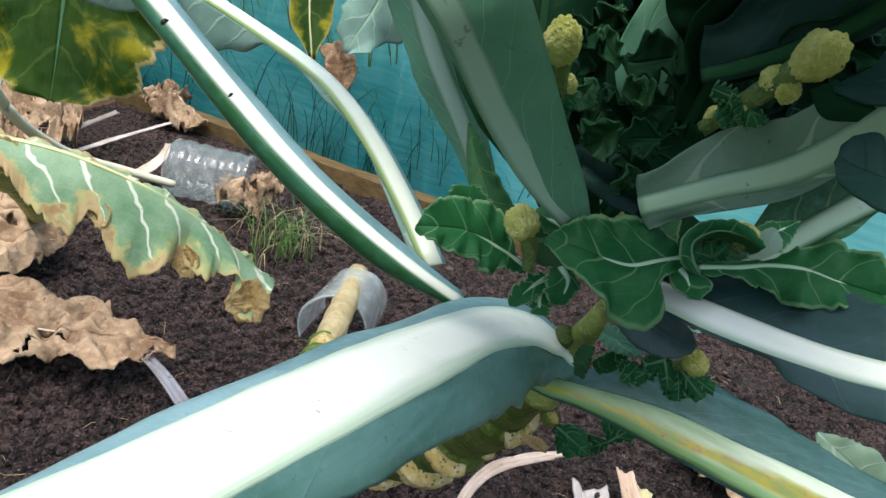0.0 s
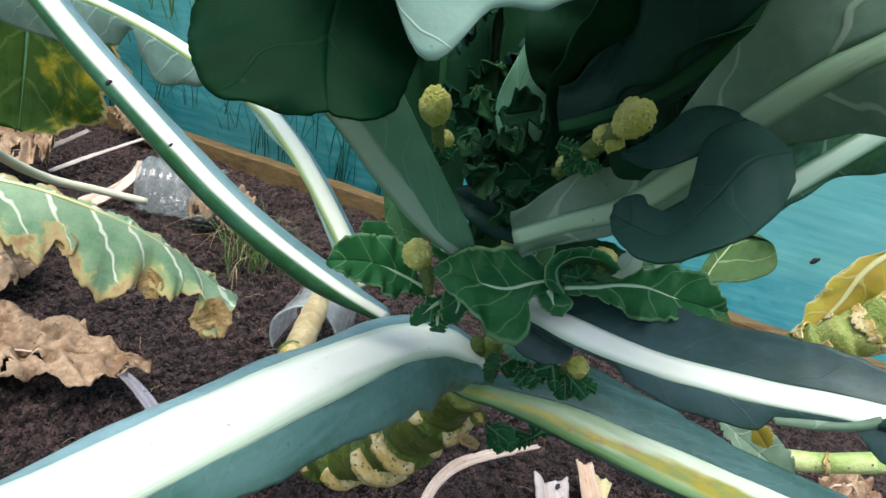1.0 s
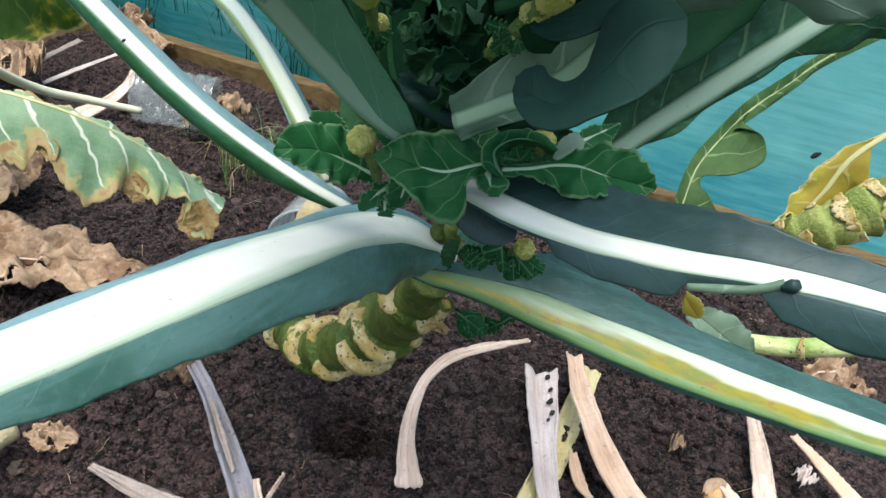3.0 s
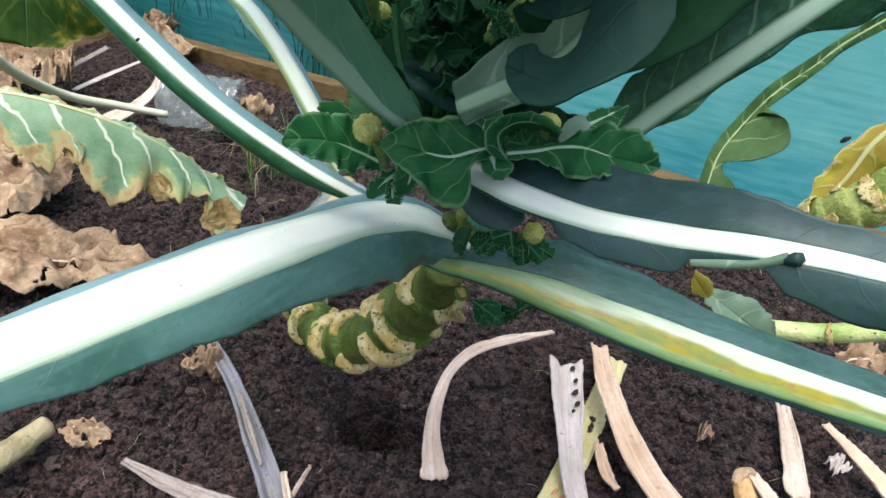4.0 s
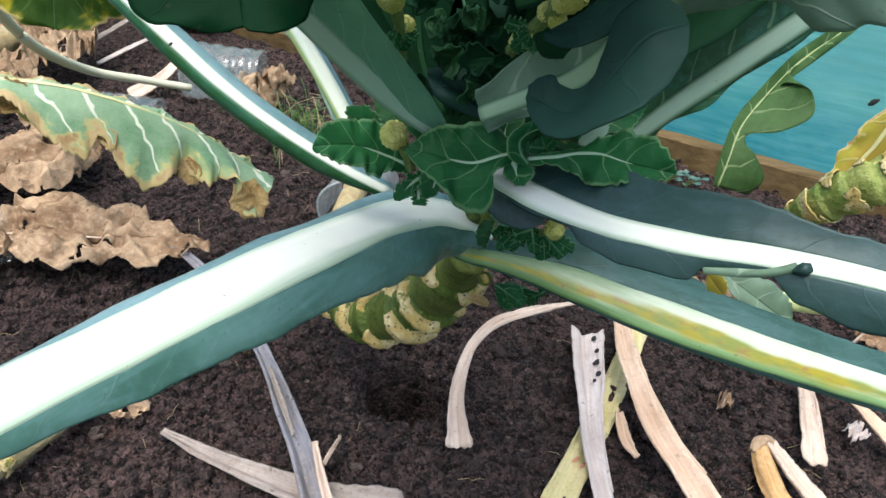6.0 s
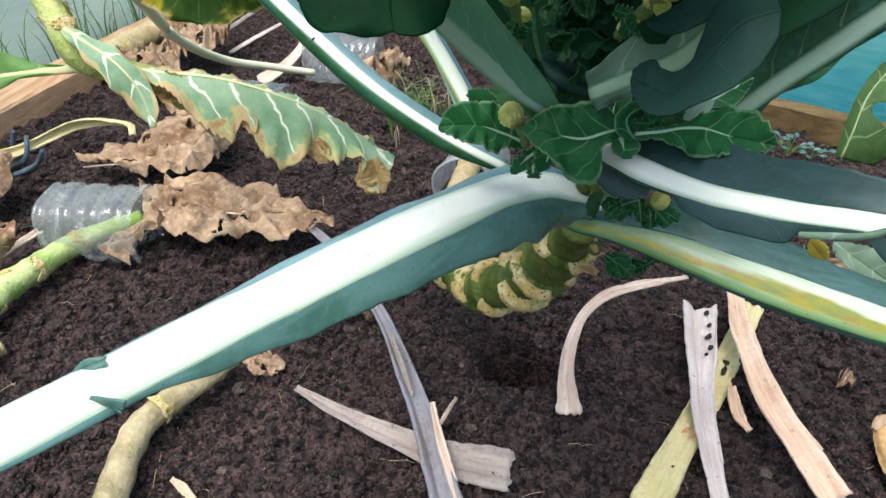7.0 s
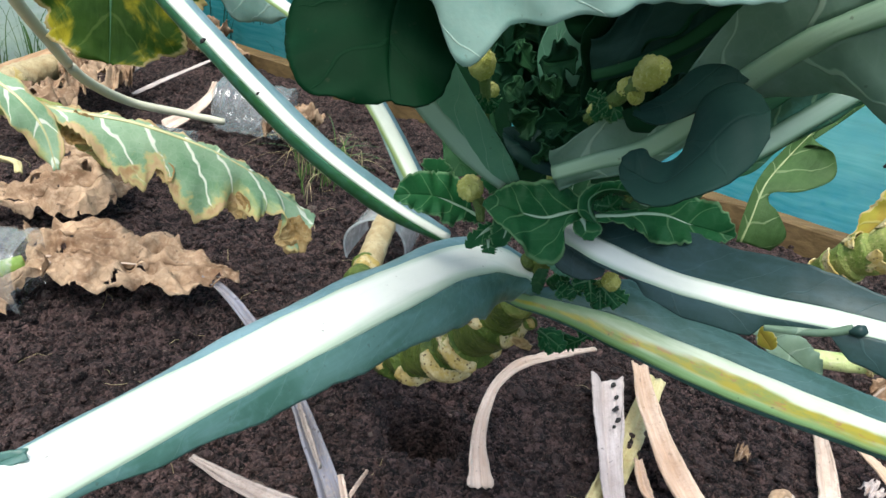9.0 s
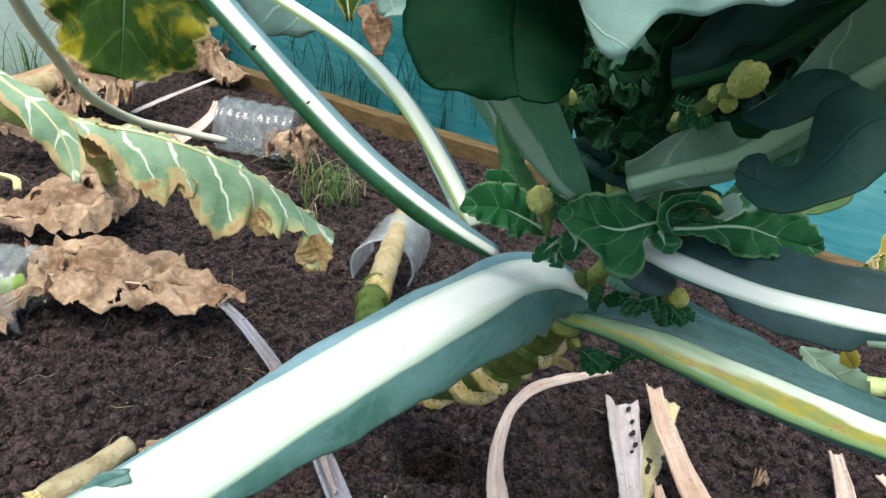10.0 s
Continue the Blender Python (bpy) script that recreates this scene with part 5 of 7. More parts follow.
# leaf hanging overhead, with its pale underside
leaf(plant, [(0.0358, 0.1698, 0.5403), (0.0641, 0.1486, 0.5357), (0.0839, 0.1392, 0.5367), (0.1020, 0.1356, 0.5395), (0.1231, 0.1337, 0.5415), (0.1458, 0.1359, 0.5426)],
     [(0, 0.003), (1, 0.004)],
     {1: dict(width=[(0, 0.018), (0.2, 0.022), (0.28, 0.026), (0.345, 0.0365), (0.40, 0.027), (0.5, 0.0235), (0.75, 0.020), (1, 0.016)], fold=[(0, -6), (1, -4)], curl=-14, wave=0.0025, waves=5, ragged=0.07),
      # the side out of view is widened to shade the heart
      -1: dict(width=[(0, 0.10), (0.5, 0.18), (1, 0.16)], fold=[(0, -50), (1, -50)], curl=-25, wave=0.003, waves=3)},
     BLADE_PALE, RIB_PALE, "overhanging leaf showing its pale wavy underside", (0.0, -0.9, 0.4), None, 0.3, 0.5, 10.0, across=22, count=110)
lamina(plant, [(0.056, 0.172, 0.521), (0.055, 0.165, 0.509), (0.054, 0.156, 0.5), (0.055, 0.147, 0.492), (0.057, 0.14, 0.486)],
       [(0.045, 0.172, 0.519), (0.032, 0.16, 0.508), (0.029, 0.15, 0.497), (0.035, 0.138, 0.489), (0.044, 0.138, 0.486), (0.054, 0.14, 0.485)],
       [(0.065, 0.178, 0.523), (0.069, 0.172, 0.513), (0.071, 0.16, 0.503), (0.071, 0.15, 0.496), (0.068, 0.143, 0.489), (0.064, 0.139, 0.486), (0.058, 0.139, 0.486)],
       BLADE_OVERHEAD, None, 0.001, "rounded green leaf hanging overhead, coloured dark for shade", cup=0.0, ruffle=0.0012, waves=4, seed=11.0, teeth=0.0004, tooth_count=20, across=18, roll=0.1)
# dark inner leaves; the shade around them is put into their colours
lamina(plant, [(0.116, 0.262, 0.453), (0.113, 0.262, 0.464), (0.111, 0.264, 0.476), (0.113, 0.266, 0.49), (0.117, 0.268, 0.503)], [(0.113, 0.262, 0.454), (0.107, 0.262, 0.46), (0.104, 0.264, 0.472), (0.108, 0.266, 0.487), (0.113, 0.268, 0.502)], [(0.12, 0.262, 0.455), (0.122, 0.262, 0.464), (0.121, 0.264, 0.478), (0.121, 0.266, 0.49), (0.122, 0.268, 0.504)],
       BLADE_UPRIGHT, None, 0.002, "inner leaf showing its dull pale underside", cup=0.0, ruffle=0.001, waves=2, seed=12.4)
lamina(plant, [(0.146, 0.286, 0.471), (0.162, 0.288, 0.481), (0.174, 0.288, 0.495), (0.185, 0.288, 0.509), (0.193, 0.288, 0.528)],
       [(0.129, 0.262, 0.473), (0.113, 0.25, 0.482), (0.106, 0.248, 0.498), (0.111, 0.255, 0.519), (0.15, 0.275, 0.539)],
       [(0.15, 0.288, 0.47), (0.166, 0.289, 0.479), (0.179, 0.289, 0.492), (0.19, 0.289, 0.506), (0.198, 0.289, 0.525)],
       BLADE_IN_SHADE, RIB_OLIVE, [(0, 0.008), (0.5, 0.0105), (1, 0.010)], "dark inner leaf with an olive rib", cup=0.12, ruffle=0.002, seed=12.8, rib_flat=0.3, rib_label="olive-green midrib")
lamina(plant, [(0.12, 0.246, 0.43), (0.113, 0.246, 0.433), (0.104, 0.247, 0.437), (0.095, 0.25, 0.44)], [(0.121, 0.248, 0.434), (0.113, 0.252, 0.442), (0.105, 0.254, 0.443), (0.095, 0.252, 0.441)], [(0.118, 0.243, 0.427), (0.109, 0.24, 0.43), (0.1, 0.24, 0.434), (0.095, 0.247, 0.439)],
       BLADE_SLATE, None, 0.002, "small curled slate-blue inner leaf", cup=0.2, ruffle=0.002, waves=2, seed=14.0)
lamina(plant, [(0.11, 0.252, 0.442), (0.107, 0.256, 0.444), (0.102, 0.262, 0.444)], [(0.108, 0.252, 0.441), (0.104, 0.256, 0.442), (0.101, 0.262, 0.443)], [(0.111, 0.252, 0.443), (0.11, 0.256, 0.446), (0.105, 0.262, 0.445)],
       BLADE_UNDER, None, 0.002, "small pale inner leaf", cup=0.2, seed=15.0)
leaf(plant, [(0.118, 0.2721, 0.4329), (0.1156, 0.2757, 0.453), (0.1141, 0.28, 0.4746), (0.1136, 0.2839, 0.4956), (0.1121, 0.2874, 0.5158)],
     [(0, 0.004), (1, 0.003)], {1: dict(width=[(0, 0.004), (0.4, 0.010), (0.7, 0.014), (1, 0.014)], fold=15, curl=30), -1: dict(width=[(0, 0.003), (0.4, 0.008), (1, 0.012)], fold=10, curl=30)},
     BLADE_IN_SHADE, RIB_IN_SHADE, "inner leaf coloured dark for shade", (-0.2, -0.9, 0.3), None, 0.3, 0.5, 12.0)
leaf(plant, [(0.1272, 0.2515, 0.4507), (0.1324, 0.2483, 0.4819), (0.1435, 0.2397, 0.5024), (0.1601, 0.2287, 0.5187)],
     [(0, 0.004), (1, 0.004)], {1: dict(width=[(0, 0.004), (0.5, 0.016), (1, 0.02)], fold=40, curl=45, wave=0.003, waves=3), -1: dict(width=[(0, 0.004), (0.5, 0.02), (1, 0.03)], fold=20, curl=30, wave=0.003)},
     BLADE_IN_SHADE, RIB_IN_SHADE, "dark folded inner leaf", (-0.1, -0.9, 0.3), None, 0.3, 0.5, 13.0)
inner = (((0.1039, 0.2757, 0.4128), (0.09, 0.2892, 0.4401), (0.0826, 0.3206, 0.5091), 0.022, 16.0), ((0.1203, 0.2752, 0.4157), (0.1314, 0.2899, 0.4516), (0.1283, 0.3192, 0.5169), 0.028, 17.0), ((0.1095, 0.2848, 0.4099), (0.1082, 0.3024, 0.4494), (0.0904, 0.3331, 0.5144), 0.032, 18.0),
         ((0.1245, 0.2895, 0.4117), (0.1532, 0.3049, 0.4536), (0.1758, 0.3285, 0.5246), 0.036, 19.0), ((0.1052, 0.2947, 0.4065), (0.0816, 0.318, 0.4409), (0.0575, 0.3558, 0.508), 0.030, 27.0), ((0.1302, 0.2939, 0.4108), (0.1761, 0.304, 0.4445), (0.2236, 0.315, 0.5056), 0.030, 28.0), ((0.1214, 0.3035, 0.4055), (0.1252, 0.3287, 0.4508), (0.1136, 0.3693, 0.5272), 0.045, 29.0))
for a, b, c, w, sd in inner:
    # tops run on above the view and widen, to shade what lies below
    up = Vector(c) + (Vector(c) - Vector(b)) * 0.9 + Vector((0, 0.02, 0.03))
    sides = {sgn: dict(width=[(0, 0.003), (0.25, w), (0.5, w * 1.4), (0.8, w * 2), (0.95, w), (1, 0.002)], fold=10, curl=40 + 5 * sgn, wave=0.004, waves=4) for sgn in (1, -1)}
    leaf(plant, [a, b, c, up, up + Vector(((c[0] - 0.12) * 1.2, -0.03, 0.05))], [(0, 0.003), (0.5, 0.004), (1, 0.002)], sides, BLADE_IN_SHADE, RIB_IN_SHADE, "tall inner leaf coloured dark for shade", (0, -0.9, 0.4), (0, -0.6, 0.7), 0.3, 0.4, sd, across=10, count=60)

# crinkled small leaves crowding the plant's heart, coloured dark for its shade
rng = random.Random(77)
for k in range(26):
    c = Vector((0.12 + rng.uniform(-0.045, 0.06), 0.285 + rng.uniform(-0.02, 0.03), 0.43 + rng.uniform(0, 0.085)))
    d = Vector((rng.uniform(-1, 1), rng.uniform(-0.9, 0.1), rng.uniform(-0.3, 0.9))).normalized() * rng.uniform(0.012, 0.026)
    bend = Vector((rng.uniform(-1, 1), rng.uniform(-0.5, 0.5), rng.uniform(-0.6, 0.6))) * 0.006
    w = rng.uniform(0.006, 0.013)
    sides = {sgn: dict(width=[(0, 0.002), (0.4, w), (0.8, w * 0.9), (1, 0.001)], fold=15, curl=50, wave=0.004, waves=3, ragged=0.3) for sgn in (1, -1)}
    leaf(plant, [c, c + d * 0.5 + bend, c + d], [(0, 0.002), (1, 0.0006)], sides, (BLADE_IN_SHADE, BLADE_SLATE, BLADE_HEART)[k % 3], RIB_IN_SHADE, "small crinkled leaf in the plant's heart", (rng.uniform(-0.6, 0.6), -0.8, rng.uniform(0, 0.6)), None, 0.3, 0.4, 200.0 + k, across=8, count=34)

# more small leaves round the buds, their shade painted into the colour
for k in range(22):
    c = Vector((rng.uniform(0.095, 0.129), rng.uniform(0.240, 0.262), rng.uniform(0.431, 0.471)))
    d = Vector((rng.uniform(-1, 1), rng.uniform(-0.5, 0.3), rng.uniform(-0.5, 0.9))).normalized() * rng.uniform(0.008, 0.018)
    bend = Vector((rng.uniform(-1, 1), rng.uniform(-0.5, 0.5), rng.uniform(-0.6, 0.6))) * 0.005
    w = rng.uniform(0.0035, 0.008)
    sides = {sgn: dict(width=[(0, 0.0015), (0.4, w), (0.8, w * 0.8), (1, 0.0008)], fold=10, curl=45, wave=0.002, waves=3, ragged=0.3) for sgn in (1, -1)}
    leaf(plant, [c, c + d * 0.5 + bend, c + d], [(0, 0.0014), (1, 0.0005)], sides, (BLADE_IN_SHADE, BLADE_IN_SHADE, BLADE_HEART)[k % 3], RIB_IN_SHADE, "small leaf coloured dark for shade, crowding the buds", (rng.uniform(-0.6, 0.6), -0.8, rng.uniform(0, 0.6)), None, 0.3, 0.4, 300.0 + k, across=8, count=30)

# added broad leaves above the crown, out of view, that cast its shade
for turn, reach, rise, sd in ((35, 0.20, 0.62, 141.0), (95, 0.24, 0.64, 142.0), (150, 0.20, 0.62, 143.0)):
    way = Vector((math.cos(radians(turn)), math.sin(radians(turn)), 0))
    base = Vector((0.12, 0.31, 0.42))
    pts = [base, base + way * 0.03 + Vector((0, 0, 0.12)), base + way * reach * 0.4 + Vector((0, 0, rise - 0.43)), base + way * reach * 0.8 + Vector((0, 0, rise - 0.42)), base + way * reach + Vector((0, 0, rise - 0.45))]
    sides = {sgn: dict(width=[(0, 0.002), (0.45, 0.004), (0.6, 0.05), (0.8, 0.075), (0.95, 0.045), (1, 0.003)], fold=5, curl=-10, wave=0.005, waves=4) for sgn in (1, -1)}
    leaf(plant, pts, [(0, 0.008), (0.6, 0.006), (1, 0.002)], sides, BLADE_BLUE, RIB_PALE, "unseen broad leaf added above the crown to shade it", (0, -0.3, 1), None, 0.4, 0.6, sd, count=50, across=10)

# young side leaves with buds
lamina(plant, [(0.092, 0.246, 0.402), (0.082, 0.243, 0.408), (0.071, 0.239, 0.413), (0.063, 0.236, 0.414), (0.055, 0.235, 0.413)],
       [(0.09, 0.247, 0.403), (0.083, 0.247, 0.413), (0.078, 0.247, 0.42), (0.07, 0.244, 0.421), (0.063, 0.24, 0.422), (0.058, 0.237, 0.419), (0.055, 0.235, 0.413)],
       [(0.091, 0.244, 0.401), (0.083, 0.239, 0.404), (0.08, 0.236, 0.402), (0.073, 0.234, 0.407), (0.067, 0.233, 0.408), (0.06, 0.233, 0.411), (0.055, 0.235, 0.412)],
       BLADE_YOUNG, RIB_PALE, [(0, 0.0026), (0.6, 0.0014), (1, 0.0004)], "young toothed green leaf beside a bud", seed=20.0, teeth=0.0015, tooth_count=13, cup=0.08, ruffle=0.0020)
lamina(plant, [(0.078, 0.258, 0.407), (0.072, 0.257, 0.415), (0.07, 0.258, 0.421)],
       [(0.078, 0.258, 0.408), (0.066, 0.258, 0.415), (0.065, 0.258, 0.42), (0.069, 0.258, 0.421)],
       [(0.079, 0.258, 0.408), (0.078, 0.258, 0.416), (0.073, 0.258, 0.421), (0.07, 0.258, 0.421)],
       BLADE_YOUNG, RIB_PALE, [(0, 0.0026), (0.6, 0.0014), (1, 0.0004)], "small toothed leaf behind a bud", seed=20.6, teeth=0.001, tooth_count=9)
lamina(plant, [(0.13, 0.224, 0.424), (0.122, 0.222, 0.422), (0.114, 0.22, 0.42), (0.105, 0.219, 0.421), (0.099, 0.22, 0.422), (0.09, 0.222, 0.422)],
       [(0.129, 0.226, 0.425), (0.121, 0.23, 0.43), (0.114, 0.232, 0.43), (0.108, 0.231, 0.429), (0.101, 0.23, 0.428), (0.095, 0.227, 0.425), (0.09, 0.223, 0.422)],
       [(0.128, 0.221, 0.422), (0.121, 0.213, 0.421), (0.121, 0.206, 0.415), (0.118, 0.204, 0.41), (0.11, 0.206, 0.41), (0.103, 0.209, 0.416), (0.096, 0.215, 0.418), (0.09, 0.222, 0.421)],
       BLADE_YOUNG, RIB_PALE, [(0, 0.0026), (0.6, 0.0014), (1, 0.0004)], "young dark green leaf with pale veins", seed=22.4, teeth=0.0011, tooth_count=12, cup=0.06, ruffle=0.0018, roll=0.06)
lamina(plant, [(0.104, 0.24, 0.418), (0.095, 0.241, 0.421), (0.089, 0.243, 0.422)],
       [(0.103, 0.241, 0.421), (0.096, 0.244, 0.424), (0.09, 0.244, 0.423)],
       [(0.103, 0.239, 0.416), (0.095, 0.24, 0.417), (0.089, 0.242, 0.421)],
       BLADE_YOUNG, RIB_PALE, [(0, 0.0026), (0.6, 0.0014), (1, 0.0004)], "small leaf tucked behind another", seed=22.9, teeth=0.001, tooth_count=9)
lamina(plant, [(0.133, 0.221, 0.423), (0.141, 0.218, 0.426), (0.149, 0.215, 0.43), (0.156, 0.212, 0.432), (0.163, 0.208, 0.432), (0.169, 0.206, 0.432), (0.179, 0.203, 0.432)],
       [(0.134, 0.222, 0.424), (0.142, 0.221, 0.427), (0.15, 0.219, 0.43), (0.154, 0.218, 0.434), (0.162, 0.216, 0.439), (0.171, 0.211, 0.44), (0.175, 0.206, 0.438), (0.179, 0.203, 0.433)],
       [(0.134, 0.219, 0.422), (0.14, 0.216, 0.425), (0.148, 0.211, 0.425), (0.152, 0.205, 0.424), (0.156, 0.203, 0.426), (0.161, 0.202, 0.427), (0.166, 0.201, 0.43), (0.174, 0.202, 0.43), (0.179, 0.203, 0.432)],
       BLADE_YOUNG, RIB_PALE, [(0, 0.0026), (0.6, 0.0014), (1, 0.0004)], "young narrow green leaf with a pale rib", seed=22.0, teeth=0.0017, tooth_count=11, cup=0.07, ruffle=0.0022)
lamina(plant, [(0.135, 0.219, 0.42), (0.13, 0.22, 0.425), (0.129, 0.222, 0.43), (0.135, 0.224, 0.434), (0.143, 0.225, 0.434), (0.15, 0.225, 0.431)],
       [(0.133, 0.217, 0.422), (0.126, 0.216, 0.426), (0.125, 0.218, 0.433), (0.132, 0.222, 0.437), (0.143, 0.225, 0.437), (0.151, 0.225, 0.432)],
       [(0.136, 0.221, 0.421), (0.133, 0.226, 0.423), (0.134, 0.23, 0.426), (0.138, 0.232, 0.428), (0.144, 0.232, 0.429), (0.151, 0.229, 0.428)],
       BLADE_YOUNG, RIB_LEAFLET, [(0, 0.0026), (0.6, 0.0014), (1, 0.0004)], "small hooded young leaf curled round a bud", seed=23.0, teeth=0.0008, tooth_count=12, roll=0.25, cup=0.1)
lamina(plant, [(0.129, 0.232, 0.418), (0.126, 0.238, 0.423), (0.127, 0.243, 0.428), (0.13, 0.246, 0.431)],
       [(0.126, 0.233, 0.418), (0.122, 0.238, 0.421), (0.122, 0.243, 0.428), (0.129, 0.246, 0.431)],
       [(0.131, 0.231, 0.42), (0.131, 0.236, 0.425), (0.132, 0.242, 0.429), (0.131, 0.246, 0.431)],
       BLADE_YOUNG, RIB_PALE, [(0, 0.0026), (0.6, 0.0014), (1, 0.0004)], "small pale green leaf behind the buds", seed=23.6, teeth=0.0008, tooth_count=8)
lamina(plant, [(0.165, 0.262, 0.42), (0.174, 0.266, 0.424), (0.186, 0.273, 0.429)],
       [(0.165, 0.263, 0.422), (0.172, 0.268, 0.427), (0.182, 0.272, 0.428), (0.186, 0.273, 0.429)],
       [(0.168, 0.261, 0.419), (0.177, 0.262, 0.42), (0.181, 0.266, 0.422), (0.186, 0.273, 0.428)],
       BLADE_YOUNG, RIB_PALE, [(0, 0.0026), (0.6, 0.0014), (1, 0.0004)], "small dark young leaf", seed=24.0, teeth=0.0012, tooth_count=9)
lamina(plant, [(0.128, 0.221, 0.422), (0.129, 0.215, 0.421), (0.13, 0.211, 0.418)],
       [(0.125, 0.22, 0.421), (0.125, 0.215, 0.419), (0.129, 0.211, 0.418)],
       [(0.132, 0.22, 0.422), (0.135, 0.214, 0.422), (0.132, 0.211, 0.418)],
       BLADE_YOUNG, RIB_PALE, [(0, 0.0026), (0.6, 0.0014), (1, 0.0004)], "small dark basal lobe", seed=24.6, teeth=0.0004, tooth_count=6)
lamina(plant, [(0.1, 0.236, 0.409), (0.102, 0.23, 0.407), (0.1, 0.226, 0.401)],
       [(0.097, 0.236, 0.408), (0.096, 0.231, 0.405), (0.097, 0.226, 0.402)],
       [(0.103, 0.235, 0.409), (0.105, 0.229, 0.407), (0.102, 0.226, 0.402)],
       BLADE_YOUNG, RIB_PALE, [(0, 0.0026), (0.6, 0.0014), (1, 0.0004)], "small curled leaflet under a bud", seed=25.0, teeth=0.0014, tooth_count=8)
lamina(plant, [(0.098, 0.238, 0.404), (0.093, 0.234, 0.402), (0.087, 0.23, 0.396)],
       [(0.096, 0.238, 0.405), (0.091, 0.235, 0.404), (0.086, 0.231, 0.398)],
       [(0.099, 0.236, 0.403), (0.095, 0.232, 0.4), (0.089, 0.23, 0.396)],
       BLADE_YOUNG, RIB_PALE, [(0, 0.0026), (0.6, 0.0014), (1, 0.0004)], "small frilly leaflet under a bud", seed=25.6, teeth=0.0022, tooth_count=7)
lamina(plant, [(0.096, 0.236, 0.401), (0.096, 0.232, 0.398), (0.097, 0.23, 0.395)],
       [(0.094, 0.236, 0.4), (0.094, 0.232, 0.397), (0.095, 0.23, 0.395)],
       [(0.098, 0.236, 0.401), (0.099, 0.232, 0.398), (0.099, 0.23, 0.395)],
       BLADE_YOUNG, RIB_PALE, [(0, 0.0026), (0.6, 0.0014), (1, 0.0004)], "small frilly leaflet under a bud", seed=25.9, teeth=0.0022, tooth_count=6)
lamina(plant, [(0.153, 0.236, 0.424), (0.158, 0.238, 0.428), (0.161, 0.242, 0.433)], [(0.152, 0.236, 0.426), (0.155, 0.239, 0.431), (0.16, 0.242, 0.433)], [(0.156, 0.235, 0.424), (0.162, 0.237, 0.428), (0.164, 0.241, 0.43)], BLADE_UNDER, None, 0.001, "pale underside of a small leaf", seed=26.0, teeth=0.0006, tooth_count=7)
lamina(plant, [(0.125, 0.238, 0.403), (0.133, 0.233, 0.398), (0.14, 0.23, 0.396), (0.145, 0.228, 0.396)], [(0.127, 0.24, 0.404), (0.136, 0.238, 0.401), (0.143, 0.234, 0.399), (0.145, 0.23, 0.397)], [(0.122, 0.234, 0.395), (0.129, 0.23, 0.391), (0.138, 0.227, 0.391), (0.144, 0.227, 0.394)], BLADE_BLUE, None, 0.001, "flat blue-green basal lobe of a leaf", seed=27.0, teeth=0.0006, tooth_count=7, roll=0.1)


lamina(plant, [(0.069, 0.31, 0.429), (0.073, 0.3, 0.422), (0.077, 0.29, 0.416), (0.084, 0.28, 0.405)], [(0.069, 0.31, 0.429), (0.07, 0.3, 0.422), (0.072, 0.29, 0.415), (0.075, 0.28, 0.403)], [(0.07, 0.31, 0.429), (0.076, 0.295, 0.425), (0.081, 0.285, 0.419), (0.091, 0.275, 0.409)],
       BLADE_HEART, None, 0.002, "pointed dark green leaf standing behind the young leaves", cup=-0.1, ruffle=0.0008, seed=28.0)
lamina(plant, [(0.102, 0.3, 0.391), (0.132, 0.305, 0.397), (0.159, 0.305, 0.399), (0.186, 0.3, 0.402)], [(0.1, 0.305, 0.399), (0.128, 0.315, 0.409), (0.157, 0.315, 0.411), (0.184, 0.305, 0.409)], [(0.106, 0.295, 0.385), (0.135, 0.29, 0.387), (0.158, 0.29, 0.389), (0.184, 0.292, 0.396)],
       BLADE_HEART, RIB_LEAFLET, [(0, 0.003), (1, 0.001)], "green leaf behind the young leaves, coloured darker for shade", ruffle=0.003, seed=29.0, teeth=0.001)


lamina(plant, [(0.129, 0.262, 0.378), (0.134, 0.256, 0.378), (0.14, 0.25, 0.379)], [(0.129, 0.262, 0.381), (0.135, 0.256, 0.382), (0.14, 0.25, 0.38)], [(0.128, 0.262, 0.375), (0.133, 0.256, 0.374), (0.139, 0.25, 0.377)], BLADE_UPRIGHT, RIB_LEAFLET, [(0, 0.0014), (1, 0.0004)], "small leaf at the crown", cup=0.1, ruffle=0.001, teeth=0.001, tooth_count=8, seed=131.0)
lamina(plant, [(0.133, 0.268, 0.359), (0.135, 0.262, 0.366), (0.138, 0.258, 0.373)], [(0.131, 0.268, 0.362), (0.132, 0.262, 0.369), (0.137, 0.258, 0.375)], [(0.135, 0.268, 0.357), (0.138, 0.262, 0.364), (0.139, 0.258, 0.371)], BLADE_YOUNG, RIB_LEAFLET, [(0, 0.0014), (1, 0.0004)], "small leaf at the crown", cup=0.1, ruffle=0.001, teeth=0.001, tooth_count=8, seed=132.0)
lamina(plant, [(0.129, 0.272, 0.366), (0.127, 0.268, 0.362), (0.126, 0.264, 0.357)], [(0.127, 0.272, 0.366), (0.124, 0.268, 0.362), (0.125, 0.264, 0.357)], [(0.131, 0.272, 0.366), (0.13, 0.268, 0.361), (0.128, 0.264, 0.356)], BLADE_HEART, RIB_LEAFLET, [(0, 0.0014), (1, 0.0004)], "small leaf at the crown", cup=0.1, ruffle=0.001, teeth=0.001, tooth_count=8, seed=133.0)


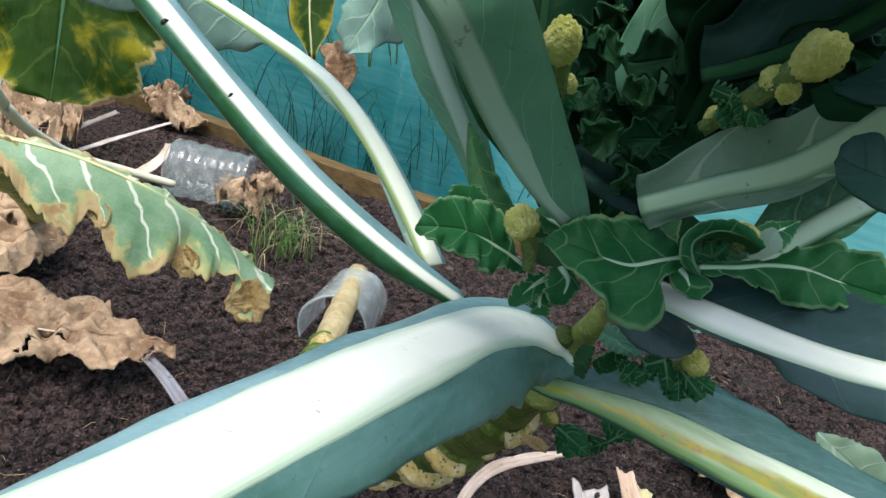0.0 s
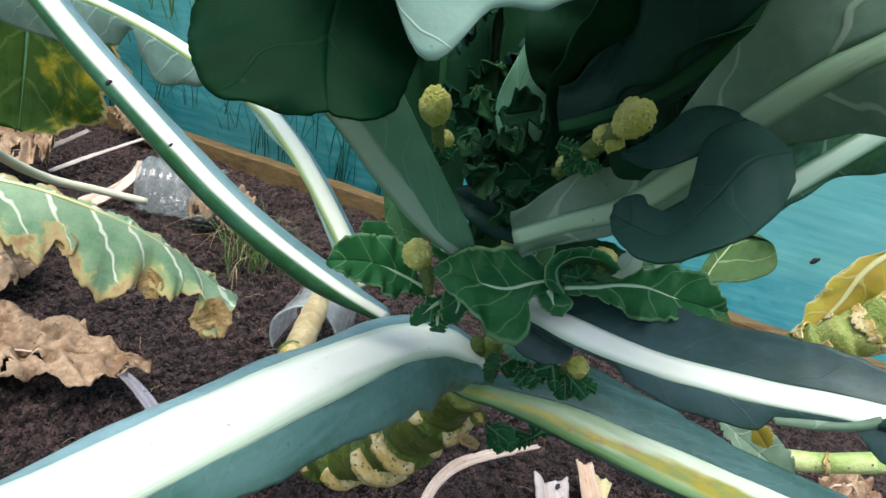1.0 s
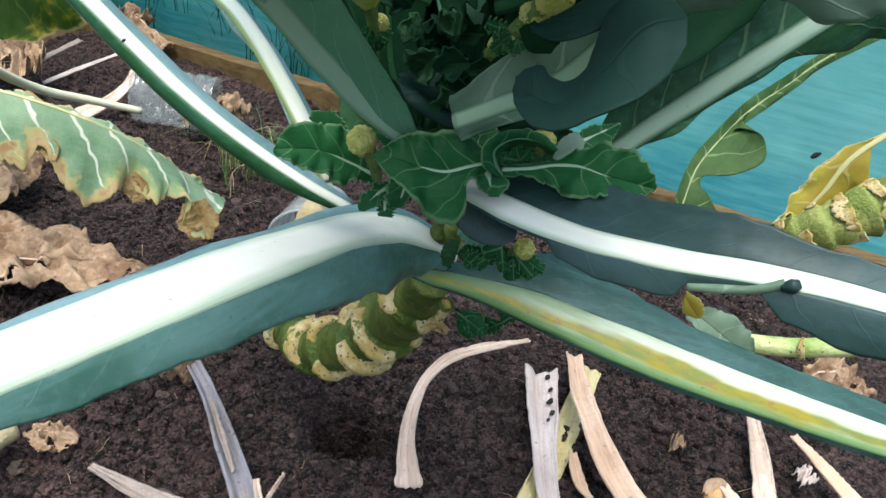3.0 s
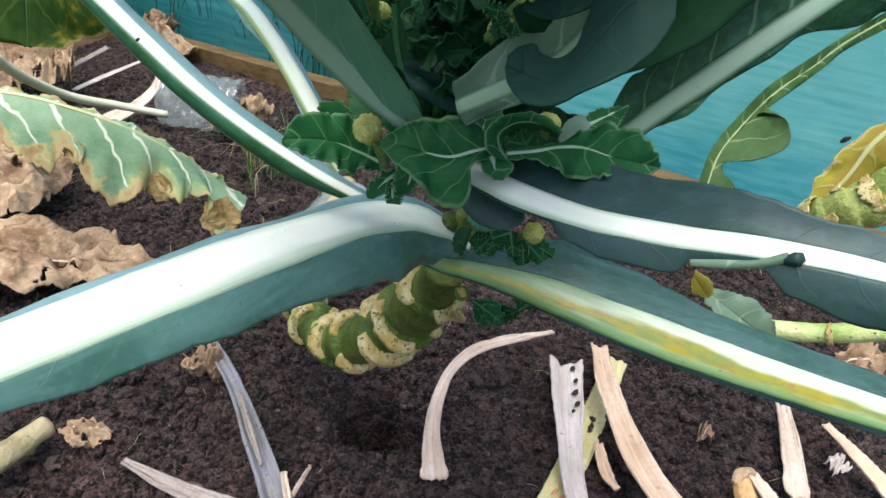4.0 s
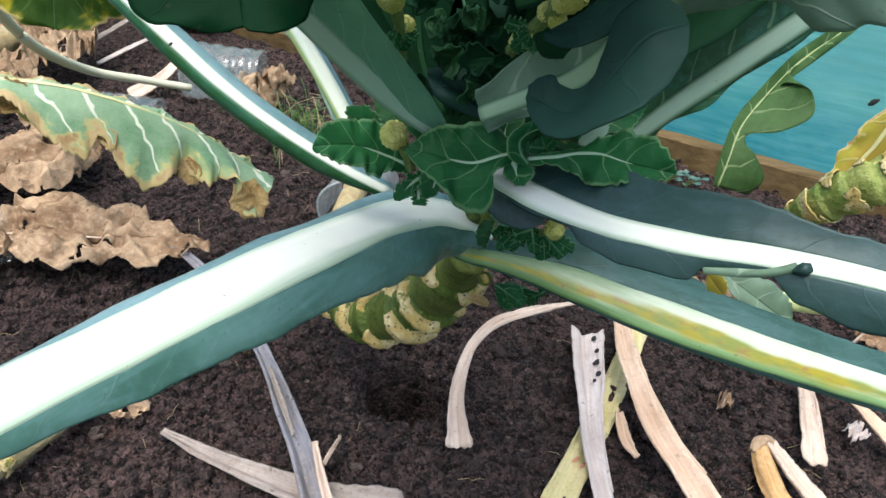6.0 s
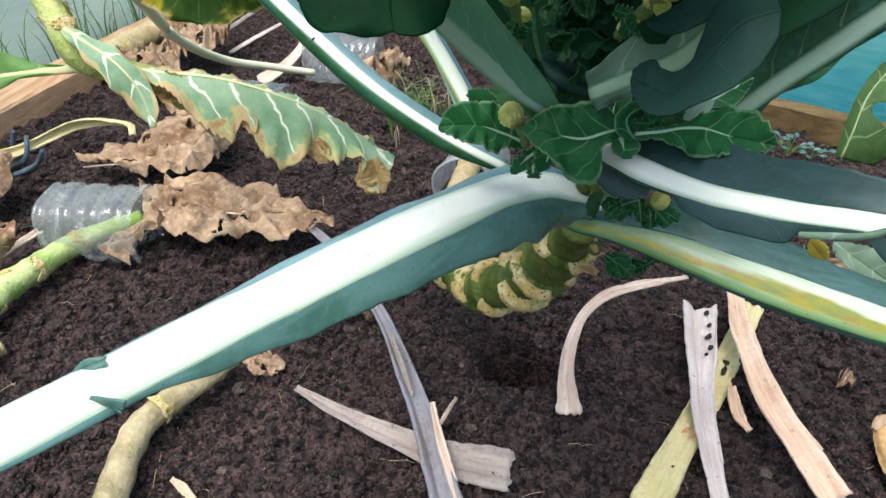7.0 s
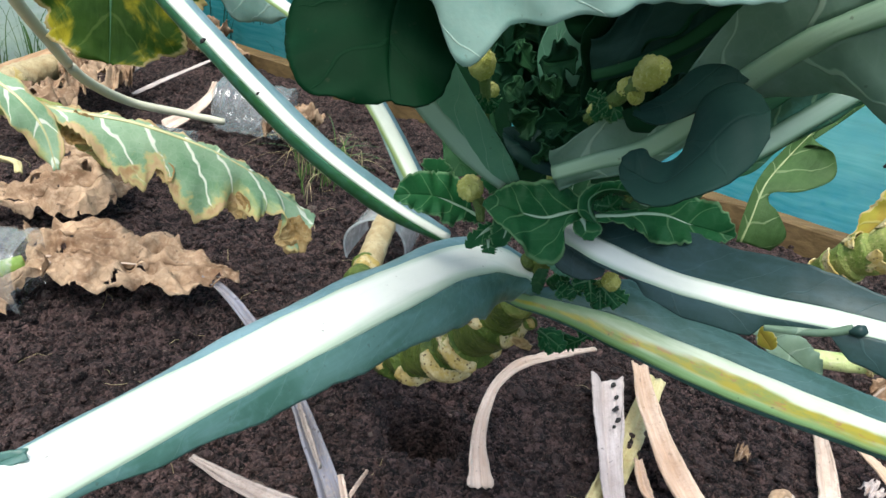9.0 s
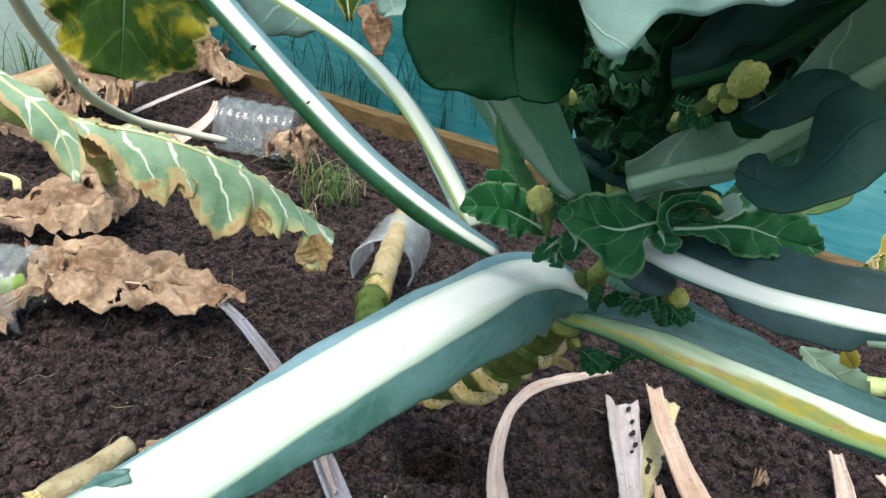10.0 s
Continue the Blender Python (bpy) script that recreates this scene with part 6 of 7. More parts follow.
def frill(centre, toward, size, seed, count, label):
    """A tuft of small frilly leaflets."""
    rngf = random.Random(seed)
    c = Vector(centre)
    for k in range(count):
        d = (Vector(toward) + Vector((rngf.uniform(-1, 1), rngf.uniform(-0.5, 0.5), rngf.uniform(-0.9, 0.6)))).normalized()
        ln = size * rngf.uniform(0.6, 1.1)
        side = Vector((rngf.uniform(-0.4, 0.4), 0, rngf.uniform(-0.4, 0.4)))
        leaf(plant, [c, c + d * ln * 0.5 + side * ln * 0.2, c + d * ln + side * ln * 0.5], [(0, 0.0012), (1, 0.0004)],
             {1: dict(width=[(0, 0.001), (0.5, size * 0.3), (0.9, size * 0.22), (1, 0.0005)], curl=-40, wave=0.0015, waves=5, ragged=0.45), -1: dict(width=[(0, 0.001), (0.5, size * 0.3), (0.9, size * 0.22), (1, 0.0005)], curl=-40, wave=0.0015, waves=5, ragged=0.45)},
             BLADE_YOUNG, RIB_LEAFLET, label, (rngf.uniform(-0.4, 0.4), -0.8, 0.5), None, 0.3, 0.3, seed + k, across=6, count=26, thick=0.0004)


frill((0.143, 0.24, 0.383), (-0.3, -0.2, -0.7), 0.011, 31, 5, "small frilly green leaflet")
frill((0.148, 0.239, 0.382), (0.5, -0.2, -0.8), 0.011, 37, 4, "small frilly green leaflet")
frill((0.136, 0.241, 0.379), (-0.3, -0.2, -0.5), 0.009, 43, 3, "small frilly green leaflet")
frill((0.1452, 0.3223, 0.2929), (0.5, -0.1, -0.3), 0.020, 53, 5, "small dark frilly leaflet under the stalk")
frill((0.1709, 0.3198, 0.2917), (0.6, -0.1, -0.2), 0.018, 59, 3, "small dark frilly leaflet under the stalk")
frill((0.14, 0.23, 0.424), (0.1, -0.4, 0.5), 0.008, 67, 5, "small curled leaflet round a bud")

for place, base, r, tall, sd in (((0.085, 0.236, 0.42), (0.092, 0.242, 0.404), 0.0050, 1.1, 1.0), ((0.151, 0.236, 0.386), (0.146, 0.241, 0.38), 0.0040, 1.0, 2.0),
                                 ((0.134, 0.2071, 0.4835), (0.121, 0.2232, 0.4598), 0.0052, 1.25, 3.0), ((0.0811, 0.2296, 0.472), (0.0856, 0.2383, 0.4482), 0.0046, 1.4, 4.0), ((0.147, 0.232, 0.432), (0.146, 0.23, 0.427), 0.0042, 0.8, 5.0)):
    ax = Vector(place) - Vector(base)
    h = bud(plant, place, r, tall, ax, sd)
    a, b = Vector(base), Vector(place)
    tube("bud_stalk", [a, a.lerp(b, 0.5) + Vector((0.001, 0, 0.001)), b], [(0, r * 0.38), (0.6, r * 0.45), (1, r * 0.62)], BUD_STALK, h, rough=0.7, count=24, seed=sd)
for k, (p, r) in enumerate((((0.1297, 0.214, 0.4758), 0.0032), ((0.1264, 0.218, 0.4667), 0.0026), ((0.1325, 0.211, 0.4747), 0.0028), ((0.1226, 0.2225, 0.4636), 0.0024), ((0.0862, 0.2362, 0.4608), 0.0030))):
    bud(plant, p, r, 1.2, (0.3 - 0.3 * (k % 3), -0.3, 0.8), 7.0 + k, "side_bud", "small green side bud")
frill((0.1266, 0.217, 0.4693), (-0.2, -0.3, 0.3), 0.010, 71, 4, "small yellow-green leaflet on a bud stalk")
frill((0.0841, 0.2327, 0.4598), (0.2, -0.3, 0.3), 0.010, 83, 3, "small yellow-green leaflet on a bud stalk")
# pale torn leaf base and corky bits at the crown
tube("crown", [(0.1251, 0.3011, 0.3239), (0.1287, 0.2927, 0.3498), (0.1306, 0.2648, 0.392), (0.1266, 0.2732, 0.406), (0.1222, 0.2972, 0.4271)], [(0, 0.010), (0.25, 0.0055), (0.5, 0.0045), (1, 0.004)], STALK_MOSS, plant, "green growing stem", rough=0.1, count=40)
lamina(plant, [(0.27, 0.325, 0.315), (0.29, 0.318, 0.305), (0.314, 0.312, 0.292)], [(0.272, 0.326, 0.315), (0.292, 0.322, 0.315), (0.307, 0.318, 0.308), (0.315, 0.312, 0.295)], [(0.269, 0.324, 0.314), (0.28, 0.316, 0.303), (0.298, 0.312, 0.295), (0.313, 0.311, 0.291)],
       BLADE_TORN, RIB_PALE, [(0, 0.002), (1, 0.0006)], "pale torn leaf hanging below the rib", cup=0.05, ruffle=0.002, waves=3, teeth=0.002, tooth_count=9, seed=79.0)
lamina(plant, [(0.2, 0.2, 0.396), (0.204, 0.2, 0.392), (0.208, 0.2, 0.388)], [(0.2, 0.2, 0.398), (0.206, 0.2, 0.395), (0.209, 0.2, 0.39)], [(0.2, 0.2, 0.395), (0.202, 0.2, 0.39), (0.207, 0.2, 0.388)],
       BLADE_YELLOW, None, 0.001, "small yellowed flap at the eaten hole", cup=0.1, teeth=0.0008, tooth_count=5, seed=80.0)

cut = tube("cut_stub", [(0.137, 0.312, 0.304), (0.1365, 0.308, 0.307), (0.136, 0.304, 0.31)], [(0, 0.0042), (1, 0.0036)], STALK_GREEN, plant, "short cut leaf base", rough=0.2, count=8)
tube("cut_face", [(0.136, 0.304, 0.31), (0.135, 0.303, 0.31)], [(0, 0.0029), (1, 0.0024)], SCAR, cut, "pale corky cut face", rough=0.4, count=3)
strap("dry_flake", [(0.13, 0.318, 0.286), (0.135, 0.315, 0.286), (0.141, 0.312, 0.286)], [(0, 0.004), (0.6, 0.007), (1, 0.004)], DRY_GOLD, "tan dry flake under the stalk", parent=plant, seed=64.0, thickness=0.0008)

# chewed nicks and chips on the ribs
for k, (p, sx, sy) in enumerate((((-0.0447, 0.3054, 0.4422), 0.0018, 0.0010), ((-0.0174, 0.2992, 0.4231), 0.0011, 0.0006))):
    spot("nick", slim, p, (sx, sy), (-0.1, -0.75, 0.6), MOULD, "dark chewed nick", 3.0 + k)
tube("curled_edge", [(0.181, 0.166, 0.42), (0.189, 0.162, 0.423), (0.196, 0.159, 0.426), (0.202, 0.157, 0.43)], [(0, 0.0010), (0.4, 0.0013), (1, 0.0014)], BLADE_TORN, white_rib, "rolled leaf edge at the eaten hole", rough=0.25, count=40, seed=77.0)
tube("curled_edge", [(0.201, 0.157, 0.429), (0.203, 0.156, 0.43), (0.205, 0.156, 0.431)], [(0, 0.0013), (0.6, 0.0020), (1, 0.0014)], BLADE_BLUE, white_rib, "dark curled tip of the leaf edge", rough=0.2, count=16, seed=78.0)

# ---- the collar, bottles and loose plant matter ----
def clear_bottle(name, a, b, radius, label, ridges, squash=1.0, ends=(True, False), up=(0, 0, 1), wall_bumps=0.06, thickness=0.0, sq=0.8):
    """A clear plastic drink bottle, cut open: ribbed wall of thin sheet, with a moulded bottom."""
    a, b = Vector(a), Vector(b)
    body = thing(name, ((a + b) / 2).to_tuple(), label, "bottle")
    t = (b - a).normalized()
    n = (Vector(up) - t * t.dot(Vector(up))).normalized()
    s = t.cross(n)
    verts, faces, nu, nk = [], [], 64, 40
    for i in range(nu + 1):
        u = i / nu
        ph = (u * ridges) % 1.0
        r = radius * (1 - wall_bumps * (1 if 0.35 < ph < 0.65 else 0.3 if 0.25 < ph < 0.75 else 0)) if ridges else radius
        if ends[0] and u < 0.06:
            r *= 0.84 + 0.16 * math.sin(u / 0.06 * math.pi / 2)
        for k in range(nk):
            th = 2 * math.pi * k / nk
            c, z = math.cos(th), math.sin(th)
            c, z = math.copysign(abs(c) ** sq, c), math.copysign(abs(z) ** sq, z)
            panel = 1 - 0.03 * (1 if (k // 5) % 2 and 0.2 < ph < 0.8 else 0)
            dent = 1 + 0.05 * noise.noise(Vector((u * 2.5, c * 1.3, z * 1.3 + radius * 90)))
            verts.append(a.lerp(b, u) + s * (c * r * panel * dent) + n * (z * r * squash * panel * dent))
    for i in range(nu):
        for k in range(nk):
            q, w = i * nk + k, i * nk + (k + 1) % nk
            faces.append((q, w, w + nk, q + nk))
    mesh_object("wall", verts, faces, PLASTIC, body, thick=thickness)
    if ends[0]:
        verts, faces = [], []
        for i in range(9):
            v = i / 8
            for k in range(nk):
                th = 2 * math.pi * k / nk
                c, z = math.cos(th), math.sin(th)
                c, z = math.copysign(abs(c) ** sq, c), math.copysign(abs(z) ** sq, z)
                dome = 0.012 * (1 - v * v) * (1 - 0.5 * abs(math.cos(2.5 * th)))
                verts.append(a + t * dome + s * (c * radius * 0.83 * v) + n * (z * radius * 0.83 * v * squash))
        for i in range(8):
            for k in range(nk):
                q, w = i * nk + k, i * nk + (k + 1) % nk
                faces.append((q, w, w + nk, q + nk))
        mesh_object("bottom", verts, faces, PLASTIC, body, thick=thickness)
    return body


clear_bottle("plastic_bottle", (-0.336, 1.213, 0.05), (-0.2007, 1.214, 0.046), 0.047, "clear ribbed plastic bottle lying cut open on the soil", 5)
clear_bottle("plastic_bottle", (-0.4929, 0.6319, 0.042), (-0.3704, 0.6447, 0.042), 0.042, "clear square-panelled plastic bottle lying on the soil", 4, sq=0.55)
clear_bottle("plastic_bottle", (-0.4586, 1.072, 0.025), (-0.3376, 1.073, 0.022), 0.036, "crushed clear plastic bottle half hidden by leaves", 4, squash=0.6)

collar = thing("bottle_collar", (0.0094, 0.9235, 0), "clear cut bottle collar arched round the stem base", "plant collar")
cb = Vector((0.0054, 0.8162, 0.03))
cdir = Vector((0.02, 0.08, 0.004))
cv, cf = [], []
for i in range(13):
    for k in range(37):
        th = radians(-25 + 230 * k / 36)
        r = 0.042 * (1 + 0.06 * noise.noise(Vector((k * 0.2, i * 0.1, 3))))
        cv.append(cb + cdir * (i / 12) + Vector((math.cos(th) * r, -0.012 * math.sin(th), math.sin(th) * r * 1.25)))
for i in range(12):
    for k in range(36):
        q = i * 37 + k
        cf.append((q, q + 1, q + 38, q + 37))
mesh_object("sleeve", cv, cf, PLASTIC_MILKY, collar)
tube("rim", [cv[k] for k in range(0, 37, 4)], 0.0018, PLASTIC_MILKY, collar, "thicker cut rim", rough=0.2, count=60, sides=8)

# flat and curled dry petioles in front of the stalk
strap("dry_petiole", [(0.157, 0.4502, 0.006), (0.1525, 0.4997, 0.022), (0.1628, 0.5438, 0.045), (0.1879, 0.5736, 0.058), (0.2298, 0.5962, 0.062), (0.283, 0.631, 0.052)], [(0, 0.025), (0.07, 0.020), (0.2, 0.0125), (0.4, 0.0085), (0.7, 0.0105), (1, 0.005)], DRY_PALE, "curved pale dry petiole with a flared end", seed=1.0, trough=0.2, torn=0.32, group="dry petioles")
b_strap = strap("dry_petiole", [(0.2996, 0.6164, 0.022), (0.2903, 0.5342, 0.02), (0.2835, 0.4534, 0.016), (0.2873, 0.3669, 0.008)], [(0, 0.036), (0.2, 0.032), (0.5, 0.021), (1, 0.016)], DRY_WHITE, "bleached dry petiole with black mould spots", seed=2.0, group="dry petioles")
y_strap = strap("dry_petiole", [(0.3684, 0.643, 0.012), (0.3055, 0.5103, 0.006), (0.2637, 0.4319, 0.005), (0.2193, 0.3463, 0.004)], [(0, 0.024), (0.5, 0.026), (1, 0.030)], DRY_YELLOW, "flat yellow dry petiole lying under others", trough=0.08, seed=3.0, group="dry petioles")
strap("dry_petiole", [(0.3394, 0.6355, 0.035), (0.3329, 0.5566, 0.038), (0.3425, 0.4744, 0.032), (0.3614, 0.4277, 0.024), (0.3833, 0.3815, 0.012)], [(0, 0.018), (0.3, 0.021), (0.7, 0.028), (1, 0.032)], DRY_ORANGE, "broad orange-tan dry petiole leaning on the soil", trough=0.35, seed=4.0, group="dry petioles")
strap("dry_petiole", [(0.3183, 0.5032, 0.016), (0.3189, 0.4701, 0.012), (0.3275, 0.4526, 0.01)], [(0, 0.008), (0.6, 0.012), (1, 0.006)], DRY_ORANGE, "short split of orange dry petiole", seed=5.0, group="dry petioles")
e_strap = strap("dry_petiole", [(-0.2117, 0.7132, 0.035), (-0.146, 0.6594, 0.03), (-0.0792, 0.586, 0.018), (-0.0417, 0.5288, 0.02), (-0.0055, 0.4559, 0.022), (0.0233, 0.3952, 0.022), (0.0551, 0.317, 0.02)], [(0, 0.009), (0.2, 0.011), (0.45, 0.012), (0.7, 0.018), (1, 0.024)], DRY_GREY, "grey-blue weathered petiole with frayed fibres", trough=0.4, seed=6.0, group="dry petioles")
strap("dry_petiole", [(-0.1145, 0.4352, 0.012), (-0.0648, 0.4111, 0.014), (-0.0037, 0.389, 0.014), (0.0525, 0.371, 0.014), (0.1052, 0.3691, 0.01)], [(0, 0.006), (0.3, 0.014), (0.55, 0.020), (0.8, 0.034), (1, 0.036)], DRY_DUSK, "greyish dry petiole widening to a torn base", trough=0.2, seed=7.0, group="dry petioles")
strap("dry_petiole", [(0.538, 0.5832, 0.02), (0.5249, 0.5316, 0.016), (0.5081, 0.4663, 0.006)], [(0, 0.014), (1, 0.022)], DRY_PALE, "pale dry petiole standing askew", seed=8.0, group="dry petioles")
strap("dry_petiole", [(0.5759, 0.5576, 0.02), (0.5891, 0.5211, 0.018), (0.6091, 0.4741, 0.008)], [(0, 0.010), (1, 0.022)], DRY_ORANGE, "tan dry petiole with a split edge", seed=9.0, group="dry petioles")
broken = strap("dry_petiole", [(0.446, 0.466, 0.026), (0.444, 0.442, 0.022), (0.449, 0.416, 0.014), (0.458, 0.385, 0.008)], [(0, 0.016), (0.3, 0.019), (1, 0.024)], DRY_AMBER, "broken amber petiole folded along a ridge", seed=10.0, trough=-0.25, torn=0.4, face=(-0.45, -0.3, 0.9), group="dry petioles")
strap("pale_flank", [(0.458, 0.470, 0.027), (0.467, 0.448, 0.022), (0.479, 0.425, 0.015), (0.498, 0.395, 0.008)], [(0, 0.014), (0.3, 0.022), (1, 0.030)], DRY_PALE, "bleached flank of the split petiole", parent=broken, seed=11.0, trough=0.15, torn=0.3, face=(0.4, -0.3, 0.9))
strap("scorched_tip", [(0.437, 0.460, 0.024), (0.447, 0.469, 0.031), (0.458, 0.473, 0.029), (0.464, 0.468, 0.024)], [(0, 0.004), (0.3, 0.010), (0.7, 0.008), (1, 0.003)], DRY_TAN, "shrivelled brown broken end", parent=broken, seed=13.0, trough=-0.3, torn=0.8, face=(0.1, 0.2, 0.95))
for k, (q, sx, sy) in enumerate((((0.306, 0.602, 0.027), 0.0026, 0.004), ((0.306, 0.582, 0.027), 0.0022, 0.0034), ((0.302, 0.563, 0.027), 0.003, 0.0044), ((0.302, 0.546, 0.027), 0.0024, 0.0042), ((0.296, 0.535, 0.027), 0.0016, 0.0026))):
    spot("mould_spot", b_strap, q, (sy, sx), (0.0, -0.35, 0.93), MOULD, "black mould spot", 41.0 + k)
for k, (q, sx, sy) in enumerate((((0.267, 0.444, 0.01), 0.0022, 0.0050), ((0.273, 0.438, 0.01), 0.0016, 0.0040))):
    spot("red_stain", y_strap, q, (sy, sx), (0.0, -0.1, 1.0), STAIN_RED, "small red-brown stain", 51.0 + k)
strap("split_fibre", [(0.026, 0.4178, 0.035), (0.0397, 0.3782, 0.034), (0.0652, 0.3202, 0.022)], [(0, 0.004), (0.5, 0.007), (1, 0.006)], DRY_PALE, "frayed tan fibre", parent=e_strap, seed=61.0)
strap("split_fibre", [(0.0366, 0.3989, 0.03), (0.0432, 0.4027, 0.045), (0.0499, 0.4048, 0.06)], [(0, 0.003), (1, 0.0015)], DRY_PALE, "frayed tan fibre", parent=e_strap, seed=62.0)
strap("split_fibre", [(-0.0325, 0.508, 0.032), (-0.0144, 0.4665, 0.034), (0.0063, 0.4239, 0.034)], [(0, 0.002), (0.5, 0.005), (1, 0.002)], DRY_DUSK, "frayed grey edge", parent=e_strap, seed=63.0)


def stalk_thing(points, radius, material, label, category, scars, name, seed):
    """A loose stalk with the cork rings of its lost leaves and a pale cut face."""
    ob = tagged(tube(name, points, radius, material, rough=0.16, rings=max(2, scars), ring_depth=0.05, count=70, seed=seed), label, category)
    scar_rings(ob, points, radius, scars, 0.12, 0.88, seed, 0.8, 1.03)
    path, length = spline(points, 60)
    fr = frames(path, (0, -0.5, 0.85), (0, -0.5, 0.85))
    tube("cut_face", [path[-1] - fr[-1][0] * 0.001, path[-1] + fr[-1][0] * 0.0012], [(0, profile(radius, 1.0) * 0.94), (1, profile(radius, 1.0) * 0.86)], SCAR, ob, "pale cut end", rough=0.2, count=3)
    return ob


stalk_thing([(-0.188, 0.4583, 0.022), (-0.2074, 0.4168, 0.024), (-0.2329, 0.3743, 0.022), (-0.2389, 0.3385, 0.018), (-0.2255, 0.2693, 0.016)], [(0, 0.010), (0.5, 0.0135), (1, 0.0145)], STALK_OLD, "old yellow-brown cut stalk lying on the soil", "cut stalk", 3, "cut_stalk", 110.0)
stalk_thing([(-0.4657, 0.3629, 0.018), (-0.4524, 0.4058, 0.018), (-0.4362, 0.4383, 0.018)], [(0, 0.013), (1, 0.011)], STALK_OLD, "short yellowish cut stalk lying on the soil", "cut stalk", 3, "cut_stalk", 64.0)
stalk_thing([(-0.5138, 0.4128, 0.03), (-0.4836, 0.4741, 0.03), (-0.4744, 0.5437, 0.026), (-0.4527, 0.6132, 0.024), (-0.3951, 0.672, 0.03)], [(0, 0.019), (0.4, 0.016), (0.7, 0.014), (1, 0.011)], STALK_LIME, "light green stalk with peeling scars leaning by a bottle", "plant stalk", 9, "fallen_stalk", 105.0)

# shrivelled leaves
withered("dead_leaf", [(-0.391, 0.682, 0.03), (-0.323, 0.68, 0.035), (-0.265, 0.692, 0.03), (-0.213, 0.699, 0.025), (-0.154, 0.71, 0.015)],
         [(-0.422, 0.74, 0.02), (-0.36, 0.757, 0.02), (-0.294, 0.763, 0.02), (-0.239, 0.75, 0.02), (-0.194, 0.723, 0.02), (-0.156, 0.727, 0.012)],
         [(-0.377, 0.659, 0.015), (-0.339, 0.643, 0.012), (-0.297, 0.628, 0.008), (-0.276, 0.653, 0.012), (-0.254, 0.667, 0.012), (-0.215, 0.641, 0.008), (-0.189, 0.667, 0.012), (-0.15, 0.704, 0.01)],
         "large shrivelled tan leaf crumpled on the soil", 1.0, group="dead leaves")
withered("dead_leaf", [(-0.354, 0.659, 0.04), (-0.368, 0.633, 0.03), (-0.399, 0.605, 0.008)],
         [(-0.374, 0.67, 0.035), (-0.402, 0.654, 0.02), (-0.414, 0.618, 0.008)],
         [(-0.35, 0.661, 0.03), (-0.36, 0.636, 0.015), (-0.384, 0.602, 0.006)],
         "tan dead leaf lobe folded beside a bottle", 2.5, group="dead leaves", count=60, across=20)
withered("dead_leaf", [(-0.552, 0.798, 0.012), (-0.458, 0.801, 0.03), (-0.408, 0.834, 0.04), (-0.355, 0.903, 0.03)],
         [(-0.562, 0.814, 0.01), (-0.491, 0.842, 0.02), (-0.454, 0.892, 0.035), (-0.413, 0.928, 0.035), (-0.366, 0.924, 0.03)],
         [(-0.545, 0.796, 0.006), (-0.491, 0.8, 0.006), (-0.413, 0.789, 0.006), (-0.387, 0.793, 0.006), (-0.371, 0.819, 0.01), (-0.354, 0.888, 0.015)],
         "crinkled tan dead leaf behind a bottle", 2.0, group="dead leaves")
withered("dead_leaf", [(-0.623, 0.755, 0.05), (-0.613, 0.689, 0.045), (-0.618, 0.64, 0.03), (-0.626, 0.588, 0.01)],
         [(-0.642, 0.759, 0.05), (-0.677, 0.725, 0.05), (-0.693, 0.67, 0.04), (-0.675, 0.599, 0.015)],
         [(-0.622, 0.751, 0.04), (-0.597, 0.7, 0.03), (-0.596, 0.645, 0.015), (-0.618, 0.598, 0.006)],
         "smooth brown dead leaf curled at the rim", 3.0, group="dead leaves", crumple=0.006, tear=0.004, holes=0.9)
withered("dead_leaf", [(-0.548, 0.55, 0.03), (-0.522, 0.558, 0.04), (-0.513, 0.577, 0.03)],
         [(-0.563, 0.565, 0.03), (-0.547, 0.584, 0.035), (-0.522, 0.59, 0.03)],
         [(-0.552, 0.543, 0.008), (-0.528, 0.553, 0.008), (-0.517, 0.575, 0.01)],
         "small crumpled tan leaf beside a stalk", 4.0, group="dead leaves", count=50, across=20, crumple=0.016)
withered("dead_leaf", [(-0.439, 0.92, 0.1), (-0.435, 0.903, 0.07), (-0.429, 0.877, 0.03)],
         [(-0.452, 0.918, 0.1), (-0.455, 0.9, 0.07), (-0.447, 0.884, 0.03)],
         [(-0.43, 0.934, 0.08), (-0.41, 0.907, 0.06), (-0.413, 0.879, 0.03)],
         "torn brown leaf under a fading leaf", 10.0, group="dead leaves", count=60, across=20, crumple=0.014)
withered("dead_leaf", [(-0.654, 1.292, 0.03), (-0.558, 1.219, 0.05), (-0.527, 1.313, 0.04)],
         [(-0.687, 1.355, 0.03), (-0.605, 1.326, 0.05), (-0.559, 1.378, 0.04)],
         [(-0.609, 1.2, 0.02), (-0.53, 1.155, 0.02), (-0.503, 1.244, 0.02)],
         "heap of shrivelled brown leaf by the side board", 8.0, group="dead leaves", crumple=0.03, tear=0.02)
withered("dead_leaf", [(-0.613, 1.022, 0.05), (-0.556, 1.031, 0.06), (-0.53, 1.083, 0.05)],
         [(-0.644, 1.068, 0.05), (-0.583, 1.083, 0.06), (-0.55, 1.139, 0.05)],
         [(-0.62, 1.028, 0.02), (-0.558, 1.025, 0.02), (-0.518, 1.054, 0.02)],
         "crinkled brown leaf among petioles", 9.0, group="dead leaves", crumple=0.02, tear=0.015)
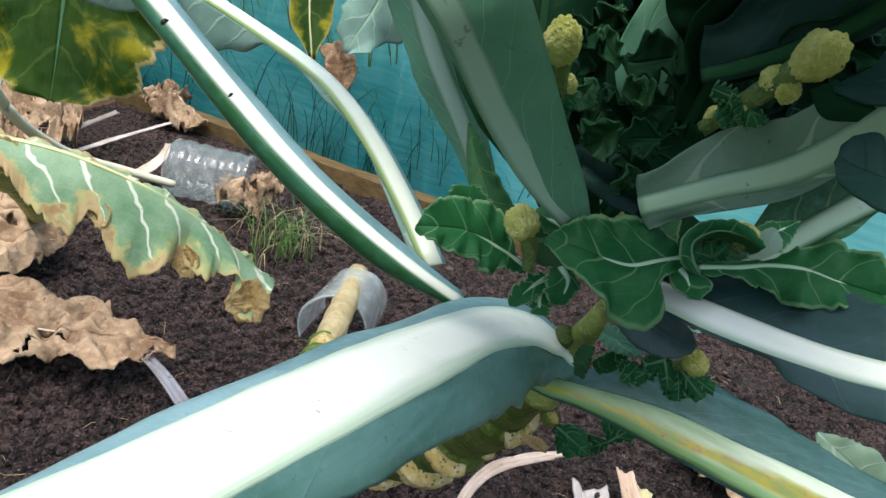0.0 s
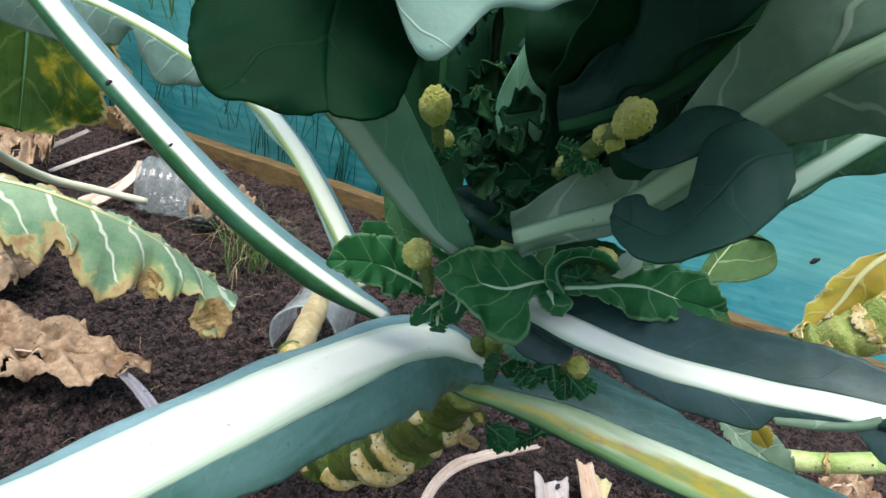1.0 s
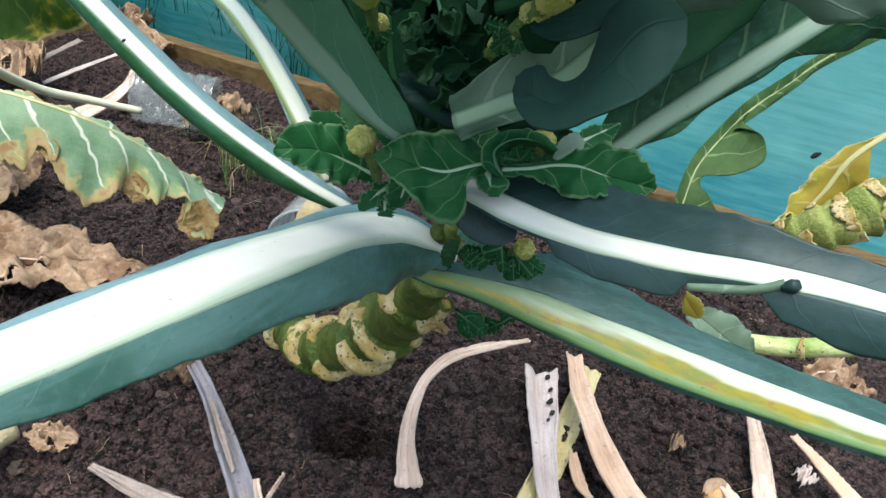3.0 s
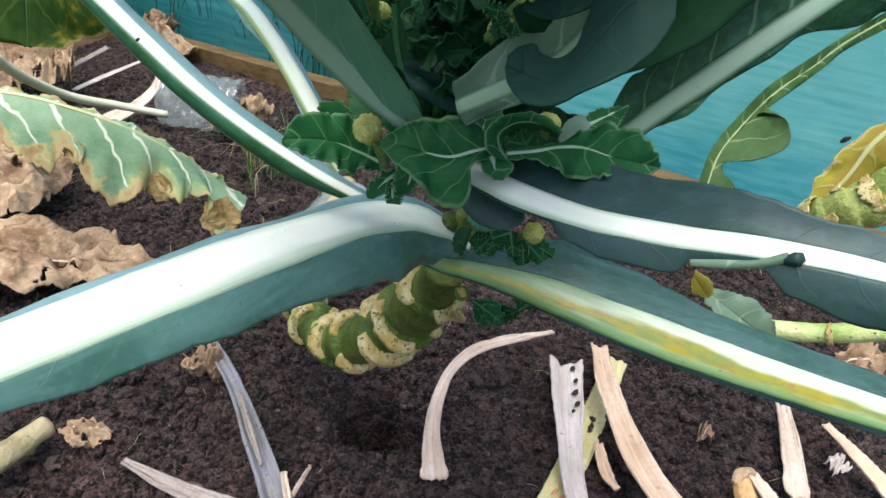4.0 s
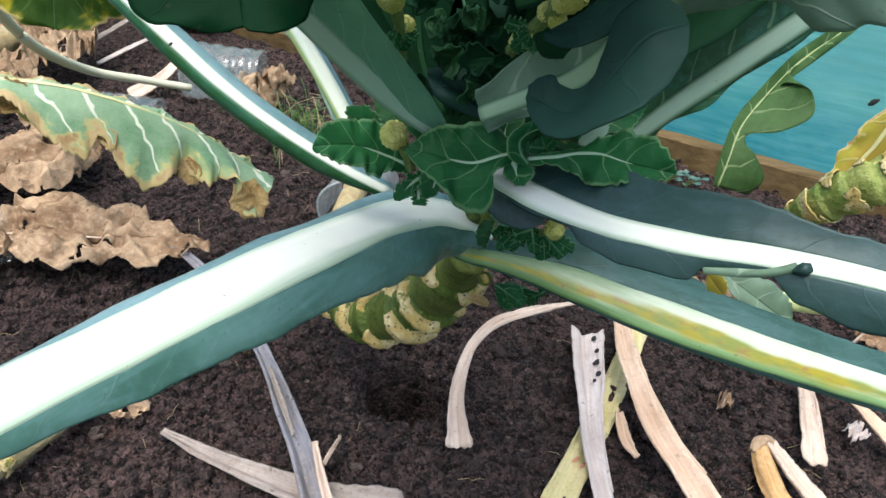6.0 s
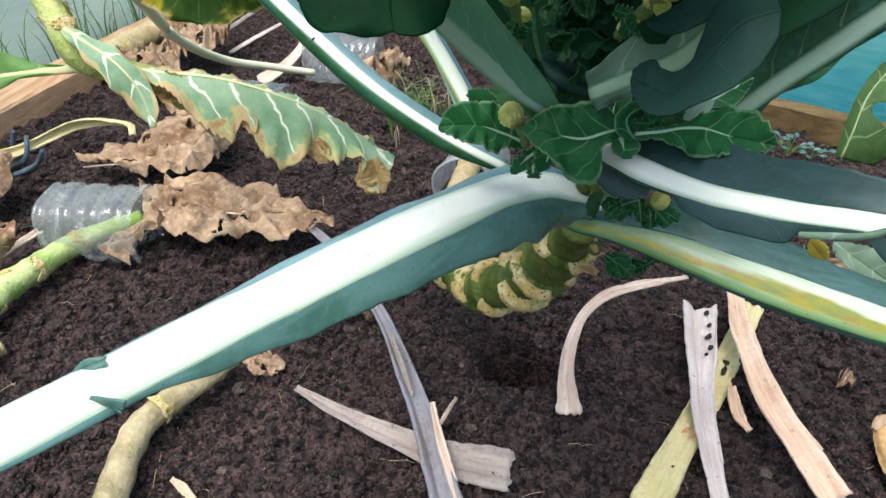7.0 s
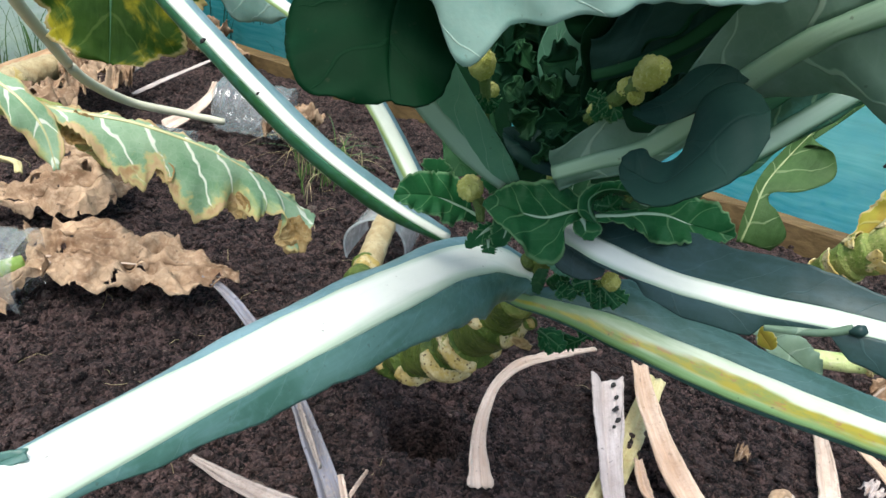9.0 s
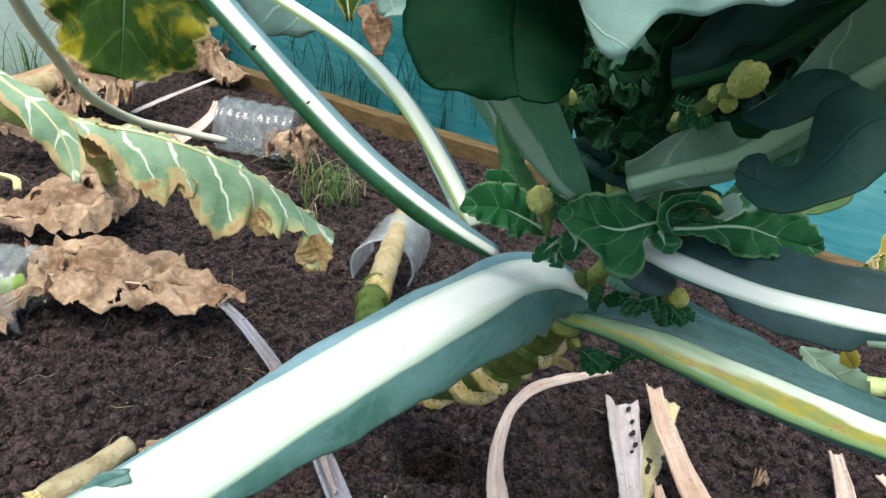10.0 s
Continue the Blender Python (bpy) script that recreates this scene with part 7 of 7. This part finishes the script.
dead_leaf("dead_leaf", (-0.1977, 1.183, 0.02), (0.12, 0.09), 10, "crumpled dry leaf spilling from a cut bottle", 6.0, 0.06, group="dead leaves", lobes=1)
dead_leaf("dead_leaf", (-0.4505, 1.576, 0.03), (0.20, 0.10), -20, "dry brown leaf draped on the back board", 7.0, 0.06, group="dead leaves", lobes=1)
dead_leaf("dead_leaf", (-0.083, 0.564, 0.01), (0.05, 0.04), 30, "small curled brown leaf scrap", 11.0, 0.03, group="leaf scraps")
dead_leaf("dead_leaf", (-0.1573, 0.4635, 0.008), (0.05, 0.035), 0, "lacy grey leaf scrap on the soil", 12.0, 0.02, group="leaf scraps")
dead_leaf("dead_leaf", (0.4405, 0.5379, 0.008), (0.035, 0.018), 60, "small tan leaf scrap on the soil", 13.0, 0.02, group="leaf scraps", res=30)
dead_leaf("dead_leaf", (0.6814, 0.6592, 0.015), (0.10, 0.08), 0, "dry tan leaf lying under a petiole", 14.0, 0.04, group="dead leaves")
dead_leaf("dead_leaf", (0.4739, 0.6985, 0.015), (0.14, 0.07), -20, "brown leaf lying under the low rib", 15.0, 0.03, group="dead leaves")
dead_leaf("dead_leaf", (0.569, 0.508, 0.008), (0.034, 0.024), 40, "small whitish curled leaf scrap on the soil", 21.0, 0.02, material=DRY_WHITE, group="leaf scraps", res=30)
strap("dry_leaf_strip", [(-0.7032, 0.7383, 0.03), (-0.6535, 0.8167, 0.03), (-0.6086, 0.8919, 0.04), (-0.5358, 0.9037, 0.04), (-0.5176, 0.8866, 0.03)], [(0, 0.03), (0.35, 0.012), (0.6, 0.018), (0.85, 0.014), (1, 0.010)], DRY_YELLOW, "twisted pale yellow dry leaf strip", "dry leaf", trough=0.35, twist=140, seed=12.0)

strap("dry_petiole", [(-0.5564, 0.4826, 0.012), (-0.5426, 0.537, 0.016), (-0.5284, 0.5859, 0.02), (-0.5155, 0.6341, 0.02)], [(0, 0.012), (0.5, 0.010), (1, 0.012)], DRY_PALE, "thin tan dry stem beside a bottle", seed=17.0, group="dry petioles")
strap("dry_leaf_scrap", [(-0.1919, 0.3189, 0.006), (-0.1765, 0.3092, 0.008), (-0.1586, 0.298, 0.005)], [(0, 0.003), (0.5, 0.006), (1, 0.004)], DRY_ORANGE, "narrow brown leaf scrap on the soil", "leaf scrap", seed=18.0)
tagged(tube("root_thread", [(-0.4852, 0.4707, 0.02), (-0.483, 0.442, 0.012), (-0.4499, 0.4014, 0.006), (-0.4195, 0.3706, 0.006), (-0.3942, 0.352, 0.004)], 0.0008, DRY_PALE, rough=0.2, count=40, sides=6), "thin pale root thread lying on the soil", "root")


def seedling(place, count, seed):
    """A weed seedling: small round leaflets on thread-like stems."""
    rng3 = random.Random(seed)
    weed = thing("weed_seedling", place, "small green weed seedling growing by the board", "weed")
    c = Vector(place)
    for k in range(count):
        a = rng3.uniform(0, 6.28)
        top = c + Vector((math.cos(a) * rng3.uniform(0.006, 0.035), math.sin(a) * rng3.uniform(0.006, 0.03), rng3.uniform(0.010, 0.030)))
        tube("stem", [c + Vector((0, 0, -0.004)), c.lerp(top, 0.5) + Vector((0, 0, 0.004)), top], 0.0006, BUD_STALK, weed, count=8, sides=6)
        out = Vector((math.cos(a), math.sin(a), 0.2)) * 0.006
        blade("leaflet", [top - out, top, top + out], {1: dict(width=[(0, 0.001), (0.5, 0.0036), (1, 0.0008)], fold=12), -1: dict(width=[(0, 0.001), (0.5, 0.0036), (1, 0.0008)], fold=12)}, BLADE_WAXY, weed, "", (0, -0.4, 0.9), None, 0.0001, 12, 4, seed=seed + k)
    return weed


seedling((0.5071, 1.06, 0), 14, 51)
seedling((0.5346, 1.046, 0), 9, 52)

# long fading petiole and twigs by the ribbed bottle
tagged(tube("faded_petiole", [(-0.4128, 0.7387, 0.3645), (-0.4186, 0.7786, 0.3117), (-0.4208, 0.8368, 0.2508), (-0.4208, 0.9107, 0.1773), (-0.405, 1.011, 0.1111), (-0.3545, 1.071, 0.08), (-0.2939, 1.112, 0.0573)], [(0, 0.0075), (0.5, 0.0070), (1, 0.006)], RIB_BLOND, rough=0.08, count=60, face=(0, -0.7, 0.7)), "long faded petiole arching down to a bottle", "petiole")
strap("dry_petiole", [(-0.3988, 1.137, 0.02), (-0.3737, 1.194, 0.03), (-0.3571, 1.238, 0.05), (-0.3655, 1.288, 0.06)], [(0, 0.03), (0.4, 0.02), (1, 0.008)], DRY_PALE, "pale dry petiole against a bottle's end", seed=14.0, group="dry petioles")
strap("dry_petiole", [(-0.5811, 1.285, 0.02), (-0.555, 1.38, 0.03), (-0.5192, 1.444, 0.05)], [(0, 0.014), (1, 0.012)], DRY_DUSK, "thin bleached twig-like petiole", seed=15.0, group="dry petioles")
strap("dry_petiole", [(-0.5236, 1.287, 0.012), (-0.4837, 1.402, 0.02), (-0.4373, 1.513, 0.03)], [(0, 0.009), (1, 0.006)], DRY_WHITE, "thin pale dry stem on the soil", seed=16.0, group="dry petioles")

tuft = thing("grass_tuft", (-0.1213, 1.105, 0), "thin green grass tuft growing in the soil", "grass")
rng = random.Random(21)
gr = Vector((-0.111, 1.074, 0))
grass_blades("green_clump", [(gr.x + rng.gauss(0, 0.025), gr.y + rng.gauss(0, 0.03), 0.0) for _ in range(75)], (0.05, 0.13), (0.05, -0.2, 0), GRASS, tuft, "", 0.0022, 22, "stuff", 1.25)
grass_blades("dry_clump", [(gr.x + rng.gauss(0, 0.035), gr.y + rng.gauss(0, 0.04), 0.0) for _ in range(35)], (0.06, 0.17), (0.02, -0.3, -0.2), GRASS_DRY, tuft, "straw-coloured dry blades", 0.0014, 23, "stuff", 1.3)

# ---- the neighbour with a fading leaf ----
left = thing("cabbage_plant", (-0.452, 1.023, 0), "neighbouring brassica plant with fading leaves", "plant")
LEFT_STEM = [(-0.452, 1.023, -0.01), (-0.27, 0.62, 0.226), (-0.232, 0.5, 0.304), (-0.2592, 0.461, 0.3326), (-0.2765, 0.4673, 0.3576), (-0.2975, 0.4825, 0.3835), (-0.3331, 0.5113, 0.4232)]
LEFT_R = [(0, 0.010), (0.5, 0.0085), (0.7, 0.0100), (1, 0.0115)]
left_stalk = tube("stalk", LEFT_STEM, LEFT_R, STALK_YELLOW, left, "green stalk with leaf scars", rough=0.15, rings=9, ring_depth=0.18, count=90)
scar_rings(left_stalk, LEFT_STEM, LEFT_R, 9, 0.55, 0.97, 5.0, 1.0, 1.05)
lamina(left, [(-0.219, 0.455, 0.332), (-0.202, 0.462, 0.327), (-0.157, 0.472, 0.321), (-0.111, 0.486, 0.303), (-0.079, 0.502, 0.28), (-0.055, 0.518, 0.253), (-0.029, 0.531, 0.228)],
       [(-0.221, 0.458, 0.333), (-0.205, 0.467, 0.328), (-0.159, 0.478, 0.321), (-0.113, 0.492, 0.303), (-0.081, 0.508, 0.28), (-0.056, 0.524, 0.253), (-0.029, 0.535, 0.228)],
       [(-0.219, 0.453, 0.33), (-0.203, 0.452, 0.325), (-0.185, 0.45, 0.315), (-0.171, 0.449, 0.299), (-0.156, 0.449, 0.286), (-0.143, 0.452, 0.283), (-0.137, 0.464, 0.29), (-0.129, 0.461, 0.283), (-0.12, 0.458, 0.267), (-0.107, 0.459, 0.256), (-0.094, 0.464, 0.258), (-0.086, 0.478, 0.263), (-0.08, 0.482, 0.259), (-0.067, 0.478, 0.251), (-0.055, 0.49, 0.254), (-0.046, 0.49, 0.246), (-0.047, 0.486, 0.227), (-0.034, 0.489, 0.219), (-0.028, 0.515, 0.229)],
       BLADE_FADED, RIB_YELLOW, [(0, 0.004), (0.2, 0.0030), (1, 0.0012)], "fading green leaf with scorched ragged brown margin", cup=0.05, ruffle=0.0045, waves=9, teeth=0.0050, tooth_count=38, seed=33.0, across=30, count=260, face=(0.0, -0.5, 0.9), roll=0.06)
for pts, wd, sd in (([(-0.14, 0.47, 0.291), (-0.132, 0.466, 0.287), (-0.13, 0.462, 0.28)], 0.014, 1.0), ([(-0.087, 0.486, 0.265), (-0.081, 0.482, 0.257), (-0.079, 0.48, 0.247)], 0.018, 2.0), ([(-0.043, 0.496, 0.245), (-0.038, 0.49, 0.232), (-0.035, 0.488, 0.217)], 0.030, 3.0), ([(-0.2, 0.462, 0.323), (-0.192, 0.462, 0.315), (-0.182, 0.462, 0.308)], 0.026, 4.0)):
    strap("scorched_curl", pts, [(0, wd * 0.6), (0.5, wd), (1, wd * 0.5)], DRY_GOLD, "brown scorched curl at the leaf margin", face=(0, -0.8, 0.5), parent=left, seed=sd, thickness=0.0008, trough=0.3)
leaf(left, [(-0.2658, 0.4557, 0.3594), (-0.2422, 0.4453, 0.3527), (-0.2183, 0.4379, 0.3415), (-0.2021, 0.4327, 0.3234), (-0.1921, 0.4237, 0.2985)],
     [(0, 0.004), (0.3, 0.0025), (1, 0.001)],
     {1: dict(width=[(0, 0.003), (0.3, 0.012), (0.6, 0.015), (0.85, 0.011), (1, 0.002)], fold=-6, curl=-20, wave=0.002, waves=4, ragged=0.1),
      -1: dict(width=[(0, 0.002), (0.3, 0.008), (0.6, 0.010), (0.85, 0.008), (1, 0.002)], fold=-10, curl=-20, wave=0.002, waves=4, ragged=0.1)},
     BLADE_FADED, RIB_YELLOW, "narrow fading lobe at the stalk", (0.1, -0.62, 0.8), (-0.1, -0.6, 0.85), 0.5, 0.5, 38.0, across=14, count=70)
lamina(left, [(-0.251, 0.458, 0.331), (-0.291, 0.46, 0.322), (-0.33, 0.46, 0.315), (-0.365, 0.46, 0.309), (-0.401, 0.46, 0.302)],
       [(-0.251, 0.459, 0.332), (-0.286, 0.462, 0.326), (-0.313, 0.468, 0.325), (-0.343, 0.475, 0.329), (-0.374, 0.475, 0.327), (-0.4, 0.47, 0.316)],
       [(-0.251, 0.457, 0.329), (-0.29, 0.458, 0.32), (-0.322, 0.455, 0.314), (-0.343, 0.448, 0.301), (-0.365, 0.445, 0.296), (-0.396, 0.45, 0.296)],
       BLADE_FRESH, RIB_YELLOW, [(0, 0.010), (0.4, 0.007), (1, 0.003)], "folded light green leaf on a pale petiole", cup=0.2, ruffle=0.004, waves=3, seed=34.0, roll=-0.2)
leaf(left, [(-0.2869, 0.7535, 0.4457), (-0.2877, 0.7426, 0.3838), (-0.2864, 0.7248, 0.32), (-0.2861, 0.7121, 0.2759)], [(0, 0.006), (1, 0.001)],
     {1: dict(width=[(0, 0.05), (0.4, 0.08), (0.75, 0.07), (0.92, 0.035), (1, 0.004)], fold=5, curl=-15, wave=0.006, waves=3), -1: dict(width=[(0, 0.05), (0.4, 0.09), (0.75, 0.075), (0.92, 0.035), (1, 0.004)], fold=5, curl=-15, wave=0.006, waves=3)},
     BLADE_SICK, RIB_LEAFLET, "drooping green leaf blotched yellow with a hole", (0.0, -0.95, 0.2), None, 0.2, 0.4, 35.0, across=20, count=80)

# ---- the neighbour on the netting side ----
right = thing("cabbage_plant", (0.6996, 0.8811, 0), "neighbouring brassica plant with yellowing leaves", "plant")
RIGHT_STEM = [(0.437, 0.5591, 0.2179), (0.4445, 0.5423, 0.2497), (0.4596, 0.5234, 0.279), (0.4859, 0.5171, 0.3014), (0.5275, 0.5149, 0.3328)]
RIGHT_R = [(0, 0.012), (0.4, 0.018), (1, 0.021)]
right_stalk = tube("stalk", RIGHT_STEM, RIGHT_R, STALK_MOSS, right, "yellow-green stalk with corky scars", rings=9, ring_depth=0.2, rough=0.2, count=90)
scar_rings(right_stalk, RIGHT_STEM, RIGHT_R, 12, 0.06, 0.94, 2.0, 0.7, 1.05)
RIGHT_SIDE = [(0.408, 0.493, 0.1799), (0.4551, 0.474, 0.1928), (0.4969, 0.4588, 0.2117), (0.5488, 0.4525, 0.2272)]
right_stem = tube("stem", RIGHT_SIDE, [(0, 0.008), (1, 0.0088)], STALK_LIME, right, "smooth pale green side stem", rings=3, ring_depth=0.06)
scar_rings(right_stem, RIGHT_SIDE, 0.0085, 2, 0.3, 0.62, 1.0, 0.6, 1.05)
leaf(right, [(0.5395, 0.5421, 0.4121), (0.513, 0.5461, 0.3775), (0.4827, 0.5463, 0.341), (0.4695, 0.5432, 0.3059), (0.448, 0.5403, 0.2694)], [(0, 0.006), (0.5, 0.005), (1, 0.002)],
     {1: dict(width=[(0, 0.0005), (0.42, 0.001), (0.52, 0.012), (0.75, 0.016), (0.95, 0.010), (1, 0.002)], fold=-10, curl=-30, wave=0.005, ragged=0.25), -1: dict(width=[(0, 0.0005), (0.42, 0.001), (0.52, 0.024), (0.75, 0.030), (0.95, 0.012), (1, 0.002)], fold=-5, curl=-20, wave=0.005, ragged=0.25)},
     BLADE_YELLOW, RIB_YELLOW, "yellow leaf with an orange-brown margin", (-0.2, -0.8, 0.5), None, 0.4, 0.5, 41.0)
lamina(right, [(0.39, 0.62, 0.22), (0.396, 0.63, 0.245), (0.406, 0.65, 0.271), (0.432, 0.68, 0.292), (0.473, 0.72, 0.319), (0.526, 0.76, 0.344), (0.569, 0.79, 0.369), (0.649, 0.84, 0.404)],
       [(0.386, 0.62, 0.219), (0.387, 0.63, 0.2455), (0.396, 0.65, 0.273), (0.422, 0.68, 0.2955), (0.463, 0.72, 0.3245), (0.517, 0.76, 0.3505), (0.5635, 0.79, 0.3745), (0.643, 0.84, 0.4095)],
       [(0.42, 0.615, 0.217), (0.43, 0.615, 0.236), (0.42, 0.63, 0.254), (0.412, 0.64, 0.258), (0.413, 0.645, 0.267), (0.439, 0.64, 0.275), (0.471, 0.65, 0.291), (0.468, 0.665, 0.312), (0.452, 0.685, 0.309), (0.452, 0.7, 0.298), (0.487, 0.72, 0.32), (0.535, 0.76, 0.341), (0.575, 0.79, 0.363), (0.659, 0.84, 0.395)],
       BLADE_LEAF, RIB_DRAB, [(0, 0.003), (0.5, 0.0032), (1, 0.004)], "narrow eaten green leaf with a rounded lobe", cup=0.04, ruffle=0.003, waves=4, seed=42.0, count=130)

# ---- far leaves of the large plant, hanging before the netting ----
leaf(plant, [(0.0703, 0.5171, 0.5896), (0.0373, 0.7019, 0.5564), (0.0044, 0.8035, 0.48), (-0.0065, 0.8028, 0.4239), (-0.0186, 0.7916, 0.3943), (-0.0305, 0.7821, 0.3691)], [(0, 0.008), (0.6, 0.006), (1, 0.002)],
     {1: dict(width=[(0, 0.001), (0.5, 0.004), (0.66, 0.034), (0.85, 0.036), (0.95, 0.02), (1, 0.003)], fold=0, curl=-20, wave=0.008, waves=7, ragged=0.2), -1: dict(width=[(0, 0.001), (0.5, 0.004), (0.66, 0.03), (0.85, 0.045), (0.95, 0.02), (1, 0.003)], fold=0, curl=-20, wave=0.008, waves=7, ragged=0.2)},
     BLADE_PALE, RIB_PALE, "pale lobed leaf hanging before the netting", (0, -0.95, 0.2), None, 0.3, 0.4, 51.0)
leaf(plant, [(0.0611, 0.5422, 0.5955), (-0.0295, 0.8009, 0.571), (-0.0953, 0.906, 0.4699), (-0.0892, 0.8871, 0.3997), (-0.0734, 0.861, 0.3405)], [(0, 0.008), (0.6, 0.005), (1, 0.002)],
     {1: dict(width=[(0, 0.001), (0.5, 0.003), (0.7, 0.024), (0.9, 0.022), (1, 0.004)], curl=-15, wave=0.004), -1: dict(width=[(0, 0.001), (0.5, 0.003), (0.7, 0.028), (0.9, 0.026), (1, 0.004)], curl=-15, wave=0.004)},
     BLADE_SICK, RIB_YELLOW, "yellow-green leaf hanging before the netting", (0, -0.95, 0.2), None, 0.3, 0.4, 52.0)
strap("dry_tip", [(-0.0537, 0.8685, 0.3628), (-0.0387, 0.8574, 0.3393), (-0.0333, 0.8444, 0.3094)], [(0, 0.03), (0.5, 0.034), (1, 0.012)], DRY_TAN, "dry brown leaf tip", face=(0, -1, 0.1), parent=plant, seed=53.0)

# small things by the side board
stalk_thing([(-0.7221, 1.129, 0.03), (-0.7095, 1.206, 0.035), (-0.6873, 1.313, 0.035)], [(0, 0.026), (0.6, 0.027), (1, 0.024)], STALK_STRAW, "thick pale cut stump lying beside the board", "cut stalk", 2, "cut_stalk", 71.0)
peg = thing("netting_peg", (-0.6647, 0.8147, 0), "slate-blue bent plastic peg stuck in the soil", "peg")
for pts in ([(-0.7062, 0.8657, 0.03), (-0.7174, 0.8662, 0)], [(-0.6482, 0.8222, 0.05), (-0.6477, 0.805, 0.022), (-0.6788, 0.8034, 0)], [(-0.6121, 0.8011, 0.04), (-0.6299, 0.7992, 0.015), (-0.6618, 0.7869, 0)]):
    pts = pts if len(pts) > 2 else [pts[0], tuple((Vector(pts[0]) + Vector(pts[1])) / 2), pts[1]]
    tube("prong", pts, [(0, 0.0035), (1, 0.0045)], PEG, peg, rough=0.1, count=20, sides=10)
scrap = tagged(spot("plant_scrap", None, (0.812, 1.092, 0.161), (0.009, 0.004), (-0.4, -0.9, 0.1), MOULD, "", 91.0), "tiny dark plant scrap caught on the netting", "scrap")

# fine straw and root fibres strewn on the soil
rng = random.Random(33)
fv, ff = [], []
for k in range(130):
    y = 0.27 + 1.0 * rng.random() ** 1.3
    x = rng.uniform(-0.3 - 0.5 * y, 0.3 + 0.5 * y)
    a, ln, w, bend = rng.uniform(0, 6.28), rng.uniform(0.008, 0.045) * (1.6 if k % 17 == 0 else 1), rng.uniform(0.0002, 0.0004), rng.uniform(-0.6, 0.6)
    base = len(fv)
    for j in range(6):
        v = j / 5
        px, py = x + ln * v * math.cos(a + bend * v), y + ln * v * math.sin(a + bend * v)
        pz = ground_height(px, py) + 0.0012 + 0.004 * math.sin(math.pi * v) * rng.random()
        nx, ny = -math.sin(a + bend * v) * w, math.cos(a + bend * v) * w
        fv += [(px - nx, py - ny, pz), (px, py, pz + w), (px + nx, py + ny, pz)]
        if j:
            b = base + 3 * j
            ff += [(b - 3, b - 2, b + 1, b), (b - 2, b - 1, b + 2, b + 1)]
tagged(mesh_object("plant_fibres", fv, ff, GRASS_DRY), "fine pale straw and root fibres on the soil", "plant debris", kind="stuff")
